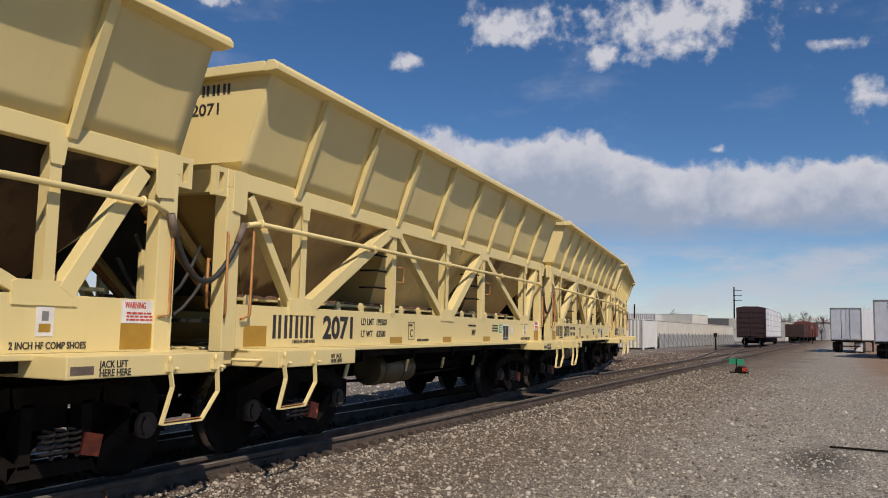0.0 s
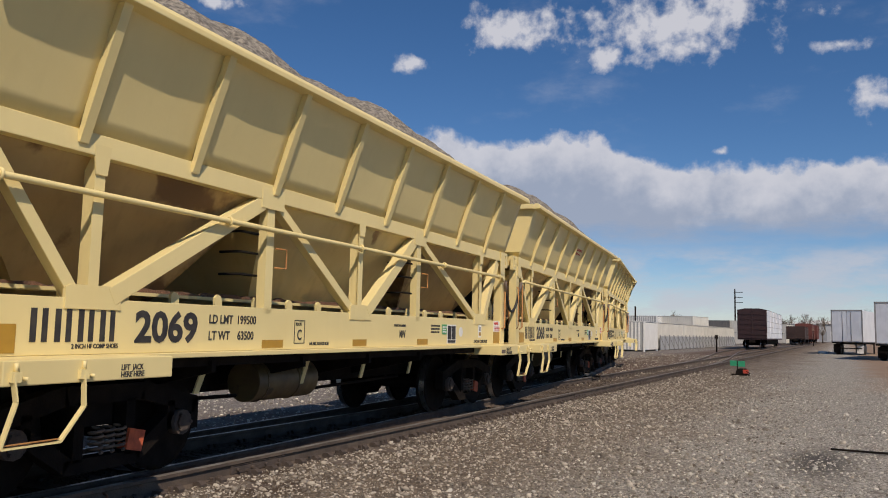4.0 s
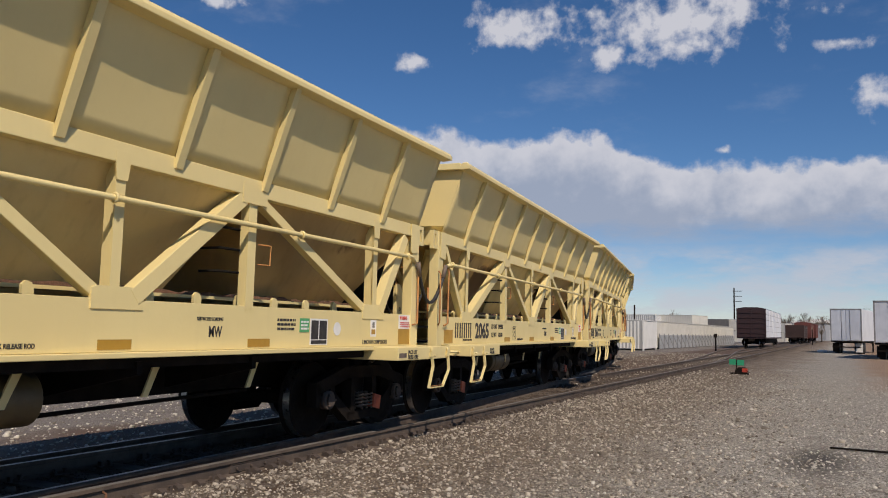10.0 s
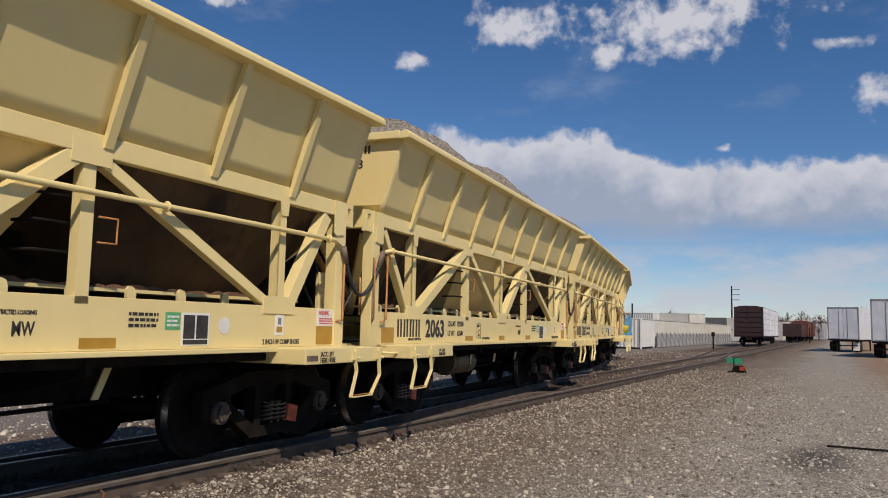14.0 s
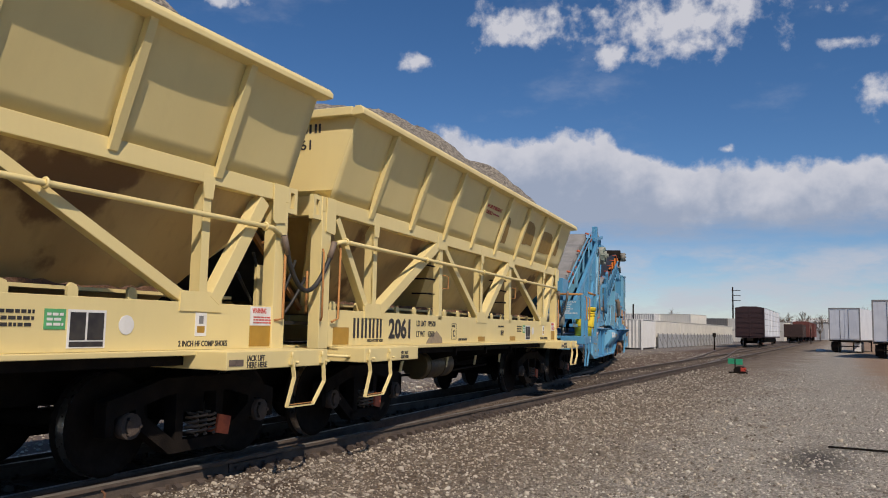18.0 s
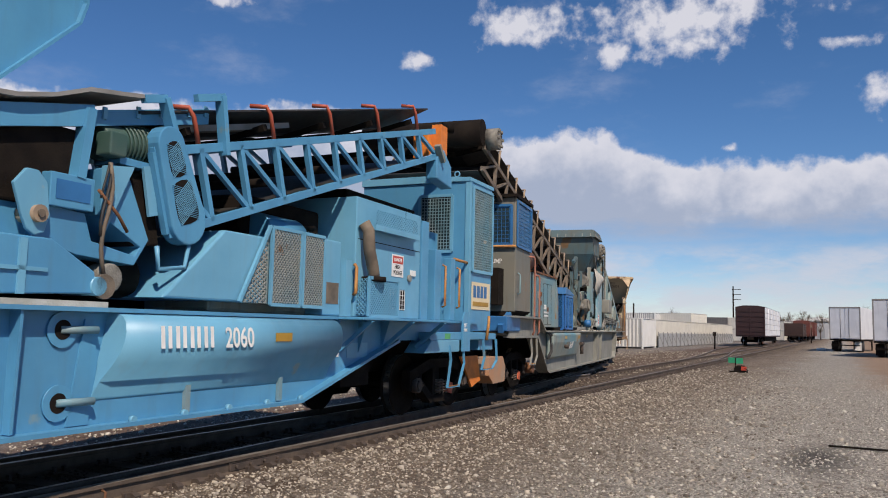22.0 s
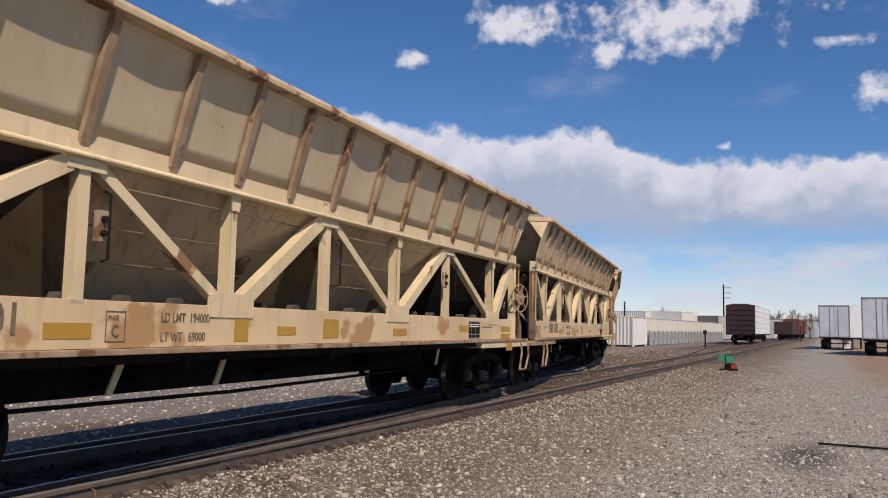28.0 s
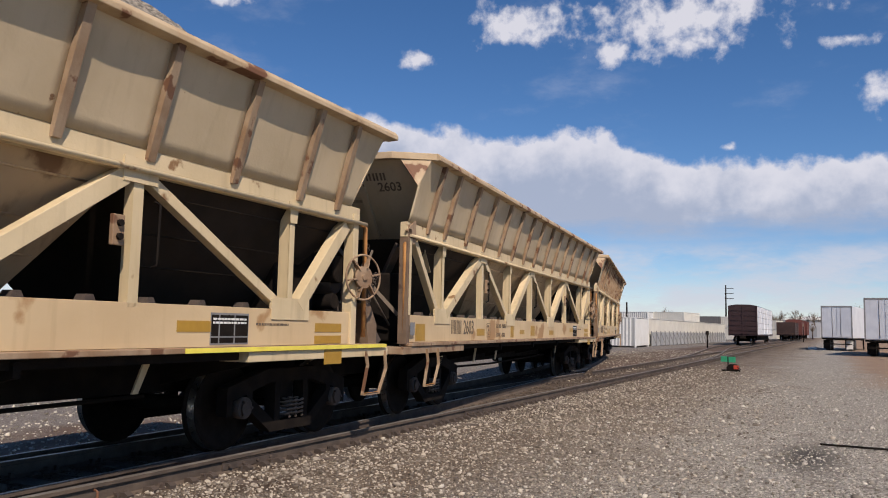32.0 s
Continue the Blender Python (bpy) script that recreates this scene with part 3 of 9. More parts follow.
def scatter_stones():
    make_stones("ballast_stones", 33000, lambda r, k: -5.47 + 6.1 * r.beta(1.1, 2.9, k), lambda r, k: 4.0 + 36 * r.beta(0.9, 2.5, k),
                lambda r, k, x, y: (r.gamma(1.8, 0.0040, k) + 0.004) * (1 + 0.02 * (y - 4)), PALE_STONE, "pale and brown loose ballast stones beside the track", 3)
    make_stones("gravel", 34000, lambda r, k: -3.6 + 7.2 * r.beta(1.5, 1.3, k), lambda r, k: 5.5 + 34 * r.beta(0.9, 2.2, k),
                lambda r, k, x, y: r.gamma(1.6, 0.0042, k) + 0.003, GREY_STONE, "grey crushed gravel of the yard road", 4)
    make_stones("ballast_stones", 9000, lambda r, k: -7.6 + 2.1 * r.rand(k), lambda r, k: 2 + 40 * r.beta(0.9, 1.7, k),
                lambda r, k, x, y: r.gamma(3.0, 0.0036, k) + 0.005, DIRTY_STONE, "dirty loose stones between the rails", 6)
    make_stones("ballast_stones", 5000, lambda r, k: -14 + 7.5 * r.rand(k), lambda r, k: 22 + 42 * r.rand(k),
                lambda r, k, x, y: r.gamma(4.0, 0.005, k) + 0.010, PALE_STONE, "pale loose stones between the far tracks", 8)
    make_stones("gravel", 7000, lambda r, k: -19 + 9.5 * r.rand(k), lambda r, k: 3 + 22 * r.rand(k),
                lambda r, k, x, y: r.gamma(3.0, 0.006, k) + 0.006, GREY_STONE, "pale gravel of the road beyond the tracks", 9)


# ---- trucks ----
def wheel_profile():
    return ((0.0, -0.03), (0.10, -0.05), (0.30, -0.02), (0.40, -0.055), (0.457, -0.055), (0.448, 0.055), (0.49, 0.06), (0.485, 0.085), (0.40, 0.085), (0.30, 0.03), (0.10, 0.05), (0.0, 0.05))


def spin(bm, profile, centre, n=28, flip=1):
    """A turned body about the x axis through centre; profile of (radius, x)."""
    cx, cy, cz = centre
    rows = []
    for r, x in profile:
        if r < 1e-6:
            rows.append([bm.verts.new((cx + flip * x, cy, cz))])
        else:
            rows.append([bm.verts.new((cx + flip * x, cy + r * math.cos(2 * math.pi * i / n), cz + r * math.sin(2 * math.pi * i / n))) for i in range(n)])
    for a, b in zip(rows, rows[1:]):
        for i in range(n):
            j = (i + 1) % n
            if len(a) == 1:
                f = bm.faces.new((a[0], b[i], b[j]))
            elif len(b) == 1:
                f = bm.faces.new((a[i], a[j], b[0]))
            else:
                f = bm.faces.new((a[i], a[j], b[j], b[i]))
            f.smooth = True
    return bm


WHEEL_R = 0.457
MESH = {}


def truck_meshes():
    bm = bm_new()
    for s in (1, -1):
        spin(bm, wheel_profile(), (s * 0.775, 0, 0), 28, -s)
    tube(bm, (-1.05, 0, 0), (1.05, 0, 0), 0.085, 12)
    MESH["wheelset"] = mesh_of("wheelset", bm, WHEEL)
    bm = bm_new()
    spin(bm, ((0.4575, -0.050), (0.4585, 0.0), (0.4575, 0.045)), (0, 0, 0), 28, -1)
    MESH["tread"] = mesh_of("tread", bm, TREAD)
    # a cast side frame: arched top, sloping struts, pedestal jaws; its window is left open
    bm = bm_new()
    # the frame is pieced together round its openings
    for a, b, h in (((-1.10, 0.60), (-0.40, 0.78), 0.16), ((-0.42, 0.77), (0.42, 0.77), 0.15), ((0.40, 0.78), (1.10, 0.60), 0.16), ((-0.80, 0.52), (-0.36, 0.22), 0.13),
                    ((0.36, 0.22), (0.80, 0.52), 0.13), ((-0.40, 0.21), (0.40, 0.21), 0.11), ((-0.27, 0.24), (-0.27, 0.72), 0.10), ((0.27, 0.24), (0.27, 0.72), 0.10),
                    ((-1.08, 0.38), (-1.08, 0.66), 0.09), ((-0.76, 0.40), (-0.76, 0.66), 0.09), ((1.08, 0.38), (1.08, 0.66), 0.09), ((0.76, 0.40), (0.76, 0.66), 0.09)):
        p, q = Vector((0, *a)), Vector((0, *b))
        beam(bm, p, q, 0.14, h, up=(0, -(q - p).z, (q - p).y) if abs((q - p).y) > 0.01 else (0, 1, 0))
    MESH["side_frame"] = mesh_of("side_frame", bm, BLACK)
    bm = bm_new()
    tube(bm, (-0.05, 0, 0), (0.05, 0, 0), 0.115, 12)
    tube(bm, (0.05, 0, 0), (0.075, 0, 0), 0.075, 10)
    for i in range(3):
        a = 2 * math.pi * i / 3
        tube(bm, (0.05, 0.075 * math.cos(a), 0.075 * math.sin(a)), (0.085, 0.075 * math.cos(a), 0.075 * math.sin(a)), 0.018, 6)
    MESH["bearing_cap"] = mesh_of("bearing_cap", bm, DARK_RUST)
    bm = bm_new()
    rod(bm, [(0.055 * math.cos(i * math.pi / 5), 0.055 * math.sin(i * math.pi / 5), 0.29 + i * 0.0045) for i in range(46)], 0.014, 5)
    MESH["spring"] = mesh_of("spring", bm, SPRING)
    bm = bm_new()
    box(bm, -0.05, 0.06, -0.09, 0.09, -0.09, 0.09)
    MESH["brake_shoe"] = mesh_of("brake_shoe", bm, BRAKE)
    bm = bm_new()
    box(bm, -0.95, 0.95, -0.18, 0.18, 0.50, 0.72)
    box(bm, -0.2, 0.2, -0.2, 0.2, 0.72, 0.9)
    tube(bm, (-0.7, -0.42, 0.38), (0.7, -0.42, 0.38), 0.05)
    tube(bm, (-0.7, 0.42, 0.38), (0.7, 0.42, 0.38), 0.05)
    MESH["bolster"] = mesh_of("truck", bm, BLACK)


truck_meshes()


def truck(parent, y, shoe=True):
    """A two-axle truck under a vehicle, centred at y. Returns its wheelsets."""
    t = alike("truck", MESH["bolster"], parent, pose(0, y, 0))
    for s in (1, -1):
        f = alike("side_frame", MESH["side_frame"], t, pose(s * 1.0, 0, 0))
        for a in (-0.06, 0.06, 0.18):
            alike("spring", MESH["spring"], t, pose(s * 1.03, a, 0))
        for a in (-0.88, 0.88):
            alike("bearing_cap", MESH["bearing_cap"], t, pose(s * 1.06, a, WHEEL_R, 0, 0, 0 if s > 0 else 180))
    if shoe:
        alike("brake_shoe", MESH["brake_shoe"], t, pose(1.04, 0.315, 0.36, -12))
    axles = []
    for a in (-0.88, 0.88):
        w = alike("wheelset", MESH["wheelset"], parent, pose(0, y + a, WHEEL_R))
        alike("tread", MESH["tread"], w, pose(0.775, 0, 0))
        alike("tread", MESH["tread"], w, pose(-0.775, 0, 0, 0, 0, 180))
        axles.append(w)
    return axles


# ---- hopper cars ----
VEHICLES = []        # (thing, front at 0 s, first truck, second truck, wheelsets)
CAR = 11.339
HEAD, TAIL = 0.215, 10.83      # its end posts
WING = 1.90                    # half-width of its end platforms


def hopper_box(yr0, yr1, ribs, rim_x, rim_z, chord_x, chord_z, bow, body_material, rim_material, parent, cut=0.0, lean=0.0, rib_material=None, end_lean=0.75):
    """The flared upper box: bowed side sheets, end sheets, folded rim, and the slanting ribs on both sides; cut: how far its leading upper corners are cut off."""
    lip, flare = 0.035, rim_x - 0.03 - chord_x

    def cut_at(w):
        return cut * 0.5 * max(0.0, (w - 0.5) / 0.5)
    for s in (1, -1):
        edges = [yr0 + 0.10] + ribs + [yr1 - 0.10]
        k, nz = 8, 8
        dents = random.Random(11)
        for a, b in zip(edges, edges[1:]):
            swell, skew = bow * dents.uniform(0.3, 1.5), dents.uniform(0.7, 1.5)
            bm = bm_new()
            grid = []
            for i in range(k + 1):
                u = i / k
                row = []
                for j in range(nz + 1):
                    w = j / nz
                    pil = swell * math.sin(math.pi * u ** skew) * math.sin(math.pi * w)
                    y = min(max(a + (b - a) * u, yr0 + 0.10 + cut_at(w)), yr1 - 0.10 - lean * (1 - w))
                    row.append(bm.verts.new((s * (chord_x + flare * w - pil), y, chord_z + (rim_z - chord_z) * w)))
                grid.append(row)
            for i in range(k):
                for j in range(nz):
                    f = bm.faces.new((grid[i][j], grid[i + 1][j], grid[i + 1][j + 1], grid[i][j + 1]))
                    f.smooth = True
            ob = part("side_sheet", bm, body_material, parent)
            mod = ob.modifiers.new("thick", "SOLIDIFY")
            mod.thickness, mod.offset = 0.012, 0
        for y in ribs:
            if cut and y < yr0 + 0.1 + cut * 0.5:
                continue
            pts = [(chord_x - 0.01, chord_z - 0.10), (chord_x + 0.03, chord_z - 0.10), (rim_x + 0.025, rim_z - 0.06), (rim_x + 0.025, rim_z - 0.02), (rim_x - 0.09, rim_z - 0.02)]
            part("rib", slab(bm_new(), [(s * p, q) for p, q in pts], "y", y - 0.042, y + 0.042), rib_material or body_material, parent)
    for d, y, clip in ((-1, yr0 + 0.10, cut), (1, yr1 - 0.10, 0.0)):
        w0 = 0.5 if clip else 0.98
        tilt = end_lean if clip else lean
        xm, zm = chord_x + flare * w0, chord_z + (rim_z - chord_z) * w0
        xt = rim_x - 0.03 - clip * 0.95
        bm = bm_new()
        low = chord_z + 0.10
        outline = [(-chord_x - flare * 0.1, low), (chord_x + flare * 0.1, low), (xm, zm), (xt, rim_z - 0.02), (-xt, rim_z - 0.02), (-xm, zm)]
        if clip:
            xw, zw = chord_x + flare * 0.64 - 0.015, chord_z + (rim_z - chord_z) * 0.64
            outline = [(-1.33, chord_z - 0.62), (1.33, chord_z - 0.62), (1.33, low), (chord_x + 0.01, low), (xw, zw), outline[3], outline[4], (-xw, zw), (-chord_x - 0.01, low), (-1.33, low)]
        else:
            outline = [outline[0], outline[1], outline[3], outline[4]]
        slab(bm, outline, "y", *sorted((y, y - d * 0.012)))
        for v in bm.verts:
            v.co.y -= d * tilt * (1 - (v.co.z - chord_z) / (rim_z - chord_z))
        part("end_sheet", bm, body_material, parent)
        if clip:
            z1 = chord_z - 0.6
            part("end_stiffener", beam(bm_new(), (0.62, y - 0.03, rim_z - 0.12), (0.62, y + tilt * (1 - (z1 - chord_z) / (rim_z - chord_z)) - 0.03, z1), 0.09, 0.05), body_material, parent)
            for k in range(3):
                zz = 3.42 - 0.13 * k
                yy = y + tilt * (1 - (zz - chord_z) / (rim_z - chord_z)) - 0.003
                part("faded_stencil", sheet(bm_new(), (0.02, yy, zz), (0.44 + 0.05 * k, yy, zz), (0.44 + 0.05 * k, yy - 0.027, zz + 0.036), (0.02, yy - 0.027, zz + 0.036), 0.002), FAINT_LETTER, parent)
        if not cut:
            part("end_slope", sheet(bm_new(), (-chord_x - 0.03, y, low + 0.004), (chord_x + 0.03, y, low + 0.004), (chord_x - 0.12, y - d * 0.34, chord_z - 0.2), (-chord_x + 0.12, y - d * 0.34, chord_z - 0.2), 0.012), body_material, parent)
        if clip:
            for s in (1, -1):
                bm = bm_new()
                vs = [bm.verts.new(v) for v in ((s * xm, y, zm), (s * xt, y, rim_z - 0.02), (s * (rim_x - 0.03), y - d * cut * 0.5, rim_z - 0.02))]
                bm.faces.new(vs)
                ob = part("corner_sheet", bm, rim_material, parent)
                ob.modifiers.new("thick", "SOLIDIFY").thickness = 0.012
                part("rim", beam(bm_new(), (s * rim_x, y - d * (cut * 0.5 + 0.03), rim_z - 0.05), (s * (rim_x - 0.10 - cut * 0.95), yr0 + 0.05, rim_z - 0.051), 0.12, 0.098), rim_material, parent, bevel=0.008)
    # the folded rim, a length on each side of the mouth
    w = 0.15
    for s in (1, -1):
        bm = bm_new()
        x = s * rim_x
        slab(bm, [(x - w / 2, rim_z - 0.11), (x + w / 2, rim_z - 0.10), (x + w / 2, rim_z - 0.05), (x + w / 2 - 0.04, rim_z), (x - w / 2 + 0.04, rim_z), (x - w / 2, rim_z - 0.05)], "y", yr0 + cut * 0.5 + 0.07 * bool(cut), yr1)
        part("rim", bm, rim_material, parent, bevel=0.008)
    for y, clip in ((yr0 + 0.06, cut), (yr1 - 0.06, 0.0)):
        xe = rim_x - w / 2 + 0.004 - clip * 0.95
        part("rim", box(bm_new(), -xe, xe, y - 0.06, y + 0.06, rim_z - 0.10, rim_z - 0.003), rim_material, parent, bevel=0.008)


def bay(parent, y0, y1, b0, b1, z1, z0, x1, x0, material):
    """One funnel under the box: four slope sheets."""
    t = [(-x1, y0, z1), (x1, y0, z1), (x1, y1, z1), (-x1, y1, z1)]
    b = [(-x0, b0, z0), (x0, b0, z0), (x0, b1, z0), (-x0, b1, z0)]
    bm = bm_new()
    top, low = [bm.verts.new(v) for v in t], [bm.verts.new(v) for v in b]
    for i in range(4):
        bm.faces.new((top[i], top[(i + 1) % 4], low[(i + 1) % 4], low[i]))
    bm.faces.new(low)
    ob = part("slope_sheet", bm, material, parent)
    return ob


def hand_bar(parent, pts, r=0.012, material=None, name="handhold"):
    return part(name, rod(bm_new(), pts, r, 6), material or RUSTY_ROD, parent)


def stirrup(parent, y0, y1, material, x=1.55, top=1.03, low=0.50):
    bm = bm_new()
    m0, m1 = y0 + (y1 - y0) * 0.08, y1 - (y1 - y0) * 0.30
    for p, q in (((x, y0, top), (x + 0.02, y0 + 0.02, 0.86)), ((x + 0.02, y0 + 0.02, 0.86), (x, m0 - 0.1, low)), ((x, m0 - 0.1, low), (x, m1, low)), ((x, m1, low), (x + 0.02, y1, 0.80)), ((x + 0.02, y1, 0.80), (x, y1, top))):
        beam(bm, p, q, 0.012, 0.04, up=(1, 0, 0))
    ob = part("step_stirrup", bm, material, parent)
    tread = beam(bm_new(), (x + 0.002, m0 - 0.09, low + 0.021), (x + 0.002, m1 - 0.01, low + 0.021), 0.022, 0.006, up=(0, 0, 1))
    part("worn_tread", tread, RUSTY_ROD, ob)
    return ob


def truss(parent, material, nodes, gussets, ends, posts, z0, z1, x, slim=False):
    """The side truss: upper and lower gusset plates, upright posts and slanting struts."""
    for s in (1, -1):
        for y in posts:
            bm = bm_new()
            web, wing = (0.10, 0.04) if slim else (0.09, 0.05)
            box(bm, *sorted((s * (x - web), s * (x + 0.05))), y - 0.02, y + 0.02, z0 - 0.1, z1 + 0.02)
            box(bm, s * (x + 0.05) - 0.006, s * (x + 0.05) + 0.006, y - wing, y + wing, z0 - 0.04, z1 - 0.10)
            part("post", bm, material, parent)
            bm = bm_new()
            slab(bm, [(y - 0.085, z1 + 0.06), (y + 0.085, z1 + 0.06), (y + 0.055, z1 - 0.17), (y - 0.055, z1 - 0.17)], "x", *sorted((s * (x + 0.058), s * (x + 0.072))))
            part("cleat", bm, material, parent)
        for y in nodes:
            bm = bm_new()
            wing = 0.055 if slim else 0.062
            box(bm, s * x - 0.05, s * x + 0.05, y - wing, y + wing, z0 - 0.08, z1)
            part("post", bm, material, parent)
            bm = bm_new()
            slab(bm, [(y - 0.19, z1 + 0.10), (y + 0.19, z1 + 0.10), (y + 0.19, z1 - 0.11), (y - 0.19, z1 - 0.11)], "x", *sorted((s * (x + 0.056), s * (x + 0.074))))
            part("gusset_plate", bm, material, parent)
        for y in gussets:
            bm = bm_new()
            h = 0.335 if slim else 0.265
            dip = 0.15 if slim else 0.10
            slab(bm, [(y - h, z0 - dip), (y + h, z0 - dip), (y + h, z0 + 0.06), (y + h - 0.05, z0 + 0.08), (y - h + 0.05, z0 + 0.08), (y - h, z0 + 0.06)], "x", *sorted((s * (x + 0.03), s * (x + 0.062))))
            part("gusset_plate", bm, material, parent)
        tops = [ends[0]] + nodes + [ends[1]]
        for i, g in enumerate(gussets):
            for top, wide in ((tops[i], False), (tops[i + 1], True)):
                d = 0.12 if top > g else -0.12
                bm = bm_new()
                p, q = Vector((s * x, g + d * 1.4, z0)), Vector((s * x, top - d * 1.2, z1 - 0.06))
                nrm = (0, -(q - p).z, (q - p).y) if (q - p).y > 0 else (0, (q - p).z, -(q - p).y)
                if wide:
                    beam(bm, p, q, 0.13, 0.15, up=nrm)
                else:
                    beam(bm, p, q, 0.10, 0.10, up=nrm)
                part("strut", bm, material, parent, bevel=0.006)


def couple(parent, y, d):
    bm = bm_new()
    box(bm, -0.09, 0.09, min(y, y - d * 0.9), max(y, y - d * 0.9), 0.72, 0.90)
    slab(bm, [(-0.14, y - d * 0.30), (0.14, y - d * 0.30), (0.17, y - d * 0.05), (0.03, y), (0.0, y - d * 0.12), (-0.12, y - d * 0.06)], "z", 0.68, 0.96)
    part("coupler", bm, BLACK, parent)
    bm = bm_new()
    rod(bm, [(0.3, y - d * 0.5, 0.80), (0.32, y - d * 0.25, 0.55), (0.30, y - d * 0.02, 0.45)], 0.025, 8)
    part("brake_hose", bm, BLACK_RUBBER, parent)


def under_frame(parent, length, plate_material):
    """Centre sill, cross bearers and brake gear, below the deck."""
    bm = bm_new()
    box(bm, -0.35, 0.35, 0.5, length - 0.5, 0.62, 1.02)
    part("centre_sill", bm, BLACK, parent)
    bm = bm_new()
    box(bm, -1.42, 1.42, 0.6, length - 0.6, 0.985, 1.07)
    part("floor_plate", bm, BLACK, parent)
    y = 2.9
    while y < length - 2.5:
        for s in (1, -1):
            part("cross_bearer", slab(bm_new(), [(s * 0.3, 0.68), (s * 1.46, 0.93), (s * 1.46, 1.04), (s * 0.3, 1.04)], "y", y - 0.03, y + 0.03), BLACK, parent)
        y += (length - 5.4) / 4
    bm = bm_new()
    rod(bm, [(0.75, 3.2, 0.62), (0.75, length * 0.45, 0.58), (0.6, length - 3, 0.62)], 0.022, 6)
    rod(bm, [(-0.6, 3.0, 0.55), (-0.7, length - 3.4, 0.60)], 0.03, 6)
    part("brake_rod", bm, BLACK, parent)
    for y in (3.1, 4.9, 6.3, length - 3.6):
        bm = bm_new()
        slab(bm, [(y, 0.70), (y + 0.07, 0.70), (y + 0.20, 0.97), (y + 0.12, 0.97)], "x", 1.05, 1.07)
        part("bracket", bm, plate_material, parent)


def decal(parent, name, y0, y1, z0, z1, material, x, label=""):
    return part(name, box(bm_new(), x, x + 0.004, y0, y1, z0, z1), material, parent, label)


def bars(parent, y0, y1, z0, z1, rows, material, x):
    """Small print that cannot be read, as plain lines."""
    bm = bm_new()
    h = (z1 - z0) / rows
    rng = random.Random(rows * 7 + int(y0 * 100))
    for i in range(rows):
        a = y0
        while a < y1 - 0.01:
            w = rng.uniform(0.02, 0.06)
            box(bm, x, x + 0.003, a, min(y1, a + w), z0 + i * h + h * 0.2, z0 + i * h + h * 0.75)
            a += w + 0.012
    return part("small_print", bm, material, parent)


DULL_TANK = mat("dark_olive_tank", (0.13, 0.092, 0.038), (0.07, 0.05, 0.025), 3, 0.5, bump=0.06, spots=(0.04, 0.03, 0.02), spot_scale=2.5, spot_cut=0.6)
DIRT = mat("red_brown_dirt", (0.17, 0.085, 0.05), (0.10, 0.055, 0.035), 9, 0.95, bump=0.6)
SCUFF = mat("scuffed_bare_metal", (0.33, 0.26, 0.17), (0.24, 0.19, 0.13), 7, 0.7, bump=0.1)
PRIMER = mat("brown_primer", (0.33, 0.20, 0.04), (0.27, 0.16, 0.035), 4, 0.6, bump=0.05)


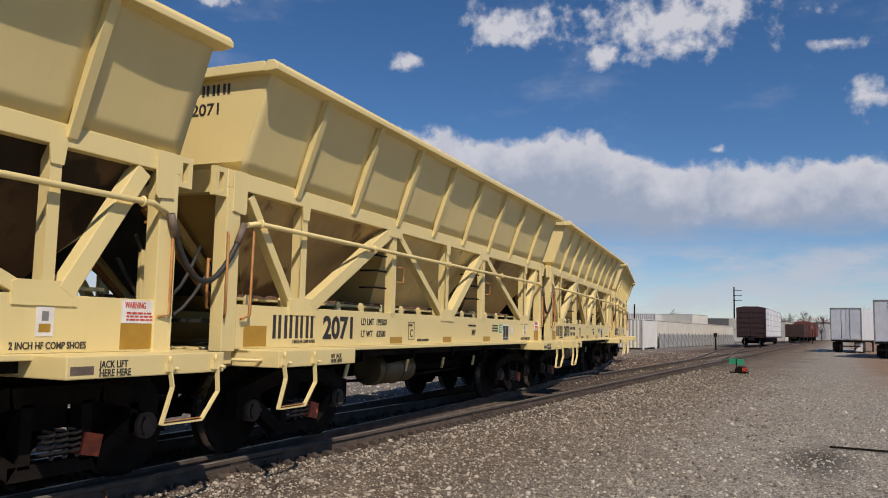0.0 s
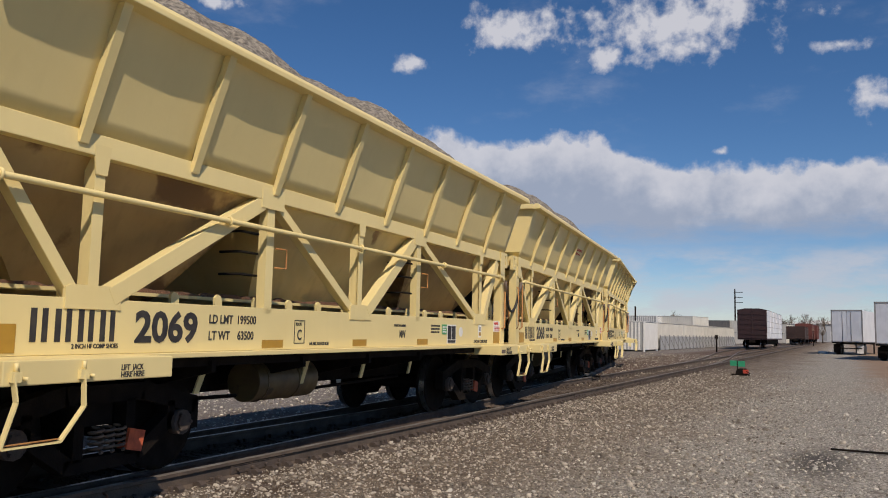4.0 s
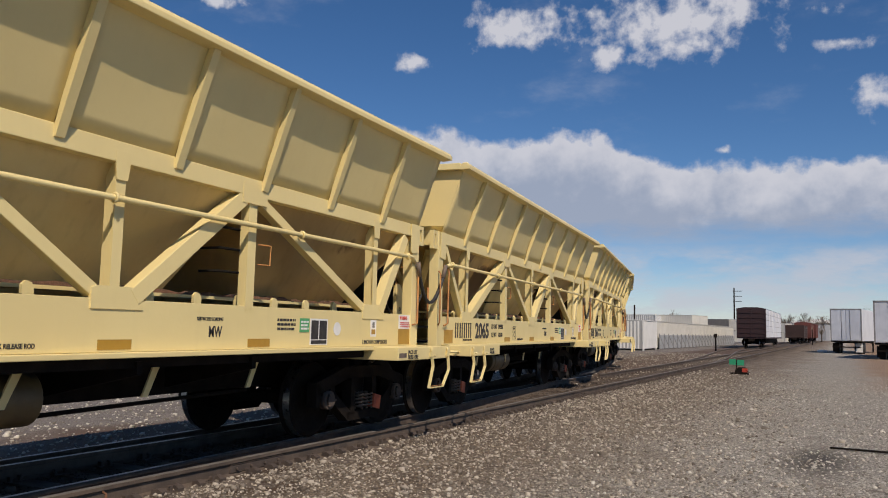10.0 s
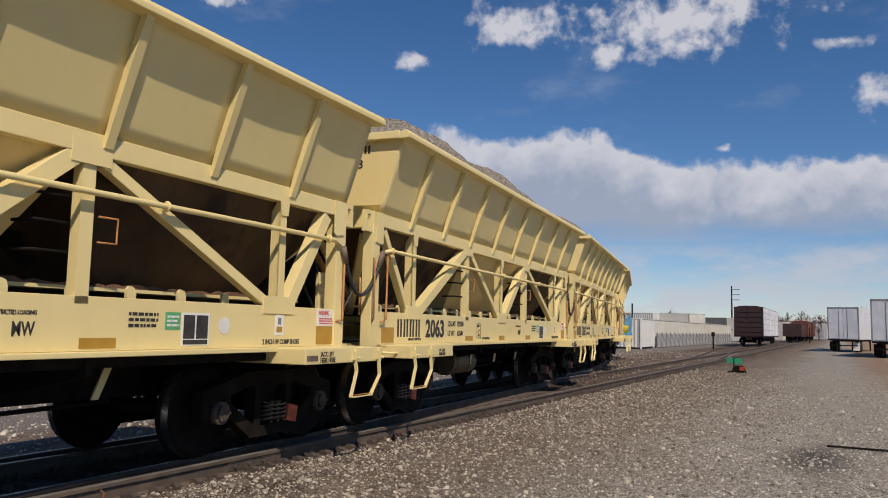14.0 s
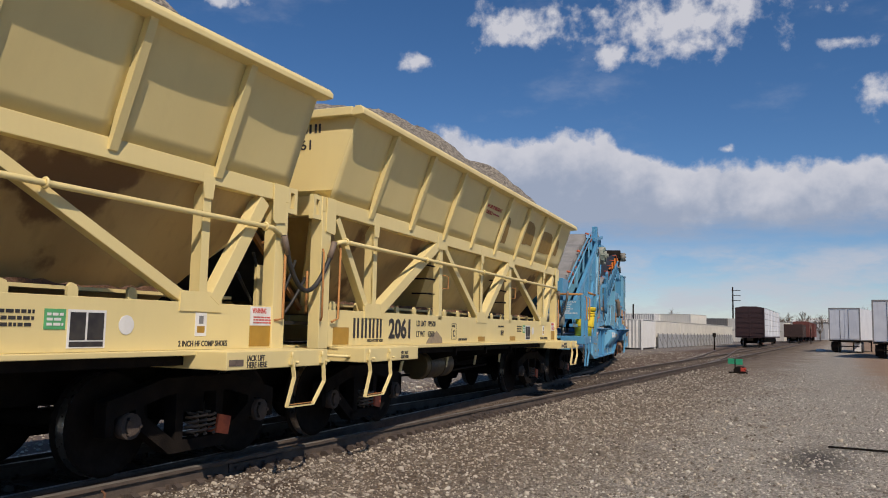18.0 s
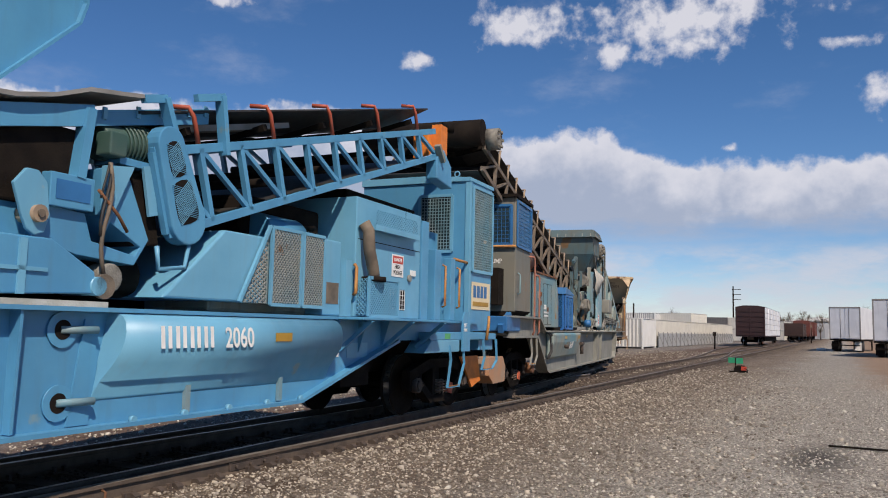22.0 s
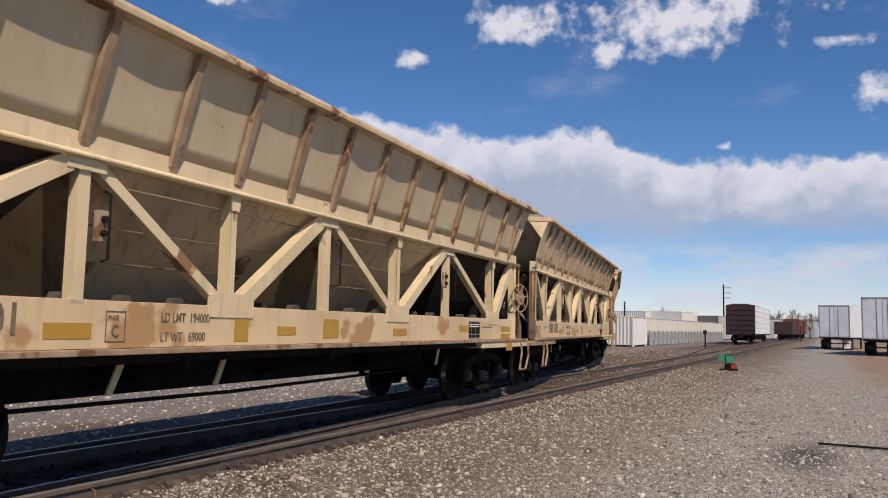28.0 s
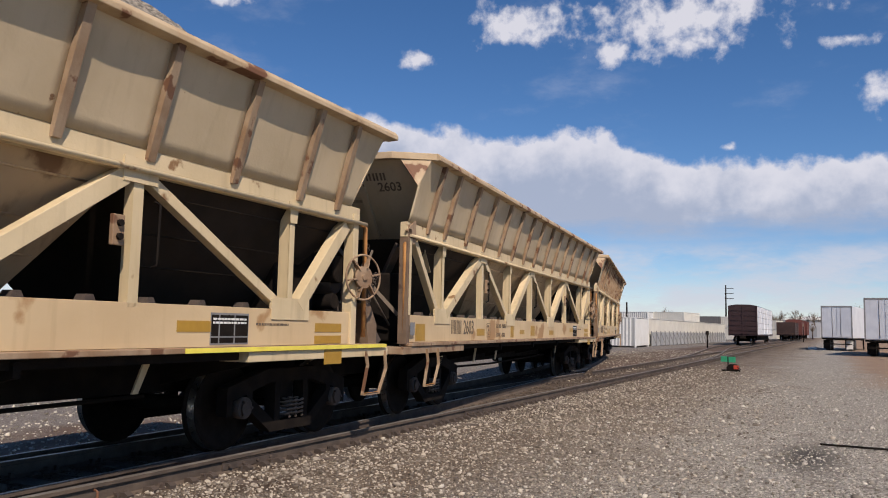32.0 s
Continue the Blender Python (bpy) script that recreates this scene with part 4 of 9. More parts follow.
def cream_car():
    """One new cream hopper car with a conveyor belt under its three funnels; y runs from its leading coupling."""
    car = thing("hopper_car", "new cream-yellow conveyor hopper car with slanted ribs", "hopper car", "cream hopper cars")
    ribs = [1.27 + 1.223 * i for i in range(8)]
    hopper_box(0.17, 11.03, ribs, 1.845, 3.83, 1.46, 2.80, 0.010, CREAM, CREAM, car)
    # the end funnels get a browner sheet than the middle one
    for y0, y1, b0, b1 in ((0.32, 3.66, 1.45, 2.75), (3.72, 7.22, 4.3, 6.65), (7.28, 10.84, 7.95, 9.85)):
        bay(car, y0, y1, b0, b1, 2.63, 1.50, 1.37, 0.70, CREAM_SLOPE if 3 < y0 < 7 else BROWN_SLOPE)
    for s in (1, -1):
        a, b = sorted((s * 1.36, s * 1.47))
        part("top_chord", box(bm_new(), a, b, 0.114, 10.945, 2.63, 2.80), CREAM, car, bevel=0.006)
        a, b = sorted((s * 1.40, s * 1.45))
        part("side_sill", box(bm_new(), a, b, 0.36, 10.86, 1.12, 1.54), CREAM, car, bevel=0.004)
        a, b = sorted((s * 1.36, s * 1.56))
        part("deck_edge", box(bm_new(), a, b, 0.42, 11.12, 1.075, 1.118), CREAM, car, bevel=0.006)
        for y in (HEAD, TAIL):
            a, b = sorted((s * 1.33, s * 1.475))
            part("end_post", box(bm_new(), a, b, y - 0.10, y + 0.10, 1.10, 2.628), CREAM, car, bevel=0.006)
            d = 0.16 if y < 1 else -0.16
            bm = bm_new()
            slab(bm, [(y - d * 0.2, 2.798), (y + d * 1.05, 2.798), (y + d * 1.05, 2.42), (y + d * 0.9, 2.39), (y - d * 0.2, 2.41)], "x", *sorted((s * 1.478, s * 1.492)))
            part("corner_plate", bm, CREAM, car)
            # the lifting eye: a plate round an upright slot
            bm = bm_new()
            e = y - (0.10 if y < 1 else -0.10)
            lo, hi = (e - 0.17, e) if y < 1 else (e, e + 0.17)
            for y0, y1, z0, z1 in ((lo, lo + 0.05, 2.53, 2.80), (hi - 0.05, hi, 2.53, 2.80), (lo + 0.05, hi - 0.05, 2.53, 2.58), (lo + 0.05, hi - 0.05, 2.75, 2.80)):
                a, b = sorted((s * 1.40, s * 1.46))
                box(bm, a, b, y0, y1, z0, z1)
            part("lifting_eye", bm, CREAM, car)
    truss(car, CREAM, [3.69, 7.25], [1.485, 5.60, 9.715], (0.36, 10.70), [1.47, 5.56, 9.73], 1.56, 2.66, 1.40)
    # end cross members and slope beams
    for y, d in ((HEAD + 0.03, 1), (TAIL - 0.01, -1)):
        part("end_beam", box(bm_new(), -1.36, 1.36, y - 0.06, y + 0.06, 2.60, 2.82), CREAM, car, bevel=0.006)
        part("end_sill", box(bm_new(), -1.42, 1.42, y - 0.05, y + 0.10, 0.98, 1.10), CREAM, car, bevel=0.006)
        for s in (1, -1):
            bm = beam(bm_new(), (s * 1.25, y + d * 0.05, 2.5), (s * 0.55, y + d * 1.0, 1.55), 0.10, 0.12)
            part("end_strut", bm, CREAM, car)
    # the belt trough with its edge angles and idler brackets
    part("conveyor_belt", box(bm_new(), -0.85, 0.85, 0.6, CAR - 0.5, 1.36, 1.40), BLACK_RUBBER, car)
    for s in (1, -1):
        a, b = sorted((s * 0.86, s * 1.10))
        part("belt_ledge", box(bm_new(), a, b, 0.8, CAR - 0.8, 1.60, 1.63), CREAM, car)
        rng = random.Random(3)
        crumbs = [(1.0 + 0.09 * i, 1.632 + rng.uniform(0.012, 0.05)) for i in range(int((CAR - 2.0) / 0.09))]
        part("spilled_dirt", slab(bm_new(), [(1.0, 1.631)] + crumbs + [(crumbs[-1][0], 1.631)], "x", *sorted((s * 0.90, s * 0.97))), DIRT, car)
        for i in range(16):
            y = 0.78 + i * 0.594
            bm = bm_new()
            slab(bm, [(y - 0.035, 1.42), (y + 0.045, 1.42), (y + 0.05, 1.59), (y + 0.03, 1.635), (y - 0.02, 1.65), (y - 0.05, 1.62), (y - 0.05, 1.55), (y - 0.02, 1.53)], "x", *sorted((s * 1.24, s * 1.27)))
            part("idler_bracket", bm, CREAM, car)
    # platforms and steps at both ends
    for y0, y1 in ((0.42, 1.88), (9.57, 11.12)):
        part("platform", box(bm_new(), -WING, WING, y0, y1, 0.955, 1.115), CREAM, car, bevel=0.008)
    stirrup(car, 0.48, 1.02, CREAM, x=WING + 0.012, low=0.58)
    stirrup(car, 10.49, 11.02, CREAM, x=WING + 0.012, low=0.58)
    for y in (0.50, 1.02, 10.49, 11.00):
        bm = bm_new()
        box(bm, WING, WING + 0.03, y - 0.035, y + 0.035, 0.98, 1.045)
        tube(bm, (WING + 0.015, y, 1.04), (WING + 0.015, y, 1.10), 0.014, 6)
        tube(bm, (WING, y + 0.06, 1.0), (WING + 0.06, y + 0.06, 1.0), 0.015, 6)
        part("stirrup_bracket", bm, CREAM, car)
    hand_bar(car, [(0.75, 0.42, 1.02), (0.78, 0.36, 1.02), (1.68, 0.36, 1.02), (1.71, 0.42, 1.02)], 0.018, CREAM)
    # the air pipe along the truss with its clamps and hose
    part("air_pipe", rod(bm_new(), [(1.50, 0.40, 2.30), (1.52, 0.54, 2.33), (1.52, 10.62, 2.33), (1.48, 10.80, 2.27)], 0.026, 8), CREAM, car)
    for y in (0.58, 2.95, 5.45, 8.0, 10.5):
        part("pipe_clamp", ring(bm_new(), (1.52, y, 2.33), (0, 1, 0), 0.034, 0.014, 10, 5), CREAM, car)
    hose = []
    for i in range(13):
        u = i / 12
        hose.append((1.53 - 0.03 * math.sin(math.pi * u), 10.80 + 0.94 * u, 2.27 + 0.03 * u - 0.56 * math.sin(math.pi * u) ** 0.8))
    part("air_hose", rod(bm_new(), hose, 0.026, 8), BLACK_RUBBER, car)
    for p, q in ((hose[0], hose[1]), (hose[12], hose[11])):
        part("hose_fitting", tube(bm_new(), p, q, 0.033, 8), SPRING, car)
    # grab irons and end ladders
    hand_bar(car, [(1.48, 0.50, 2.28), (1.50, 0.50, 2.24), (1.50, 0.49, 1.44), (1.48, 0.38, 1.40)], 0.014)
    hand_bar(car, [(1.48, 10.86, 2.2), (1.51, 10.86, 2.16), (1.51, 10.86, 1.42), (1.47, 10.76, 1.40)], 0.014)
    for y in (3.55, 7.12):
        for z in (1.86, 2.08, 2.28):
            part("rung", rod(bm_new(), [(1.40, y, z), (1.40, y - 0.28, z), (1.16, y - 0.28, z)], 0.014, 6), BLACK, car)
        hand_bar(car, [(1.44, y + 0.25, 1.96), (1.46, y + 0.42, 1.96), (1.46, y + 0.42, 2.16), (1.44, y + 0.25, 2.16)], 0.010)
    # the discharge conveyor that rises over the coupling
    for s in (1, -1):
        part("conveyor_rail", beam(bm_new(), (s * 0.62, 1.16, 1.70), (s * 0.62, 0.06, 2.62), 0.05, 0.09), CREAM_SLOPE, car)
        part("conveyor_rail", beam(bm_new(), (s * 0.62, 1.06, 1.56), (s * 0.62, -0.04, 2.44), 0.05, 0.06), RUSTY_ROD, car)
    part("discharge_belt", beam(bm_new(), (0, 1.10, 1.66), (0, 0.02, 2.55), 1.12, 0.03), BLACK_RUBBER, car)
    # slack hose with fittings, grab irons, drop plate in the gap
    hand_bar(car, [(1.49, 0.12, 2.20), (1.53, 0.08, 2.16), (1.53, 0.08, 1.45), (1.49, 0.12, 1.41)], 0.012, RUSTY_ROD)
    for x0, x1, z in ((1.15, 1.0, 2.1), (0.95, 1.15, 1.9)):
        pts = [(x0 + (x1 - x0) * i / 10, CAR - 0.55 + 0.95 * i / 10, z - 0.5 * math.sin(math.pi * i / 10)) for i in range(11)]
        part("air_hose", rod(bm_new(), pts, 0.018, 6), BLACK_RUBBER, car)
    for y0, y1, z0, z1 in ((CAR - 0.60, CAR - 0.42, 1.35, 2.2), (0.12, 0.02, 1.5, 1.95)):
        hand_bar(car, [(1.30, y0, z0), (1.36, y1, z0), (1.36, y1, z1), (1.30, y0, z1)], 0.014, RUSTY_ROD)
    slab_bm = slab(bm_new(), [(CAR - 0.48, 1.50), (CAR - 0.22, 1.55), (CAR - 0.20, 1.78), (CAR - 0.36, 1.98), (CAR - 0.48, 1.98)], "x", 1.12, 1.16)
    part("coupling_plate", slab_bm, CREAM, car)
    # safety chains between the cars
    for x in (0.55, 1.15):
        bm = bm_new()
        for i in range(10):
            ring(bm, (x, CAR - 0.36 + 0.03 * i, 1.62 - 0.055 * i), (1, 0, 0) if i % 2 else (0, 1, 0), 0.026, 0.007, 8, 4)
        part("chain", bm, SPRING, car)
    # air reservoir
    bm = tube(bm_new(), (0.85, 4.14, 0.75), (0.85, 5.30, 0.75), 0.22, 20)
    for y in (4.3, 4.9):
        ring(bm, (0.85, y, 0.75), (0, 1, 0), 0.222, 0.012, 20, 4)
    tank = part("air_reservoir", bm, DULL_TANK, car, "dark olive air reservoir", bevel=0.02)
    under_frame(car, CAR, CREAM)
    couple(car, 0.0, -1)
    couple(car, CAR, 1)
    # markings
    for y0, y1, z0, z1 in ((0.47, 0.84, 1.14, 1.34), (10.41, 10.80, 1.14, 1.34), (5.43, 5.77, 1.14, 1.22), (7.25, 7.60, 1.14, 1.22)):
        decal(car, "reflector_patch", y0, y1, z0, z1, OCHRE, 1.451)
    bm = bm_new()
    for y0, y1, z0, z1 in ((4.18, 4.19, 1.18, 1.43), (4.37, 4.38, 1.18, 1.43), (4.18, 4.38, 1.18, 1.188), (4.18, 4.38, 1.422, 1.43)):
        box(bm, 1.451, 1.454, y0, y1, z0, z1)
    part("marking_frame", bm, LETTER, car)
    letter_side("PLATE", 0.035, LETTER, car, 4.205, 1.37, 1.453, squeeze=0.8)
    letter_side("C", 0.11, LETTER, car, 4.235, 1.22, 1.453)
    letter_side("2 INCH HF COMP SHOES", 0.035, LETTER, car, 1.31, 1.165, 1.453, squeeze=0.8)
    letter_side("AIR BRK RELEASE ROD", 0.035, LETTER, car, 4.48, 1.16, 1.453, squeeze=0.8)
    letter_side("MW", 0.10, LETTER, car, 6.68, 1.24, 1.453, squeeze=0.7)
    letter_side("RESTRICTED LOADING", 0.03, LETTER, car, 6.52, 1.39, 1.453, squeeze=0.8)
    letter_side("2 INCH HF COMP SHOES", 0.05, LETTER, car, 9.46, 1.15, 1.453, squeeze=0.8)
    letter_side("JACK LIFT", 0.05, LETTER, car, 9.84, 1.03, WING + 0.002, squeeze=0.8)
    letter_side("HERE HERE", 0.05, LETTER, car, 9.84, 0.97, WING + 0.002, squeeze=0.8)
    letter_side("LIFT  JACK", 0.04, LETTER, car, 1.36, 1.025, WING + 0.002, squeeze=0.8)
    letter_side("HERE HERE", 0.04, LETTER, car, 1.36, 0.975, WING + 0.002, squeeze=0.8)
    decal(car, "end_lock_plate", 9.60, 9.79, 0.99, 1.045, SPRING, WING + 0.001)
    board = decal(car, "inspection_decal", 8.32, 8.67, 1.15, 1.44, WHITE, 1.451, "black and white inspection board")
    bm = bm_new()
    for y0, y1, z0, z1 in ((8.34, 8.48, 1.21, 1.42), (8.50, 8.65, 1.21, 1.42), (8.34, 8.65, 1.16, 1.20)):
        box(bm, 1.4552, 1.457, y0, y1, z0, z1)
    part("print", bm, LETTER, board)
    green = decal(car, "green_decal", 8.12, 8.30, 1.29, 1.44, GREEN, 1.451, "green decal with pale print")
    bars(green, 8.14, 8.28, 1.31, 1.42, 3, WHITE, 1.4555)
    bars(car, 7.72, 8.04, 1.30, 1.44, 3, LETTER, 1.451)
    part("round_decal", tube(bm_new(), (1.451, 8.875, 1.33), (1.455, 8.875, 1.33), 0.078, 20), WHITE, car)
    safety = decal(car, "safety_decal", 9.655, 9.80, 1.24, 1.45, WHITE, 1.451)
    part("print", box(bm_new(), 1.4552, 1.457, 9.68, 9.775, 1.27, 1.33), OCHRE, safety)
    part("print", box(bm_new(), 1.4552, 1.457, 9.70, 9.755, 1.35, 1.42), SEAM, safety)
    decal(car, "warning_decal", 10.41, 10.79, 1.345, 1.53, WHITE, 1.451, "white decal with red print")
    letter_side("WARNING", 0.05, RED, car, 10.44, 1.465, 1.456, squeeze=0.62)
    bars(car, 10.46, 10.73, 1.36, 1.44, 3, RED, 1.455)
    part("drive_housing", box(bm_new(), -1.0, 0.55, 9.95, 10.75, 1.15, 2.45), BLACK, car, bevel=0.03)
    # leading end marks
    bm = bm_new()
    for i in range(4):
        x = 0.86 + i * 0.125
        for x0 in (x, x + 0.054):
            box(bm, x0, x0 + 0.028, 0.264, 0.268, 3.575, 3.68)
    part("owner_mark", bm, LETTER, car)
    return car


def heap(parent, y0, y1, z, width, height, seed):
    """A long heap of crushed stone in the box."""
    rng = random.Random(seed)
    bm = bm_new()
    ky, kx = 130, 30
    rows = []
    for i in range(ky + 1):
        u = i / ky
        y = y0 + (y1 - y0) * u
        lift = 0.9 + 0.07 * math.sin(y * 1.7 + seed) + 0.05 * math.sin(y * 4.1 + seed * 2)
        row = []
        for j in range(kx + 1):
            w = j / kx * 2 - 1
            h = height * lift * max(0.0, 1 - abs(w) ** 2.4) * min(1.0, 4.5 * u, 7.0 * (1 - u))
            row.append(bm.verts.new((w * width, y + rng.uniform(-0.03, 0.03), z + h + rng.uniform(-0.03, 0.03))))
        rows.append(row)
    for i in range(ky):
        for j in range(kx):
            bm.faces.new((rows[i][j], rows[i][j + 1], rows[i + 1][j + 1], rows[i + 1][j]))
    return part("gravel_load", bm, LOAD, parent, "heap of grey-brown crushed stone")


# sheet colours of the three funnels on cars that differ
FUNNEL_SHEETS = {2072: (BROWN_SLOPE, CREAM_SLOPE, DARK_SLOPE), 2068: (BROWN_SLOPE, CREAM_SLOPE, DARK_SLOPE), 2067: (DARK_SLOPE, CREAM_SLOPE, DARK_SLOPE), 2064: (DARK_SLOPE, CREAM_SLOPE, DARK_SLOPE), 2063: (DARK_SLOPE, CREAM_SLOPE, DARK_SLOPE)}


def make_cream_cars():
    first = cream_car()
    u66 = 52.089
    lifts = {2072: 0, 2071: 0.0, 2070: 0.0, 2069: 1.1, 2068: 1.2, 2067: 1.2, 2066: 0.15, 2065: 0.15, 2064: 0.2, 2063: 1.15, 2062: 1.2, 2061: 1.2}
    for number in range(2072, 2060, -1):
        car = first if number == 2072 else copy_thing(first, Matrix())
        if number == 2072:
            cars = [car]
        else:
            cars.append(car)
    for car, number in zip(cars, range(2072, 2060, -1)):
        back = 0.0
        if number != 2061:
            decal(car, "reflector_patch", 3.62, 3.98, 1.14, 1.22, OCHRE, 1.451)
        part("owner_mark", mark_blocks(bm_new(), 1.451, 0.95 - back, 1.215, 0.24, 0.155, 0.05), LETTER, car, "black block marks")
        letter_side("LD LMT  199500", 0.08, LETTER, car, 2.81 - back, 1.375, 1.453, squeeze=0.88)
        letter_side("LT WT    63500", 0.08, LETTER, car, 2.81 - back, 1.225, 1.453, squeeze=0.88)
        letter_side(str(number), 0.245, LETTER, car, 1.92 - back, 1.215, 1.453, bold=0.045, squeeze=1.06, name="car_number")
        a = alike("car_number", text_mesh(str(number), 0.115, LETTER, 0.015, 1.12), car, pose(0.86, 0.266, 3.385))
        if lifts[number]:
            heap(car, 0.32, CAR - 0.45, 3.68, 1.70, lifts[number], number)
            full = "heaped with crushed stone" if lifts[number] > 0.3 else "filled to the rim"
        else:
            full = "with no load showing"
        car["label"] = "new cream-yellow ribbed conveyor hopper car " + full
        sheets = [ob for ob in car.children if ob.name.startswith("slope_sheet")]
        for ob, paint in zip(sheets, FUNNEL_SHEETS.get(number, ())):
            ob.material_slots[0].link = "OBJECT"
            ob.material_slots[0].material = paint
        if number in (2068, 2061):
            for k, (words, z) in enumerate((("IN CASE OF EMERGENCY", 3.43), ("CONTACT", 3.33))):
                letter_side(words, 0.06, RED, car, 5.15, z, 1.46 + (z - 2.80) * 0.345 + 0.006, squeeze=0.8, lean=19)
            bars(car, 5.52, 5.87, 3.335, 3.385, 1, RED, 1.46 + 0.535 * 0.345 + 0.012)
        if number == 2061:
            pts = [(3.16, 1.125), (3.80, 1.125), (3.78, 1.20), (3.66, 1.26), (3.56, 1.31), (3.50, 1.28), (3.40, 1.27), (3.26, 1.20)]
            part("scuffed_patch", slab(bm_new(), pts, "x", 1.451, 1.4535), SCUFF, car, "scuffed grey-brown patch")
            for y0, y1, z0, z1 in ((6.10, 6.62, 2.94, 3.42), (7.42, 8.26, 3.06, 3.50), (8.63, 9.775, 3.02, 3.46), (9.865, 10.36, 3.05, 3.40)):
                bm = bm_new()
                rng = random.Random(int(y0 * 10))
                edge = [(0, 0), (0.35, 0), (0.7, 0.02), (1, 0.03), (1.02, 0.35), (0.96, 0.6), (0.9, 0.85), (0.7, 1.0), (0.4, 1.02), (0.1, 0.93), (0, 0.6)]
                pts = [(y0 + (y1 - y0) * (a + rng.uniform(-0.03, 0.03)), z0 + (z1 - z0) * (b + rng.uniform(-0.03, 0.03))) for a, b in edge]
                vs = [bm.verts.new((1.46 + (z - 2.80) * 0.345 + 0.008, y, z)) for y, z in pts]
                bm.faces.new(vs)
                part("primer_patch", bm, PRIMER, car, "brown primer patch")
        wheels = truck(car, 2.05) + truck(car, 10.2)
        VEHICLES.append((car, u66 + (2066 - number) * CAR, 2.05, 10.2, wheels))


OLD_CAR = 15.55
OLD_POST = mat("brown_post", (0.20, 0.135, 0.085), (0.13, 0.085, 0.055), 3, 0.8, bump=0.2, spots=(0.08, 0.045, 0.03), spot_scale=4.0, spot_cut=0.6)
OLD_DARK_SLOPE = mat("near_black_slope_sheet", (0.040, 0.029, 0.021), (0.020, 0.016, 0.013), 0.9, 0.8, bump=0.08, spots=(0.08, 0.055, 0.035), spot_scale=1.0, spot_cut=0.7, streak=0.3, spec=0.1)
BRAKE_WHEEL = mat("rust_brown_casting", (0.34, 0.24, 0.15), (0.21, 0.13, 0.075), 5, 0.8, bump=0.3)


def old_car():
    """One older, rust-washed hopper car with chamfered corners; y runs from its leading coupling."""
    car = thing("hopper_car", "old rust-stained beige conveyor hopper car", "hopper car", "old hopper cars")
    n = OLD_CAR
    ribs = [1.41, 2.12, 3.14, 4.13, 5.11, 6.02, 6.93, 7.82, 8.77, 9.72, 10.68, 11.61, 12.69, 13.78, 14.54]
    rim_x, rim_z = 1.76, 3.78
    hopper_box(0.60, n - 0.20, ribs, rim_x, rim_z, 1.46, 2.79, 0.020, OLD_SHEET, OLD_RIM, car, cut=0.50, lean=0.38, rib_material=OLD_RIB)
    for y, d in ((n - 0.35, 1),):
        part("end_slope", sheet(bm_new(), (-1.3, y, 2.72), (1.3, y, 2.72), (0.7, y - d * 1.0, 1.6), (-0.7, y - d * 1.0, 1.6), 0.012), OLD_SLOPE, car)
    # the first and last funnels are near black, the middle ones tan
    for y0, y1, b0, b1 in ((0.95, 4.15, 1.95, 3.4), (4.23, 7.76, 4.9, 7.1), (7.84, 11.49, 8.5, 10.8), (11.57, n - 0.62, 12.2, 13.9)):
        bay(car, y0, y1, b0, b1, 2.58, 1.50, 1.38, 0.72, OLD_DARK_SLOPE if y0 < 1 or y0 > 11 else OLD_SLOPE)
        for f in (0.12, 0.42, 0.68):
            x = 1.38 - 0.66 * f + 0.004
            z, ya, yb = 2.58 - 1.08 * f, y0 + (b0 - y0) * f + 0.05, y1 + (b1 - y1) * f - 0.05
            part("slope_seam", rod(bm_new(), [(x - 0.006, ya, z), (x - 0.006, yb, z)], 0.011, 6), OLD_DARK_SLOPE if y0 < 1 or y0 > 11 else OLD_SLOPE, car)
    for s in (1, -1):
        a, b = sorted((s * 1.35, s * 1.46))
        part("top_chord", box(bm_new(), a, b, 0.68, n - 0.46, 2.58, 2.79), OLD, car, bevel=0.006)
        part("conduit", rod(bm_new(), [(s * 1.50, 0.72, 2.60), (s * 1.50, n - 0.36, 2.60)], 0.024, 6), OLD, car)
        a, b = sorted((s * 1.40, s * 1.45))
        part("side_sill", box(bm_new(), a, b, 0.80, n - 0.55, 1.12, 1.50), OLD_SILL, car, bevel=0.004)
        a, b = sorted((s * 1.36, s * 1.56))
        part("deck_edge", box(bm_new(), a, b, 0.72, n + 0.1, 1.07, 1.118), OLD_RIB, car, bevel=0.006)
        # the leading posts are brown, with a cream plate on the outer face
        for y in (0.75, n - 0.56):
            a, b = sorted((s * 1.34, s * 1.475))
            part("end_post", box(bm_new(), a, b, y - 0.06, y + 0.06, 1.10, 2.70), OLD_POST if y < 1 else OLD, car, bevel=0.006)
            if y < 1:
                part("post_cap", box(bm_new(), *sorted((s * 1.4755, s * 1.481)), y - 0.01, y + 0.06, 1.50, 2.56), OLD, car)
    truss(car, OLD, [4.19, 7.80, 11.53], [2.15, 6.045, 9.715, 13.72], (0.90, n - 0.60), [2.15, 6.02, 9.70, 13.70], 1.54, 2.60, 1.40, slim=True)
    for y in (4.38, 7.98, 11.70):
        hand_bar(car, [(1.46, y, 1.80), (1.50, y + 0.03, 1.82), (1.50, y + 0.03, 2.34), (1.46, y, 2.36)], 0.012, BLACK)
    for y in (4.54, 11.49):
        bm = box(bm_new(), 1.455, 1.50, y - 0.25, y - 0.13, 1.95, 2.20)
        b = part("junction_box", bm, OLD_RIB, car, bevel=0.008)
        bm = bm_new()
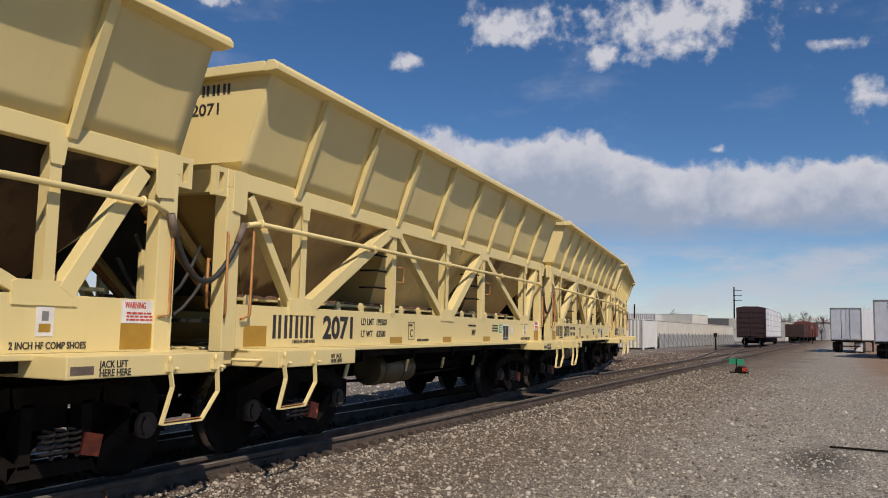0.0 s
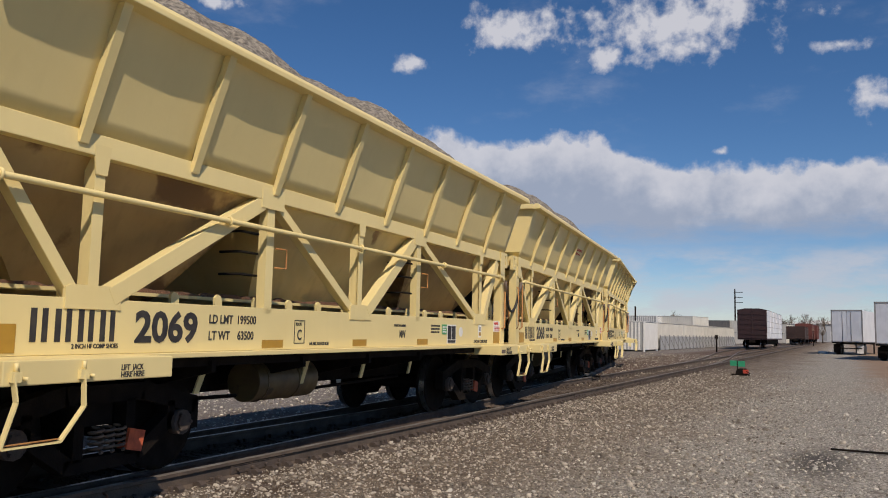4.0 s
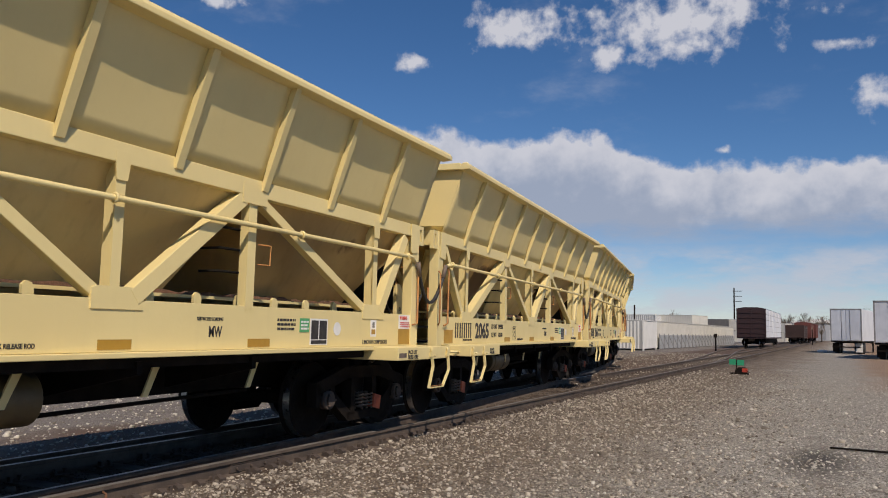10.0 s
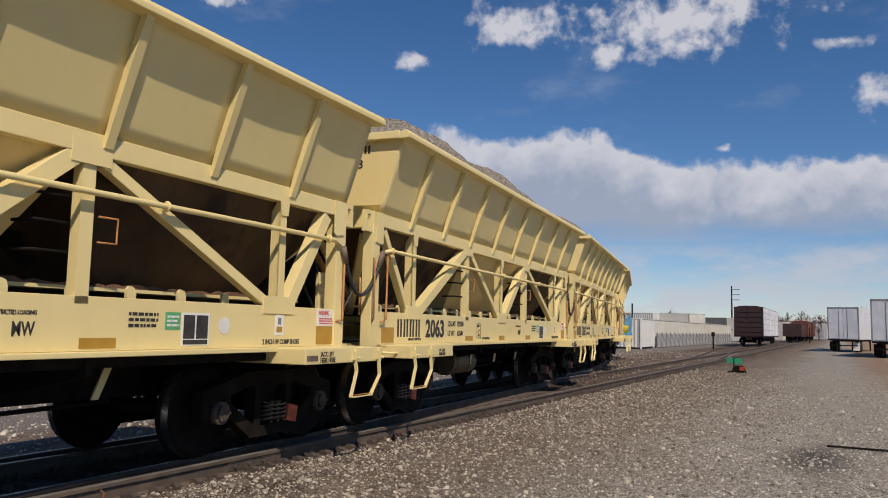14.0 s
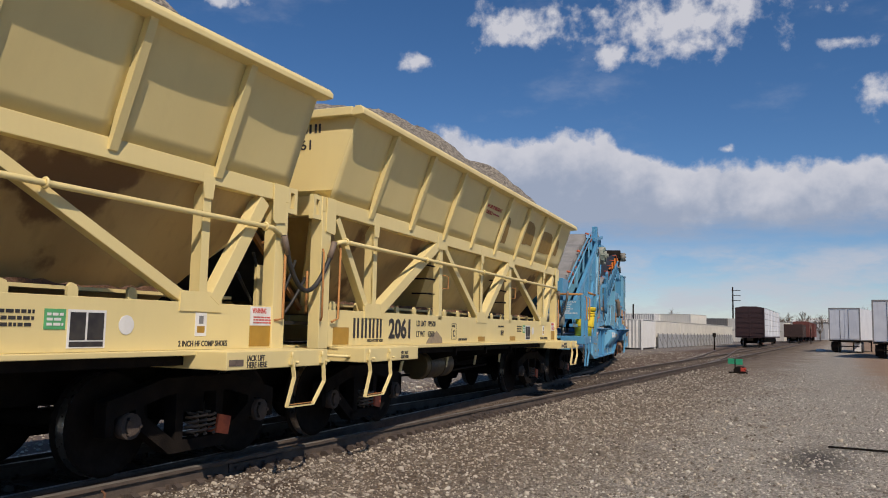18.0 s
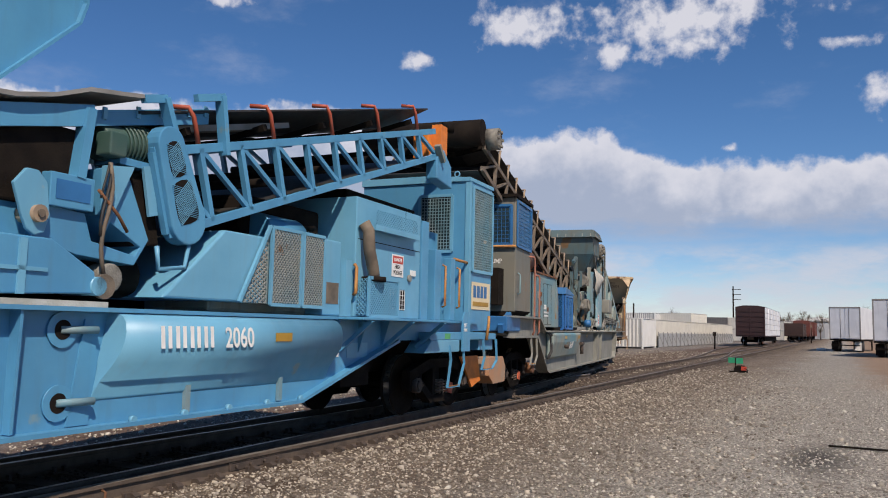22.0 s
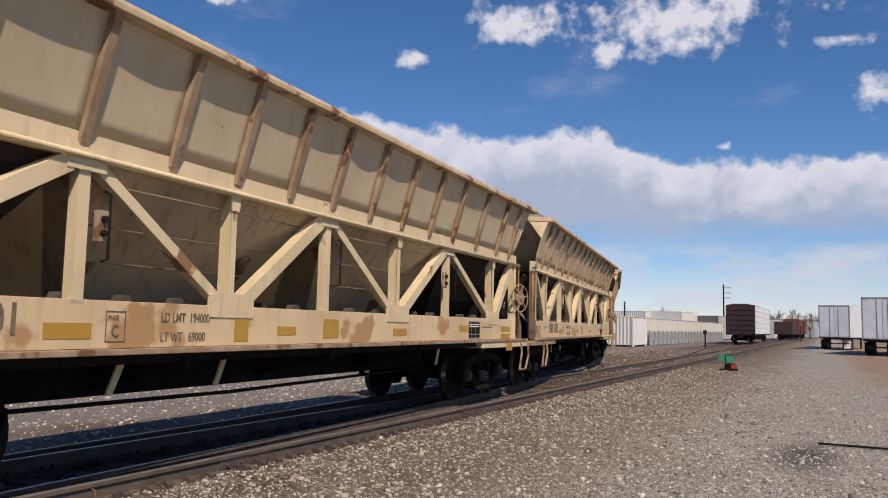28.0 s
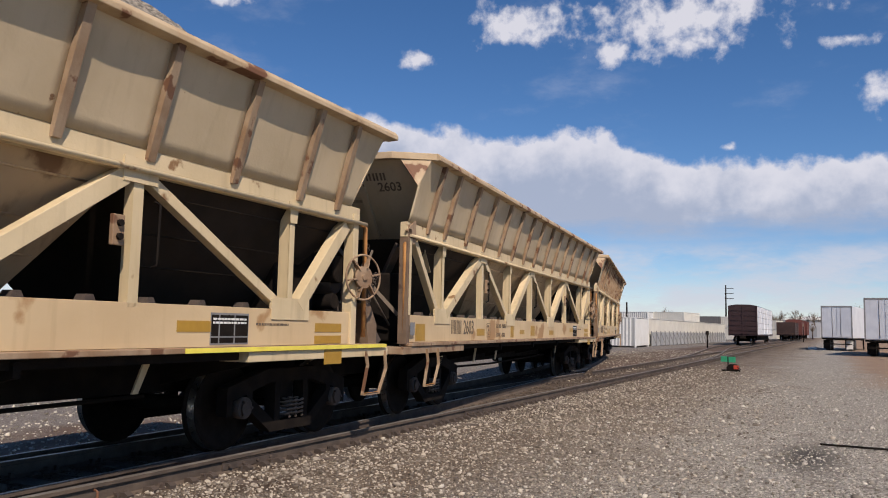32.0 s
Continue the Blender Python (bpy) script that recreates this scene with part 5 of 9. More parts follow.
        for k in range(2):
            tube(bm, (1.50, y - 0.19, 2.02 + 0.11 * k), (1.53, y - 0.19, 2.02 + 0.11 * k), 0.028, 8)
        part("knob", bm, BLACK, b)
    part("conveyor_belt", box(bm_new(), -0.85, 0.85, 0.9, n - 0.9, 1.34, 1.38), BLACK_RUBBER, car)
    for s in (1, -1):
        for i in range(20):
            y = 1.6 + i * 0.64
            bm = bm_new()
            slab(bm, [(y - 0.06, 1.50), (y + 0.06, 1.50), (y + 0.03, 1.555), (y - 0.03, 1.555)], "x", *sorted((s * 1.22, s * 1.34)))
            part("idler_bracket", bm, DARK_RUST, car)
    # end platforms, steps, hand wheel
    for y0, y1 in ((0.45, 2.95), (n - 2.6, n + 0.21)):
        part("platform", box(bm_new(), -1.54, 1.54, y0, y1, 0.965, 1.066), OLD_RIB if y0 < 1 else OLD, car, bevel=0.006)
    stirrup(car, 1.27, 1.72, OLD_RIB)
    stirrup(car, n - 0.37, n + 0.11, OLD_RIB)
    part("end_patch", box(bm_new(), 1.541, 1.547, n - 1.28, n - 0.92, 0.90, 1.10), OCHRE, car)
    wy = n - 0.50
    bm = ring(bm_new(), (1.56, wy, 1.93), (0.95, -0.3, 0), 0.275, 0.013, 32, 6)
    for i in range(6):
        a = 2 * math.pi * i / 6 + 0.2
        for f, g, w in ((0.42, 0.72, 0.075), (0.68, 0.98, 0.05)):
            beam(bm, (1.56 + 0.08 * f * math.cos(a), wy + 0.255 * f * math.cos(a), 1.93 + 0.268 * f * math.sin(a)), (1.56 + 0.08 * g * math.cos(a), wy + 0.255 * g * math.cos(a), 1.93 + 0.268 * g * math.sin(a)), 0.018, w, up=(0.95, -0.3, 0))
    tube(bm, (1.53, wy + 0.01, 1.93), (1.58, wy - 0.005, 1.93), 0.135, 18)
    tube(bm, (1.56, wy, 1.93), (1.60, wy - 0.012, 1.93), 0.04, 10)
    part("brake_wheel", bm, BRAKE_WHEEL, car, "brown spoked hand brake wheel")
    bm = bm_new()
    beam(bm, (1.32, n - 0.50, 1.08), (1.32, n - 0.50, 1.85), 0.10, 0.08, up=(0, 1, 0))
    slab(bm, [(n - 0.06, 1.08), (n + 0.14, 1.08), (n + 0.14, 1.36), (n - 0.04, 1.62), (n - 0.22, 1.62), (n - 0.12, 1.45)], "x", 1.2, 1.4)
    part("brake_stand", bm, OLD_POST, car)
    hand_bar(car, [(1.42, n - 0.40, 2.62), (1.45, n - 0.30, 2.56), (1.45, n - 0.28, 1.2)], 0.03, RUSTY_ROD, "standpipe")
    hand_bar(car, [(1.42, 0.72, 1.1), (1.42, 0.70, 2.48), (1.44, 0.76, 2.60), (1.46, 0.86, 2.62)], 0.028, RUSTY_ROD, "standpipe")
    for k in range(2):
        bm = bm_new()
        for i in range(46):
            u = i / 45
            ring(bm, (0.9 + 0.14 * k, n - 0.20 + 0.92 * u, 2.45 - 0.4 * k - 0.9 * math.sin(math.pi * u) * (0.9 - 0.2 * k)), (1, 0, 0) if i % 2 else (0, 1, 0), 0.034, 0.007, 6, 4)
        part("chain", bm, DARK_RUST, car)
    for k, (xa, za, zb) in enumerate(((0.9, 2.4, 1.4), (0.6, 2.1, 1.2), (0.2, 1.9, 1.2), (-0.5, 2.2, 1.3))):
        pts = [(xa, n - 0.6 + 0.12 * i, za + (zb - za) * math.sin(math.pi * i / 12) * 0.8) for i in range(13)]
        part("air_hose", rod(bm_new(), pts, 0.02, 6), BLACK_RUBBER if k % 2 else BROWN_STEEL, car)
    for k in range(3):
        part("end_rod", rod(bm_new(), [(1.1 - 0.28 * k, 0.95 - 0.1 * k, 1.35), (0.75 - 0.25 * k, 0.30, 2.35 - 0.12 * k)], 0.016, 6), DUSTY_STEEL if k % 2 else BROWN_STEEL, car)
    part("air_pipe", rod(bm_new(), [(1.2, n - 0.3, 1.5), (1.1, n + 0.2, 1.48), (0.9, n + 0.5, 1.6)], 0.035, 8), BROWN_STEEL, car)
    part("valve_box", box(bm_new(), 0.9, 1.25, n - 0.75, n - 0.45, 1.12, 1.62), DARK_RUST, car, bevel=0.03)
    part("valve_box", tube(bm_new(), (0.8, n - 0.55, 1.85), (1.2, n - 0.55, 1.85), 0.13, 14), DARK_RUST, car, bevel=0.02)
    for s in (1, -1):
        part("end_strut", beam(bm_new(), (s * 1.25, 0.9, 1.5), (s * 0.4, 0.5, 2.5), 0.05, 0.05), BROWN_STEEL, car)
        part("end_strut", beam(bm_new(), (s * 1.2, 1.0, 2.5), (s * 0.3, 1.9, 1.55), 0.10, 0.10), DARK_RUST, car)
    # drive gear under both ends, coloured black to deepen the shade there
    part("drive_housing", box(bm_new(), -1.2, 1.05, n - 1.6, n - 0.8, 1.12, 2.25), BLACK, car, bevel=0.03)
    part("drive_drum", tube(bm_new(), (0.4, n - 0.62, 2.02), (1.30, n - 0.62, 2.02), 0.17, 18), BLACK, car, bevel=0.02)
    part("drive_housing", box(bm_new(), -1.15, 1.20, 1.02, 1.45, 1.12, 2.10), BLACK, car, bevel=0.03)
    for k, (y, z, r) in enumerate(((n - 0.72, 1.60, 0.10), (n - 0.50, 1.40, 0.07), (n - 0.86, 1.36, 0.12))):
        part("brake_valve", tube(bm_new(), (1.0, y, z), (1.30, y, z + 0.03), r, 14), BLACK if k != 1 else DUSTY_STEEL, car, bevel=0.015)
    part("tail_beam", beam(bm_new(), (-1.2, n - 0.05, 1.30), (1.25, n - 0.05, 1.30), 0.10, 0.12), DARK_RUST, car)
    part("tail_pipe", tube(bm_new(), (0.9, n - 0.1, 1.54), (0.9, n + 0.55, 1.56), 0.05, 12), OLD_RIB, car)
    part("slope_foot", beam(bm_new(), (1.15, n + 0.18, 1.42), (1.20, n + 0.44, 1.10), 0.16, 0.14, up=(1, 0, 0)), DARK_RUST, car)
    for s in (1, -1):
        part("corner_gusset", slab(bm_new(), [(0.64, 2.66), (0.95, 2.86), (0.97, 2.52), (0.86, 2.48), (0.76, 2.60)], "x", *sorted((s * 1.44, s * 1.475))), OLD_RIB, car)
    under_frame(car, n, OLD)
    couple(car, 0.52, -1)
    couple(car, n + 0.52, 1)
    # markings
    decal(car, "grey_decal", 0.81, 0.98, 1.22, 1.40, SEAM, 1.478)
    for y0, y1, z0, z1 in ((1.08, 1.44, 1.14, 1.38), (3.90, 4.34, 1.2, 1.32), (6.10, 6.32, 1.16, 1.38), (6.82, 7.18, 1.22, 1.31), (7.75, 8.10, 1.18, 1.40), (9.58, 10.02, 1.2, 1.3), (12.05, 12.49, 1.26, 1.36), (n - 1.35, n - 0.80, 1.26, 1.36), (n - 1.35, n - 0.80, 1.13, 1.22)):
        decal(car, "reflector_patch", y0, y1, z0, z1, OCHRE, 1.451)
    part("owner_mark", mark_blocks(bm_new(), 1.451, 2.58, 1.235, 0.22, 0.10, 0.028), OLD_LETTER, car)
    letter_side("LD LMT  194000", 0.08, OLD_LETTER, car, 5.09, 1.34, 1.453, squeeze=0.80)
    letter_side("LT WT   69000", 0.08, OLD_LETTER, car, 5.09, 1.17, 1.453, squeeze=0.80)
    bm = bm_new()
    for y0, y1, z0, z1 in ((4.48, 4.49, 1.17, 1.42), (4.68, 4.69, 1.17, 1.42), (4.48, 4.69, 1.17, 1.18), (4.48, 4.69, 1.41, 1.42)):
        box(bm, 1.451, 1.454, y0, y1, z0, z1)
    part("marking_frame", bm, OLD_LETTER, car)
    letter_side("PLATE", 0.035, OLD_LETTER, car, 4.505, 1.35, 1.453, squeeze=0.8)
    letter_side("C", 0.10, OLD_LETTER, car, 4.54, 1.21, 1.453)
    board = decal(car, "inspection_decal", n - 3.07, n - 2.52, 1.14, 1.44, SEAM, 1.451, "dark grey inspection board")
    bm = bm_new()
    for y0, y1 in ((-3.06, -2.96), (-2.94, -2.74), (-2.72, -2.53)):
        box(bm, 1.4552, 1.457, n + y0, n + y1, 1.22, 1.42)
        box(bm, 1.4552, 1.457, n + y0, n + y1, 1.155, 1.205)
    part("print", bm, BLACK, board)
    bars(board, n - 3.04, n - 2.56, 1.33, 1.40, 2, WHITE, 1.4575)
    bars(car, n - 2.4, n - 1.85, 1.32, 1.36, 1, OLD_LETTER, 1.451)
    bm = bm_new()
    for i in range(4):
        x = 0.70 + i * 0.115
        for x0 in (x, x + 0.052):
            box(bm, x0, x0 + 0.028, -0.004, 0.0, 0.0, 0.12)
    tilt = math.degrees(math.atan2(0.75, 0.99))
    part("owner_mark", bm, OLD_LETTER, car).matrix_basis = pose(-0.14, 0.70 + 0.75 * (3.78 - 3.44) / 0.99 - 0.003, 3.44, tilt)
    return car


def make_old_cars():
    first = old_car()
    u = 160.139
    cars = [first] + [copy_thing(first, Matrix()) for _ in range(4)]
    for i, car in enumerate(cars):
        number = 2601 + i
        letter_side(str(number), 0.225, OLD_LETTER, car, 3.17, 1.235, 1.453, bold=0.02, squeeze=0.86, name="car_number")
        alike("car_number", text_mesh(str(number), 0.14, OLD_LETTER, 0.02, 0.95), car, pose(0.83, 0.70 + 0.75 * (3.78 - 3.30) / 0.99 - 0.004, 3.30, math.degrees(math.atan2(0.75, 0.99))))
        if i in (1, 2, 3):
            heap(car, 1.6, OLD_CAR - 1.4, 3.62, 1.55, 0.95, number)
        if i in (1,):
            part("painted_edge", box(bm_new(), 1.562, 1.568, OLD_CAR - 3.5, OLD_CAR + 0.12, 1.072, 1.116), BRIGHT_YELLOW, car, "fresh bright yellow deck edge")
        wheels = truck(car, 2.85, False) + truck(car, 14.35, False)
        VEHICLES.append((car, u + i * OLD_CAR, 2.85, 14.35, wheels))


# ---- the blue unloading machine ----
def settle(body, a, b):
    """Lengthen a long body a little between its trucks, where it stands inside the curve of its track."""
    for ob in body.children_recursive:
        if ob.type != "MESH":
            continue
        def gain(y):
            return max(0.0, (y - a) * (b - y)) / 400 * 0.9
        if ob.matrix_basis == Matrix():
            for v in ob.data.vertices:
                g = gain(v.co.y)
                v.co.y += g
                v.co.z += (v.co.z - 1.36) * 0.15 * g
        else:
            g = gain(ob.location.y)
            ob.location.y += g
            ob.location.z += (ob.location.z - 1.36) * 0.15 * g


def mesh_panel(bm, o, u, v, pitch, t=0.008, depth=0.012):
    """Crossed wires over the rectangle at o spanned by u and v, slanting like expanded metal."""
    o, u, v = Vector(o), Vector(u), Vector(v)
    lu, lv = u.length, v.length
    nrm = u.cross(v).normalized()
    k = int((lu + lv) / pitch)
    for d in (1, -1):
        for i in range(1, k):
            c = i * pitch
            # the line a + b = c, clipped to the rectangle (mirrored for the other slant)
            a0, b0 = (c, 0.0) if c <= lu else (lu, c - lu)
            a1, b1 = (0.0, c) if c <= lv else (c - lv, lv)
            if d < 0:
                a0, a1 = lu - a0, lu - a1
            p, q = o + u * (a0 / lu) + v * (b0 / lv), o + u * (a1 / lu) + v * (b1 / lv)
            if (q - p).length > 0.01:
                beam(bm, p, q, t, depth, up=nrm)
    return bm


def mesh_cut(bm, outline, x, pitch, t=0.012, rise=0.62):
    """Expanded metal over a convex outline of (y, z) on the plane x."""
    for d in (1, -1):
        ks = [z - d * rise * y for y, z in outline]
        c = min(ks) + pitch / 2
        while c < max(ks):
            cuts = []
            for (ya, za), (yb, zb) in zip(outline, outline[1:] + outline[:1]):
                fa, fb = za - d * rise * ya - c, zb - d * rise * yb - c
                if fa * fb < 0:
                    w = fa / (fa - fb)
                    cuts.append((x, ya + (yb - ya) * w, za + (zb - za) * w))
            if len(cuts) == 2:
                beam(bm, cuts[0], cuts[1], 0.012, t, up=(1, 0, 0))
            c += pitch
    return bm


def wire_panel(bm, o, u, v, pitch, t=0.008):
    """A square welded grid."""
    o, u, v = Vector(o), Vector(u), Vector(v)
    nrm = u.cross(v).normalized()
    for w, x in ((u, v), (v, u)):
        k = max(1, round(x.length / pitch))
        for i in range(k + 1):
            beam(bm, o + x * (i / k), o + x * (i / k) + w, t, t, up=nrm)
    return bm


def frame_bars(bm, o, u, v, w, d=0.03):
    o, u, v = Vector(o), Vector(u), Vector(v)
    nrm = u.cross(v).normalized()
    for p, q in ((o, o + u), (o + u, o + u + v), (o + u + v, o + v), (o + v, o)):
        beam(bm, p, q, w, d, up=nrm)
    return bm


def belt_conveyor(parent, y0, z0, y1, z1, half, depth, steel, belt, idlers, panels, depth_end=None, lift=0.19, pitch=0.75):
    """An inclined conveyor: two lattice sides, belt on troughing idlers, return rollers."""
    d = Vector((0, y1 - y0, z1 - z0))
    n = Vector((0, -(z1 - z0), y1 - y0)).normalized()
    n = n if n.z > 0 else -n
    tail = depth if depth_end is None else depth_end

    def deep(u):
        return depth + (tail - depth) * u
    for s in (1, -1):
        for k, name in ((0.0, "lower_chord"), (1.0, "upper_chord")):
            p = Vector((s * half, y0, z0))
            part(name, beam(bm_new(), p + n * depth * k, p + d + n * tail * k, 0.06, 0.085, up=n), steel, parent, bevel=0.004)
        for i in range(panels):
            a = Vector((s * half, y0, z0)) + d * (i / panels)
            b = Vector((s * half, y0, z0)) + d * ((i + 1) / panels)
            part("lattice_post", beam(bm_new(), a, a + n * deep(i / panels), 0.06, 0.06, up=d), steel, parent)
            part("lattice_brace", beam(bm_new(), a + n * deep(i / panels), b, 0.045, 0.05, up=(1, 0, 0)), steel, parent)
    bm = bm_new()
    a = Vector((0, y0, z0)) + n * (depth + 0.10)
    e = Vector((0, y1, z1)) + n * (tail + 0.10)
    prof = [(-half * 0.95, lift), (-half * 0.42, 0.05), (half * 0.42, 0.05), (half * 0.95, lift)]
    lo = [bm.verts.new(a + Vector((x, 0, 0)) + n * h) for x, h in prof]
    hi = [bm.verts.new(e + Vector((x, 0, 0)) + n * h) for x, h in prof]
    for i in range(3):
        bm.faces.new((lo[i], lo[i + 1], hi[i + 1], hi[i]))
    ob = part("belt", bm, belt, parent, "grey rubber conveyor belt")
    under = bm_new()
    p, q = Vector((0, y0, z0)) - n * 0.03, Vector((0, y1, z1)) - n * 0.03
    w = Vector((half * 0.93, 0, 0))
    sheet(under, p - w, p + w, q + w, q - w, 0.015)
    part("return_belt", under, BLACK_RUBBER, parent)
    mod = ob.modifiers.new("thick", "SOLIDIFY")
    mod.thickness = 0.02
    k = max(2, round(d.length / pitch))
    for i in range(k):
        c = Vector((0, y0, z0)) + d * ((i + 0.5) / k) + n * (deep((i + 0.5) / k) + 0.05)
        for s in (1, -1):
            part("idler_roller", beam(bm_new(), c + Vector((s * half * 0.42, 0, 0)), c + Vector((s * half * 0.93, 0, 0)) + n * 0.12, 0.07, 0.07, up=n), BLACK, parent)
            e = c + Vector((s * half, 0, 0))
            f = d.normalized() if d.z > 0 else -d.normalized()
            bm = rod(bm_new(), [e - n * 0.05, e + n * (lift - 0.02), e + n * (lift + 0.07) - f * 0.05, e + n * (lift + 0.10) - f * 0.12 - Vector((s * 0.16, 0, 0))], 0.024, 6)
            beam(bm, e - n * 0.04 - d.normalized() * 0.16, e - n * 0.04 + d.normalized() * 0.16, 0.05, 0.03, up=n)
            part("idler_hoop", bm, idlers, parent)
        part("idler_roller", tube(bm_new(), c - Vector((half * 0.42, 0, 0)), c + Vector((half * 0.42, 0, 0)), 0.04, 8), BLACK, parent)
        bm = tube(bm_new(), c - n * (deep((i + 0.5) / k) * 0.75) - Vector((half * 0.9, 0, 0)), c - n * (deep((i + 0.5) / k) * 0.75) + Vector((half * 0.9, 0, 0)), 0.05, 10)
        part("return_roller", bm, BLACK, parent)


BLUE_LEN = 18.16


def make_blue_machine():
    m = thing("unloading_machine", "sky-blue rail-borne conveyor machine with cab and mesh guards", "rail machine")
    # main frame: raised ends, dropped belly
    out = [(0.10, 1.20), (0.10, 0.90), (3.42, 0.90), (5.42, 0.52), (12.10, 0.52), (14.4, 1.16), (17.3, 1.16), (17.3, 1.42), (2.72, 1.42), (2.70, 1.20)]
    for s in (1, -1):
        bm = slab(bm_new(), out, "x", *sorted((s * 1.36, s * 1.39)))
        part("side_girder", bm, BLUE, m)
        for y0, z0, y1, z1 in ((0.1, 0.91, 3.42, 0.91), (3.42, 0.91, 5.42, 0.53), (5.42, 0.53, 12.10, 0.53), (12.10, 0.53, 14.4, 1.16)):
            part("bottom_flange", beam(bm_new(), (s * 1.38, y0, z0), (s * 1.38, y1, z1), 0.24, 0.035), BLUE, m)
        part("top_flange", box(bm_new(), *sorted((s * 1.28, s * 1.52)), 2.69, 17.3, 1.42, 1.455), BLUE, m)
        part("deck_edge", box(bm_new(), *sorted((s * 1.30, s * 1.88)), 0.02, 2.67, 1.04, 1.215), BLUE, m, bevel=0.006)
        for y in (7.4, 8.6):
            part("stiffener", slab(bm_new(), [(s * 1.39, 0.56), (s * 1.47, 0.56), (s * 1.50, 1.42), (s * 1.39, 1.42)], "y", y - 0.012, y + 0.012), BLUE, m)
    part("deck", box(bm_new(), -1.36, 1.36, 0.1, 17.3, 1.16, 1.22), BLUE, m)
    part("centre_sill", box(bm_new(), -0.5, 0.5, 0.3, BLUE_LEN - 0.4, 0.66, 1.16), BLACK, m)
    part("belly_plate", box(bm_new(), -1.3, 1.3, 5.1, 12.2, 0.50, 0.515), BLACK, m)
    # leading platform: receiving hopper, cross railing, tool panel, bucket
    part("receiving_hopper", slab(bm_new(), [(0.40, 2.05), (0.95, 2.05), (1.22, 2.30), (1.22, 2.66), (0.32, 2.66), (0.32, 2.20)], "x", -1.20, 1.30), BLUE, m, bevel=0.01)
    bm = bm_new()
    for z in (2.72, 2.86):
        for y in (0.38, 0.72):
            beam(bm, (-0.9, y, z), (1.0, y, z), 0.04, 0.03)
    for i in range(8):
        beam(bm, (-0.8 + 0.24 * i, 0.38, 2.79), (-0.8 + 0.24 * i, 0.72, 2.79), 0.03, 0.13)
    part("stowed_ladder", bm, DUSTY_STEEL, m)
    part("feed_belt", box(bm_new(), -0.75, 0.75, -0.4, 1.0, 1.60, 1.95), BLACK_RUBBER, m)
    part("tail_roller", tube(bm_new(), (-1.0, 0.0, 1.62), (1.38, 0.0, 1.62), 0.15, 16), GREYED, m)
    part("tool_panel", box(bm_new(), 0.98, 1.76, 0.24, 0.265, 1.64, 2.10), BLUE, m)
    for i, words in enumerate(("AIR QUICK PACK", "HYDRAULIC", "OPEN 4-4", "UP ON RAILS", "GREASED", "HYDRAULIC OILED")):
        letter_front(words, 0.035, WHITE, m, 1.30, 2.04 - 0.055 * i, 0.237, squeeze=0.9)
    for x, y, w, top in ((1.81, 0.26, 0.05, 2.24), (1.0, 0.28, 0.05, 2.24), (1.81, 0.87, 0.075, 2.34), (1.84, 2.62, 0.03, 2.32)):
        part("rail_post", box(bm_new(), x - 0.04, x + 0.04, y - w, y + w, 1.2, top), BLUE, m, bevel=0.006)
    part("hand_rail", rod(bm_new(), [(1.83, 0.98, 2.33), (1.83, 2.66, 2.34)], 0.03), RUSTY_ROD, m)
    part("hand_rail", rod(bm_new(), [(1.0, 0.26, 2.25), (1.80, 0.26, 2.25)], 0.028), RUSTY_ROD, m)
    for y, z in ((0.34, 1.62), (0.98, 1.62)):
        hand_bar(m, [(1.85, y, z), (1.89, y, z + 0.03), (1.89, y, z + 0.55), (1.85, y, z + 0.58)], 0.018)
    part("lift_lug", slab(bm_new(), [(1.42, 1.02), (1.66, 1.02), (1.66, 1.30), (1.60, 1.42), (1.48, 1.42), (1.42, 1.30)], "x", 1.885, 1.91), BLUE, m)
    letter_side("LIFT", 0.05, WHITE, m, 1.12, 1.14, 1.882)
    letter_side("HERE", 0.05, WHITE, m, 1.12, 1.07, 1.882)
    stirrup(m, 0.22, 0.82, BLUE, x=1.87, top=1.04, low=0.50)
    bm = bm_new()
    for i in range(16):
        ring(bm, (1.86, 0.12 - 0.012 * i, 1.22 - 0.04 * i), (1, 0, 0) if i % 2 else (0, 1, 0), 0.022, 0.007, 6, 4)
    part("chain", bm, SPRING, m)
    pts = [(1.30, -0.55 + 0.1 * i, 2.1 - 0.035 * i * i * 0.35) for i in range(11)]
    part("air_hose", rod(bm_new(), pts, 0.03), BLACK_RUBBER, m)
    # yellow bucket
    bm = bm_new()
    tube(bm, (1.58, 2.31, 1.22), (1.58, 2.31, 1.88), 0.25, 24, 0.29)
    ring(bm, (1.58, 2.31, 1.84), (0, 0, 1), 0.29, 0.022, 24, 6)
    ring(bm, (1.58, 2.31, 1.77), (0, 0, 1), 0.285, 0.018, 24, 6)
    pail = part("bucket", bm, YELLOW, m, "yellow plastic drum with a lid")
    bm = tube(bm_new(), (1.58, 2.31, 1.89), (1.58, 2.31, 1.98), 0.315, 24)
    ring(bm, (1.58, 2.31, 1.96), (0, 0, 1), 0.30, 0.03, 24, 6)
    part("lid", bm, YELLOW, pail)
    part("strap", ring(bm_new(), (1.58, 2.31, 1.45), (0, 0.05, 1), 0.268, 0.009, 24, 5), DARK_RUST, pail)
    # first conveyor: sloped box truss with mesh sides
    lo0, lo1 = (1.1, 1.78), (7.0, 4.12)
    slope = (lo1[1] - lo0[1]) / (lo1[0] - lo0[0])
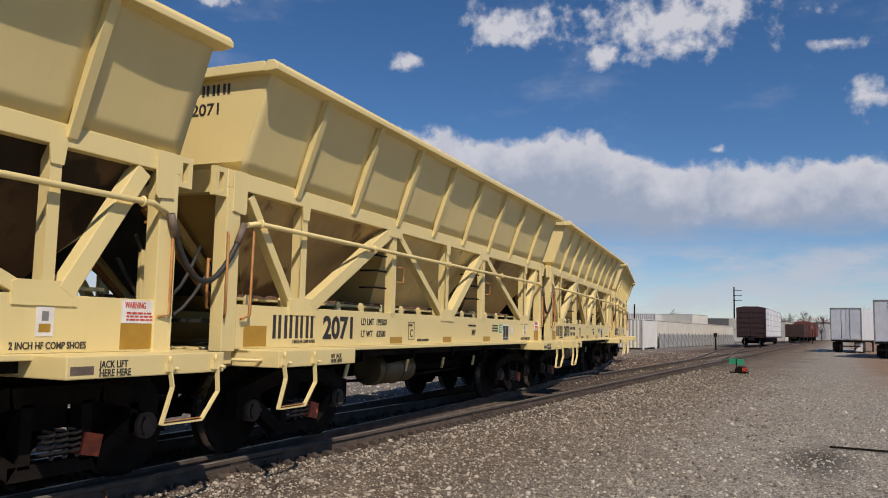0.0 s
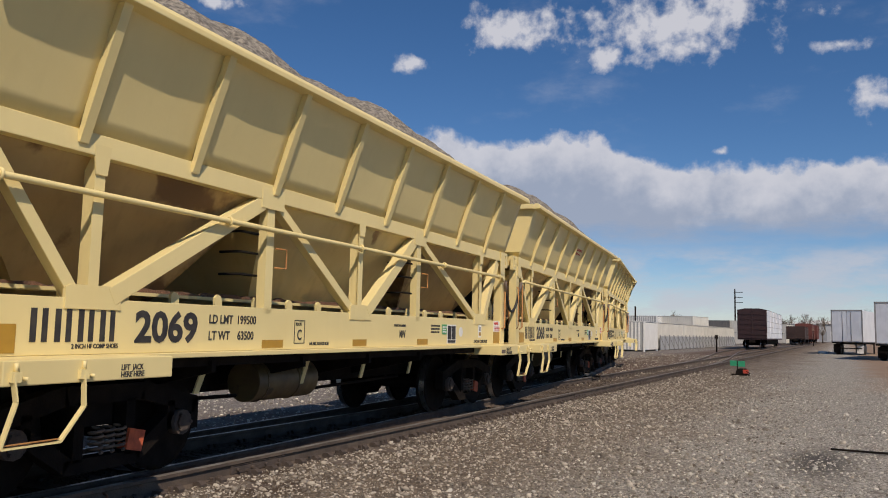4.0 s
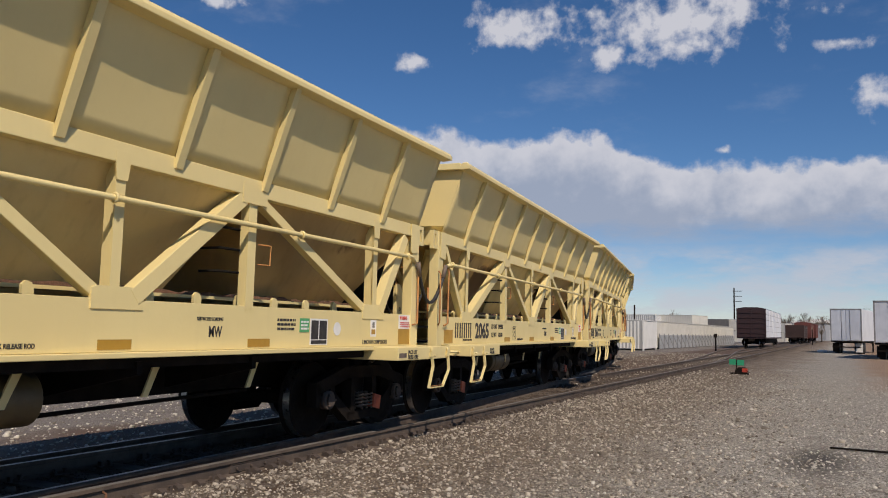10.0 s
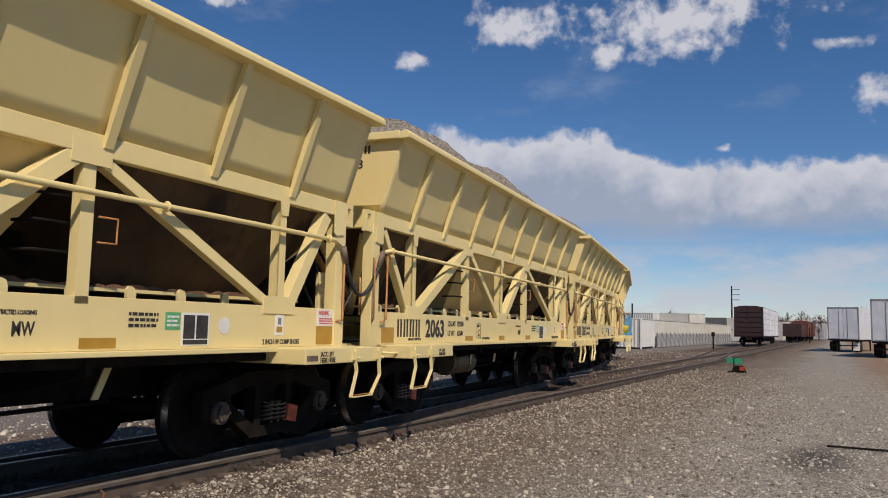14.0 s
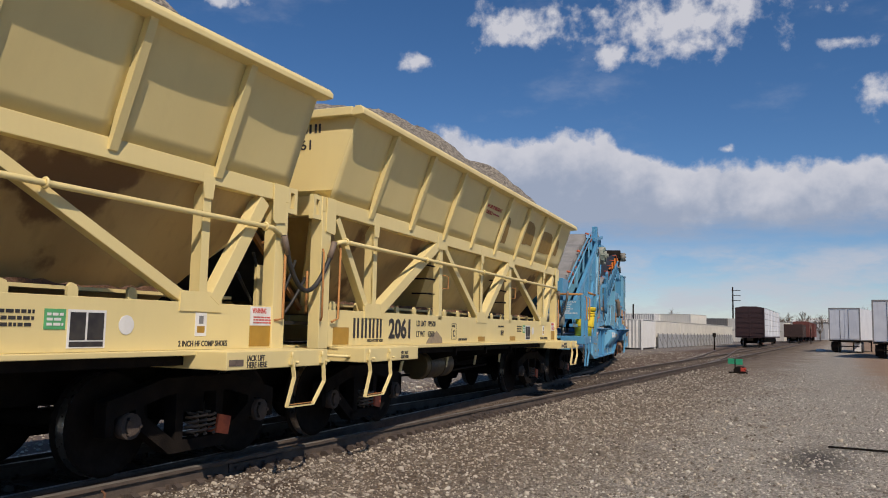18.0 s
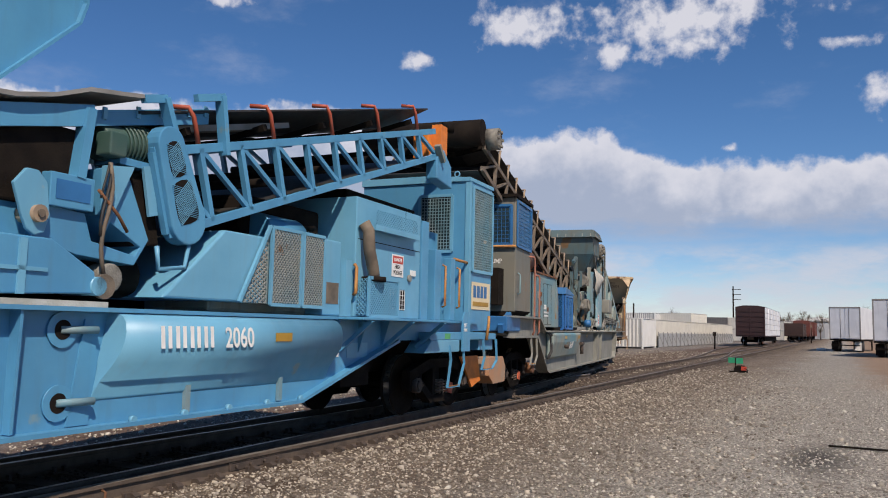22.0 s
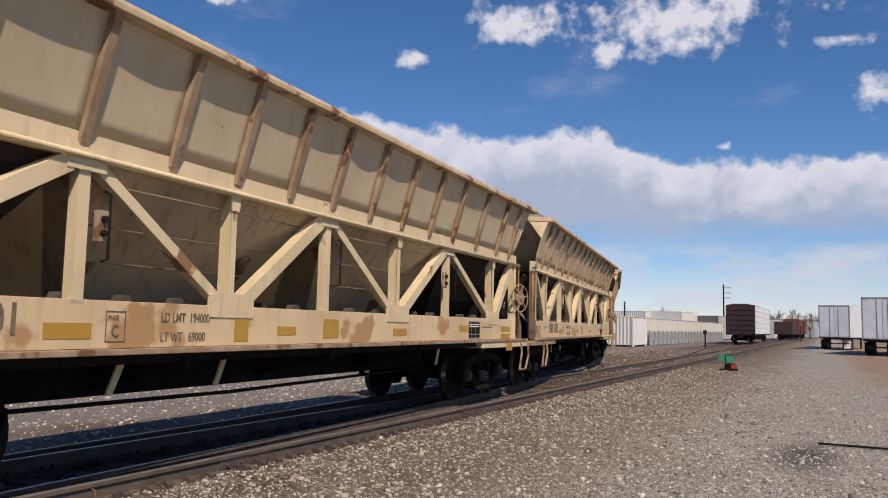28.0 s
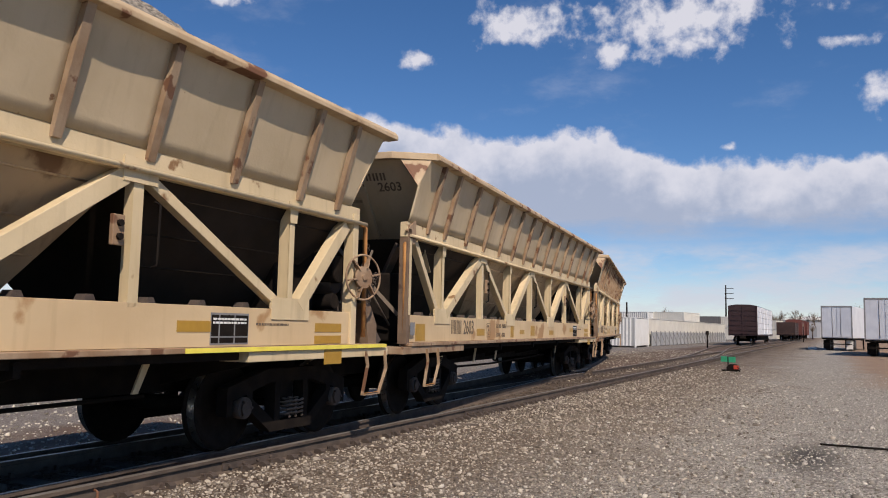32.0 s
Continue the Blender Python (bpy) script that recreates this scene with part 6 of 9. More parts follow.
    for s in (1, -1):
        part("main_chord", beam(bm_new(), (s * 1.38, lo0[0], lo0[1]), (s * 1.38, lo1[0], lo1[1]), 0.10, 0.17), BLUE, m, bevel=0.008)
        part("inner_chord", beam(bm_new(), (s * 1.20, 1.2, 1.50), (s * 1.20, 4.35, 2.55), 0.08, 0.12), BLUE, m, bevel=0.008)
        part("foot_beam", box(bm_new(), *sorted((s * 1.34, s * 1.44)), 1.2, 6.2, 1.455, 1.53), BLUE, m)
        for y, w in ((4.33, 0.16), (6.04, 0.18)):
            part("truss_post", box(bm_new(), *sorted((s * 1.33, s * 1.46)), y - w / 2, y + w / 2, 1.46, lo0[1] + slope * (y - lo0[0])), BLUE, m, bevel=0.006)
        for a, b in (((3.05, 1.52), (4.25, 1.55)), ((3.0, 2.45), (4.25, 1.55)), ((4.42, 1.55), (5.87, 2.85)), ((2.55, 2.30), (2.75, 1.55))):
            part("truss_brace", beam(bm_new(), (s * 1.40, *a), (s * 1.40, *b), 0.08, 0.17, up=(0, -(b[1] - a[1]), b[0] - a[0])), BLUE, m, bevel=0.006)
        # mesh infill in its frames
        for y0, y1 in ((1.55, 4.22), (4.44, 5.85)):
            za, zb = lo0[1] + slope * (y0 - lo0[0]) - 0.12, lo0[1] + slope * (y1 - lo0[0]) - 0.12
            base = 1.54
            bm = mesh_cut(bm_new(), [(y0, base), (y1, base), (y1, zb), (y0, za)], s * 1.37, 0.042)
            part("mesh_guard", bm, BLUE_LIGHT, m, "expanded metal guard")
            part("guard_sheet", slab(bm_new(), [(y0, base), (y1, base), (y1, zb), (y0, za)], "x", *sorted((s * 1.358, s * 1.362))), BLUE, m)
            part("guard_frame", beam(bm_new(), (s * 1.385, y0 + 0.04, base), (s * 1.385, y0 + 0.04, za), 0.05, 0.05, up=(0, 1, 0)), BLUE, m)
            part("guard_frame", beam(bm_new(), (s * 1.385, y1 - 0.04, base), (s * 1.385, y1 - 0.04, zb), 0.05, 0.05, up=(0, 1, 0)), BLUE, m)
    part("return_belt", beam(bm_new(), (0, 1.2, 2.12), (0, 6.9, 4.28), 2.1, 0.06), BLACK_RUBBER, m)
    part("cover_edge", beam(bm_new(), (1.22, 1.05, 2.42), (1.22, 6.6, 4.50), 0.03, 0.05), BLUE_LIGHT, m)
    for i in range(8):
        c = Vector((1.15, 1.9 + 0.66 * i, 2.46 + 0.66 * i * 0.378))
        bm = bm_new()
        beam(bm, c, c + Vector((-1.0, 0, -0.05)), 0.10, 0.05)
        if i % 3 == 1:
            rod(bm, [c + Vector((0.08, 0.10, -0.06)), c + Vector((0.10, 0.06, 0.14)), c + Vector((0.08, -0.04, 0.24)), c + Vector((-0.06, -0.14, 0.27))], 0.03, 6)
        part("idler_frame", bm, BRAKE, m, "red idler frame")
    part("hand_rail", rod(bm_new(), [(1.32, 1.1, 2.42), (1.32, 3.0, 3.14), (1.32, 6.95, 4.66)], 0.02), BLUE_LIGHT, m)
    for y in (2.9, 4.3, 5.6):
        z = 2.42 + (y - 1.1) * 0.382
        part("rail_post", beam(bm_new(), (1.30, y, z - 0.55), (1.30, y, z), 0.05, 0.05, up=(0, 1, 0)), BLUE_LIGHT, m)
    part("hand_rail", rod(bm_new(), [(-0.95, 1.3, 2.62), (-0.95, 6.8, 4.66)], 0.022), BLUE_LIGHT, m)
    for y in (3.2, 5.2):
        part("rail_post", beam(bm_new(), (-0.95, y, 2.40 + (y - 1.3) * 0.37), (-0.95, y, 2.62 + (y - 1.3) * 0.371), 0.04, 0.04, up=(0, 1, 0)), BLUE_LIGHT, m)
    bm = bm_new()
    for k in range(18):
        def crest(i):
            y = 1.45 + 0.285 * i
            return y, 2.48 + (y - 1.45) * 0.378 + 0.05 * math.sin(i * 1.15) + 0.025 * math.sin(i * 2.7)
        (ya, za), (yb, zb) = crest(k), crest(k + 1)
        slab(bm, [(ya, za), (yb, zb), (yb, zb + 0.04), (ya, za + 0.04)], "x", -0.9, 1.06)
        drop = 0.22 + 0.06 * math.sin(k * 0.9)
        slab(bm, [(ya, za - drop), (yb, zb - drop), (yb, zb + 0.02), (ya, za + 0.02)], "x", 1.062, 1.09)
    part("rubber_cover", bm, RUBBER, m, "sagging grey rubber belt cover")
    # head end with chute, gearbox and chain case
    for s in (1, -1):
        part("head_frame", slab(bm_new(), [(6.55, 3.95), (6.60, 4.30), (7.2, 4.50), (8.73, 4.60), (9.06, 4.36), (9.12, 3.84), (9.06, 3.66), (8.36, 2.98), (7.95, 2.96), (7.30, 2.95), (7.22, 3.85)], "x", *sorted((s * 1.22, s * 1.28))), BLUE, m)
        for a, b in (((9.06, 4.36), (9.12, 3.84)), ((9.12, 3.84), (9.06, 3.66)), ((9.06, 3.66), (8.36, 2.98)), ((8.36, 2.98), (7.40, 2.95))):
            part("edge_flange", beam(bm_new(), (s * 1.27, *a), (s * 1.27, *b), 0.12, 0.025), BLUE, m)
        part("head_rail", beam(bm_new(), (s * 1.34, 6.6, 4.30), (s * 1.34, 9.0, 4.62), 0.08, 0.10), BLUE, m, bevel=0.006)
        part("head_flange", beam(bm_new(), (s * 1.36, 8.1, 4.16), (s * 1.36, 9.06, 4.22), 0.12, 0.22), BLUE, m, bevel=0.006)
        part("head_leg", beam(bm_new(), (s * 1.36, 6.0, 3.75), (s * 1.36, 6.75, 3.1), 0.10, 0.12, up=(1, 0, 0)), BLUE, m)
        for k in range(4):
            y = 7.5 + 0.36 * k
            part("head_brace", beam(bm_new(), (s * 1.32, y, 4.40 + 0.05 * k), (s * 1.32, y + 0.22, 4.18 + 0.02 * k), 0.04, 0.06, up=(1, 0, 0)), BLUE, m)
    part("head_post", box(bm_new(), 1.24, 1.40, 6.95, 7.22, 3.9, 4.76), BLUE, m, bevel=0.006)
    part("head_pulley", tube(bm_new(), (-1.2, 8.2, 4.25), (1.2, 8.2, 4.25), 0.28, 18), BLACK, m)
    part("discharge_chute", slab(bm_new(), [(7.0, 3.95), (8.4, 3.98), (7.75, 3.0), (7.7, 1.9), (7.1, 1.9), (7.1, 3.0)], "x", -1.15, 1.15), BLUE_LIGHT, m, bevel=0.01)
    part("chute_lip", slab(bm_new(), [(7.22, 2.94), (7.76, 3.03), (7.90, 2.98), (7.78, 1.80), (7.19, 1.77)], "x", 1.22, 1.42), BLUE_GREY, m, "streaked grey-blue chute plate", bevel=0.02)
    part("rust_streak", slab(bm_new(), [(7.42, 2.96), (7.52, 2.98), (7.56, 2.4), (7.66, 1.86), (7.30, 1.82), (7.38, 2.4)], "x", 1.421, 1.424), TAN_STEEL, m)
    part("chute_foot", slab(bm_new(), [(6.77, 1.46), (7.72, 1.46), (7.72, 1.80), (7.19, 1.80), (7.15, 2.05), (6.80, 2.0)], "x", 1.18, 1.38), BLUE_LIGHT, m, bevel=0.01)
    bm = tube(bm_new(), (1.25, 7.76, 3.87), (1.56, 7.76, 3.87), 0.29, 22)
    for i in range(10):
        a = 2 * math.pi * i / 10
        tube(bm, (1.40, 7.76 + 0.26 * math.cos(a), 3.87 + 0.26 * math.sin(a)), (1.60, 7.76 + 0.26 * math.cos(a), 3.87 + 0.26 * math.sin(a)), 0.045, 6)
    tube(bm, (1.56, 7.76, 3.87), (1.64, 7.76, 3.87), 0.16, 14)
    tube(bm, (1.62, 7.76, 3.87), (1.70, 7.76, 3.87), 0.07, 10)
    box(bm, 1.28, 1.52, 7.86, 8.06, 3.74, 4.05)
    part("gearbox", bm, GEAR_GREEN, m, "dusty grey-green gearbox", bevel=0.01)
    part("drive_coupling", tube(bm_new(), (1.36, 7.32, 4.12), (1.40, 7.36, 3.76), 0.08, 14), DUSTY_STEEL, m)
    part("chain_case", beam(bm_new(), (1.36, 6.72, 2.42), (1.36, 7.27, 4.06), 0.16, 0.36, up=(0, -1.6, 0.6)), BLUE_LIGHT, m, bevel=0.03)
    tray = part("cable_tray", beam(bm_new(), (1.45, 6.90, 2.50), (1.45, 7.32, 3.86), 0.02, 0.12, up=(0, -1.4, 0.45)), DUSTY_STEEL, m)
    for i in range(16):
        y, z = 6.92 + 0.0255 * i, 2.56 + 0.082 * i
        part("slot", beam(bm_new(), (1.462, y - 0.035, z + 0.012), (1.462, y + 0.035, z - 0.012), 0.006, 0.030, up=(1, 0, 0)), BLACK, tray)
    drum = part("drive_guard", tube(bm_new(), (1.02, 6.98, 2.28), (1.48, 6.98, 2.28), 0.26, 26), BLUE, m, bevel=0.015)
    bm = bm_new()
    for i in range(11):
        z = -0.2 + 0.04 * i
        w = math.sqrt(max(0.0, 0.21 ** 2 - z * z))
        beam(bm, (1.487, 6.98 - w, 2.28 + z), (1.487, 6.98 + w, 2.28 + z), 0.012, 0.012, up=(1, 0, 0))
        beam(bm, (1.487, 6.98 + z, 2.28 - w), (1.487, 6.98 + z, 2.28 + w), 0.012, 0.012, up=(1, 0, 0))
    part("guard_mesh", bm, DUSTY_STEEL, drum)
    part("valve_block", box(bm_new(), 1.36, 1.52, 6.10, 6.34, 1.62, 1.78), DUSTY_STEEL, m, bevel=0.015)
    part("valve_handle", rod(bm_new(), [(1.50, 6.34, 1.72), (1.52, 6.42, 1.80), (1.52, 6.55, 1.80)], 0.016, 6), RED, m)
    bm = tube(bm_new(), (1.1, 6.40, 2.25), (1.1, 6.70, 2.25), 0.20, 16)
    for i in range(5):
        part("cooling_fin", ring(bm_new(), (1.1, 6.43 + 0.05 * i, 2.25), (0, 1, 0), 0.205, 0.014, 16, 4), DUSTY_STEEL, m)
    part("motor", bm, DUSTY_STEEL, m)
    for y, z, r in ((8.55, 4.70, 0.10), (8.35, 4.74, 0.07), (8.95, 4.66, 0.07)):
        part("work_lamp", tube(bm_new(), (1.1, y, z), (1.22, y + 0.10, z), r, 12, r * 0.8), GREYED, m)
    pts = [(1.40 + 0.05 * math.sin(i), 6.95 + 0.02 * i, 4.1 - 0.12 * i) for i in range(9)]
    part("cable", rod(bm_new(), pts, 0.02, 6), BLACK_RUBBER, m)
    # gear on deck between the conveyors
    part("pump_unit", slab(bm_new(), [(7.85, 1.50), (9.31, 1.56), (9.31, 1.73), (8.90, 1.95), (7.85, 1.95)], "x", 0.5, 1.38), BLUE, m, bevel=0.012)
    part("unit_rib", box(bm_new(), 1.38, 1.40, 8.62, 8.68, 1.53, 1.93), BLUE_LIGHT, m)
    part("unit_rib", box(bm_new(), 1.38, 1.40, 7.9, 8.86, 1.70, 1.73), BLUE_LIGHT, m)
    part("unit_skid", box(bm_new(), 0.4, 1.39, 7.85, 9.45, 1.455, 1.50), CANVAS, m)
    for k in range(3):
        x = 1.36 - 0.16 * k
        ear = [(8.50, 1.95), (8.50, 2.36), (8.60, 2.44), (8.72, 2.44), (8.80, 2.36), (8.90, 2.05), (8.90, 1.95)] if k else [(8.56, 2.32), (8.66, 2.44), (8.76, 2.44), (8.84, 2.36), (8.88, 2.12), (8.84, 1.99), (8.76, 1.96), (8.69, 2.0), (8.64, 2.1)]
        part("lug_plate", slab(bm_new(), ear, "x", x - 0.035, x), BLUE if k else BLUE_LIGHT, m, bevel=0.008)
    part("pivot_pin", tube(bm_new(), (0.9, 8.77, 2.12), (1.40, 8.77, 2.12), 0.065, 16), TAN_STEEL, m)
    part("pivot_pin", tube(bm_new(), (1.40, 8.77, 2.12), (1.415, 8.77, 2.12), 0.03, 10), BROWN_STEEL, m)
    bx = part("channel_box", box(bm_new(), 0.9, 1.34, 8.88, 9.29, 2.20, 2.46), BLUE, m, bevel=0.008)
    part("channel_recess", box(bm_new(), 1.341, 1.345, 8.93, 9.25, 2.26, 2.41), DEEP_BLUE, bx)
    part("pan", slab(bm_new(), [(8.80, 1.95), (8.86, 2.21), (9.26, 2.19), (9.34, 1.98), (9.80, 1.90), (9.86, 1.98), (9.42, 2.20), (9.40, 2.58), (9.66, 2.62), (9.95, 2.05), (9.80, 1.82), (9.20, 1.86)], "x", 0.7, 1.28), BLUE, m, bevel=0.006)
    part("side_plate", slab(bm_new(), [(9.40, 2.60), (9.70, 2.64), (9.42, 2.04)], "x", 1.28, 1.33), BLUE_LIGHT, m)
    # a plain black box behind the hood posts
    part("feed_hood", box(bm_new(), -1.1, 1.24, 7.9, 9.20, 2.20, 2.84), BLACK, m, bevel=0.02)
    part("hood_post", beam(bm_new(), (1.29, 9.15, 2.45), (1.29, 9.22, 3.02), 0.08, 0.12, up=(1, 0, 0)), BLUE, m)
    part("hood_post", beam(bm_new(), (1.29, 8.30, 1.95), (1.29, 8.36, 2.80), 0.08, 0.08, up=(1, 0, 0)), BLUE, m)
    part("hood_lintel", beam(bm_new(), (1.28, 7.9, 2.66), (1.28, 9.28, 2.98), 0.06, 0.17), BLUE, m)
    bm = bm_new()
    for k in range(6):
        y0, y1 = 7.9 + 0.315 * k, 7.9 + 0.315 * (k + 1)
        z0, z1 = 2.78 + 0.082 * k + 0.03 * math.sin(k * 1.9), 2.78 + 0.082 * (k + 1) + 0.03 * math.sin((k + 1) * 1.9)
        slab(bm, [(y0, z0), (y1, z1), (y1, z1 + 0.035), (y0, z0 + 0.035)], "x", -1.25, 1.38)
    part("rubber_cover", bm, RUBBER, m, "sagging grey rubber cover")
    for s in (1, -1):
        part("skirt_board", slab(bm_new(), [(9.27, 3.03), (10.68, 3.40), (10.68, 3.25), (9.27, 2.90)], "x", *sorted((s * 1.20, s * 1.24))), BLUE, m)
        for y in (9.42, 9.78, 10.05, 10.4, 10.62):
            z = 2.95 + (y - 9.27) * 0.265
            part("board_clip", box(bm_new(), *sorted((s * 1.24, s * 1.26)), y - 0.02, y + 0.02, z, z + 0.10), BLUE_LIGHT, m)
        part("gantry_post", beam(bm_new(), (s * 1.36, 10.16, 2.86), (s * 1.36, 9.96, 3.30), 0.06, 0.10, up=(1, 0, 0)), BLUE, m)
        part("gantry_post", beam(bm_new(), (s * 1.36, 10.80, 2.96), (s * 1.36, 10.70, 3.52), 0.06, 0.10, up=(1, 0, 0)), BLUE, m)
        part("gantry_rail", beam(bm_new(), (s * 1.36, 10.36, 3.41), (s * 1.36, 10.74, 3.52), 0.06, 0.07), BLUE, m)
        part("gantry_rail", beam(bm_new(), (s * 1.36, 9.72, 3.23), (s * 1.36, 9.98, 3.30), 0.06, 0.07), BLUE, m)
    # green drive motor and its mesh belt guard
    mo = part("drive_motor", tube(bm_new(), (1.12, 9.46, 2.82), (1.12, 10.0, 2.89), 0.155, 20), MOTOR_GREEN, m, "dark green finned drive motor", bevel=0.02)
    for i in range(7):
        part("cooling_fin", ring(bm_new(), (1.12, 9.69 + 0.045 * i, 2.85 + 0.006 * i), (0, 1, 0.13), 0.165, 0.012, 18, 4), MOTOR_GREEN, mo)
    part("terminal_box", box(bm_new(), 1.18, 1.36, 9.40, 9.58, 2.69, 2.89), MOTOR_GREEN, mo, bevel=0.015)
    part("motor_foot", box(bm_new(), 1.0, 1.30, 9.56, 9.98, 2.65, 2.71), BLUE, m)
    top, low = (10.03, 2.895), (10.29, 2.265)
    tilt = math.atan2(low[1] - top[1], low[0] - top[0])
    edge = [(top[0] + 0.165 * math.cos(tilt + math.pi / 2 + math.pi * i / 10), top[1] + 0.165 * math.sin(tilt + math.pi / 2 + math.pi * i / 10)) for i in range(11)]
    edge += [(low[0] + 0.225 * math.cos(tilt - math.pi / 2 + math.pi * i / 10), low[1] + 0.225 * math.sin(tilt - math.pi / 2 + math.pi * i / 10)) for i in range(11)]
    guard = part("belt_guard", slab(bm_new(), edge, "x", 1.26, 1.42), BLUE, m, "rounded blue belt guard with two mesh windows", bevel=0.012)
    for cy, cz, half, w in ((10.085, 2.78, 0.16, 0.095), (10.232, 2.42, 0.20, 0.135)):
        ay, az = math.cos(tilt), math.sin(tilt)
        outline = []
        for i in range(16):
            a = 2 * math.pi * i / 16
            u = half * math.copysign(abs(math.cos(a)) ** 0.6, math.cos(a))
            v = w * math.copysign(abs(math.sin(a)) ** 0.6, math.sin(a)) * (1 + 0.12 * u / half)
            outline.append((cy + u * ay - v * az, cz + u * az + v * ay))
        win = part("guard_window", slab(bm_new(), outline, "x", 1.4205, 1.4235), BLACK, guard)
        bm = bm_new()
        count = int(half / 0.018)
        for i in range(-count, count + 1):
            u = i * 0.018
            r = w * 0.97 * (1 - min(1.0, abs(u) / half) ** 3.3) ** 0.3
            for lean in (0.5, -0.5):
                p = (1.426, cy + (u - lean * r) * ay + r * az, cz + (u - lean * r) * az - r * ay)
                q = (1.426, cy + (u + lean * r) * ay - r * az, cz + (u + lean * r) * az + r * ay)
                if abs(u) + 0.5 * r < half:
                    beam(bm, p, q, 0.004, 0.005, up=(1, 0, 0))
        part("guard_mesh", bm, BLUE_LIGHT, guard)
    part("guard_flange", beam(bm_new(), (1.30, 9.86, 2.68), (1.30, 9.96, 2.26), 0.10, 0.03, up=(1, 0, 0)), BLUE_LIGHT, m)
    part("pulley_housing", slab(bm_new(), [(9.70, 2.60), (9.98, 2.65), (10.12, 2.02), (9.78, 1.98)], "x", 0.6, 1.24), BLACK, m, bevel=0.02)
    for k in range(3):
        pts = [(1.37, 9.40 - 0.02 * k + 0.04 * math.sin(i * 0.7 + k), 2.62 - 0.10 * i) for i in range(10 - 3 * k)]
        part("hydraulic_hose", rod(bm_new(), pts, 0.018 - 0.004 * k, 6), BROWN_STEEL if k == 0 else BLACK_RUBBER, m)
    part("grab_rod", rod(bm_new(), [(1.37, 9.30, 2.38), (1.37, 9.52, 2.20), (1.37, 9.62, 2.08)], 0.014, 6), RUST, m)
    part("suction_pipe", tube(bm_new(), (1.0, 9.34, 1.62), (1.40, 9.34, 1.62), 0.075, 16), BLUE_LIGHT, m)
    part("pipe_flange", tube(bm_new(), (1.36, 9.40, 1.62), (1.40, 9.40, 1.62), 0.10, 16), BROWN_STEEL, m)
    part("grimy_pump", tube(bm_new(), (0.9, 9.45, 1.70), (0.9, 10.05, 1.76), 0.20, 16), BLACK, m)
    part("grimy_pump", tube(bm_new(), (1.1, 9.55, 1.70), (1.3, 9.55, 1.70), 0.12, 14), DUSTY_STEEL, m, bevel=0.015)
    part("foot_bar", rod(bm_new(), [(1.38, 9.95, 2.0), (1.38, 9.98, 1.80), (1.38, 10.30, 1.84), (1.38, 10.34, 2.04)], 0.022, 6), BLUE_LIGHT, m)
    # second conveyor
    belt_conveyor(m, 10.1, 2.12, 15.8, 3.99, 1.34, 0.72, BLUE, BLACK_RUBBER, ORANGE_RED, 10, 0.38, 0.26, 1.15)
    part("belt_load_cover", beam(bm_new(), (0, 10.2, 3.10), (0, 12.2, 3.62), 2.2, 0.06), RUBBER, m)
    part("orange_post", box(bm_new(), 1.15, 1.32, 16.0, 16.25, 3.9, 4.55), ORANGE, m, bevel=0.01)
    part("orange_post", box(bm_new(), 0.9, 1.16, 15.85, 16.0, 4.0, 4.45), ORANGE, m, bevel=0.01)
    part("work_lamp", tube(bm_new(), (1.2, 16.3, 4.58), (1.34, 16.42, 4.58), 0.09, 12), BLACK, m)
    part("swivel_bracket", slab(bm_new(), [(15.7, 3.62), (16.3, 3.55), (16.25, 3.9), (15.95, 4.12), (15.7, 3.95)], "x", 1.20, 1.40), BLUE, m, bevel=0.02)
    part("clamp", beam(bm_new(), (1.42, 15.65, 4.12), (1.42, 15.85, 3.9), 0.06, 0.10, up=(1, 0, 0)), GREYED, m)
    # side tank skid
    prof = [(1.38, 1.42), (1.48, 1.42), (1.555, 1.39), (1.605, 1.34), (1.63, 1.27), (1.635, 1.19), (1.615, 1.10), (1.56, 1.01), (1.46, 0.88), (1.41, 0.76), (1.38, 0.72)]
    bm = slab(bm_new(), prof, "y", 9.46, 12.68)
    for f in bm.faces:
        f.smooth = len(f.verts) == 4
    for v in bm.verts:
        if v.co.y < 10:
            v.co.y -= (1.42 - v.co.z) * 0.22
    part("side_tank", bm, BLUE_LIGHT, m, "rounded pale blue side tank")
    bm = mark_blocks(bm_new(), 1.641, 9.80, 1.135, 0.185, 0.135, 0.04)
    for v in bm.verts:
        v.co.x -= max(0.0, v.co.z - 1.20) * 0.16
    part("owner_mark", bm, WHITE, m)
    letter_side("2060", 0.185, WHITE, m, 10.60, 1.135, 1.650, bold=0.02, squeeze=0.8, name="car_number", lean=-6)
    decal(m, "reflector_patch", 11.38, 11.66, 1.18, 1.265, OCHRE, 1.6365)
    for z in (0.74, 1.28):
        fl = part("pipe_flange", tube(bm_new(), (1.392, 9.02, z), (1.41, 9.02, z), 0.135, 24), BLUE, m)
        part("pipe_opening", tube(bm_new(), (1.41, 9.02, z), (1.413, 9.02, z), 0.075, 18), BLACK, fl)
        part("pipe_stub", tube(bm_new(), (1.40, 9.0, z), (1.46, 9.30, z), 0.03, 10), BLUE_GREY, m)
    part("tank_bracket", slab(bm_new(), [(9.10, 0.56), (9.30, 0.56), (9.36, 1.02), (9.30, 1.36), (9.22, 1.36)], "x", 1.392, 1.41), BLUE, m)
    for y in (10.35, 11.75):
        part("tank_strap", box(bm_new(), 1.392, 1.43, y, y + 0.06, 0.56, 0.80), BLUE_GREY, m)
    bm = bm_new()
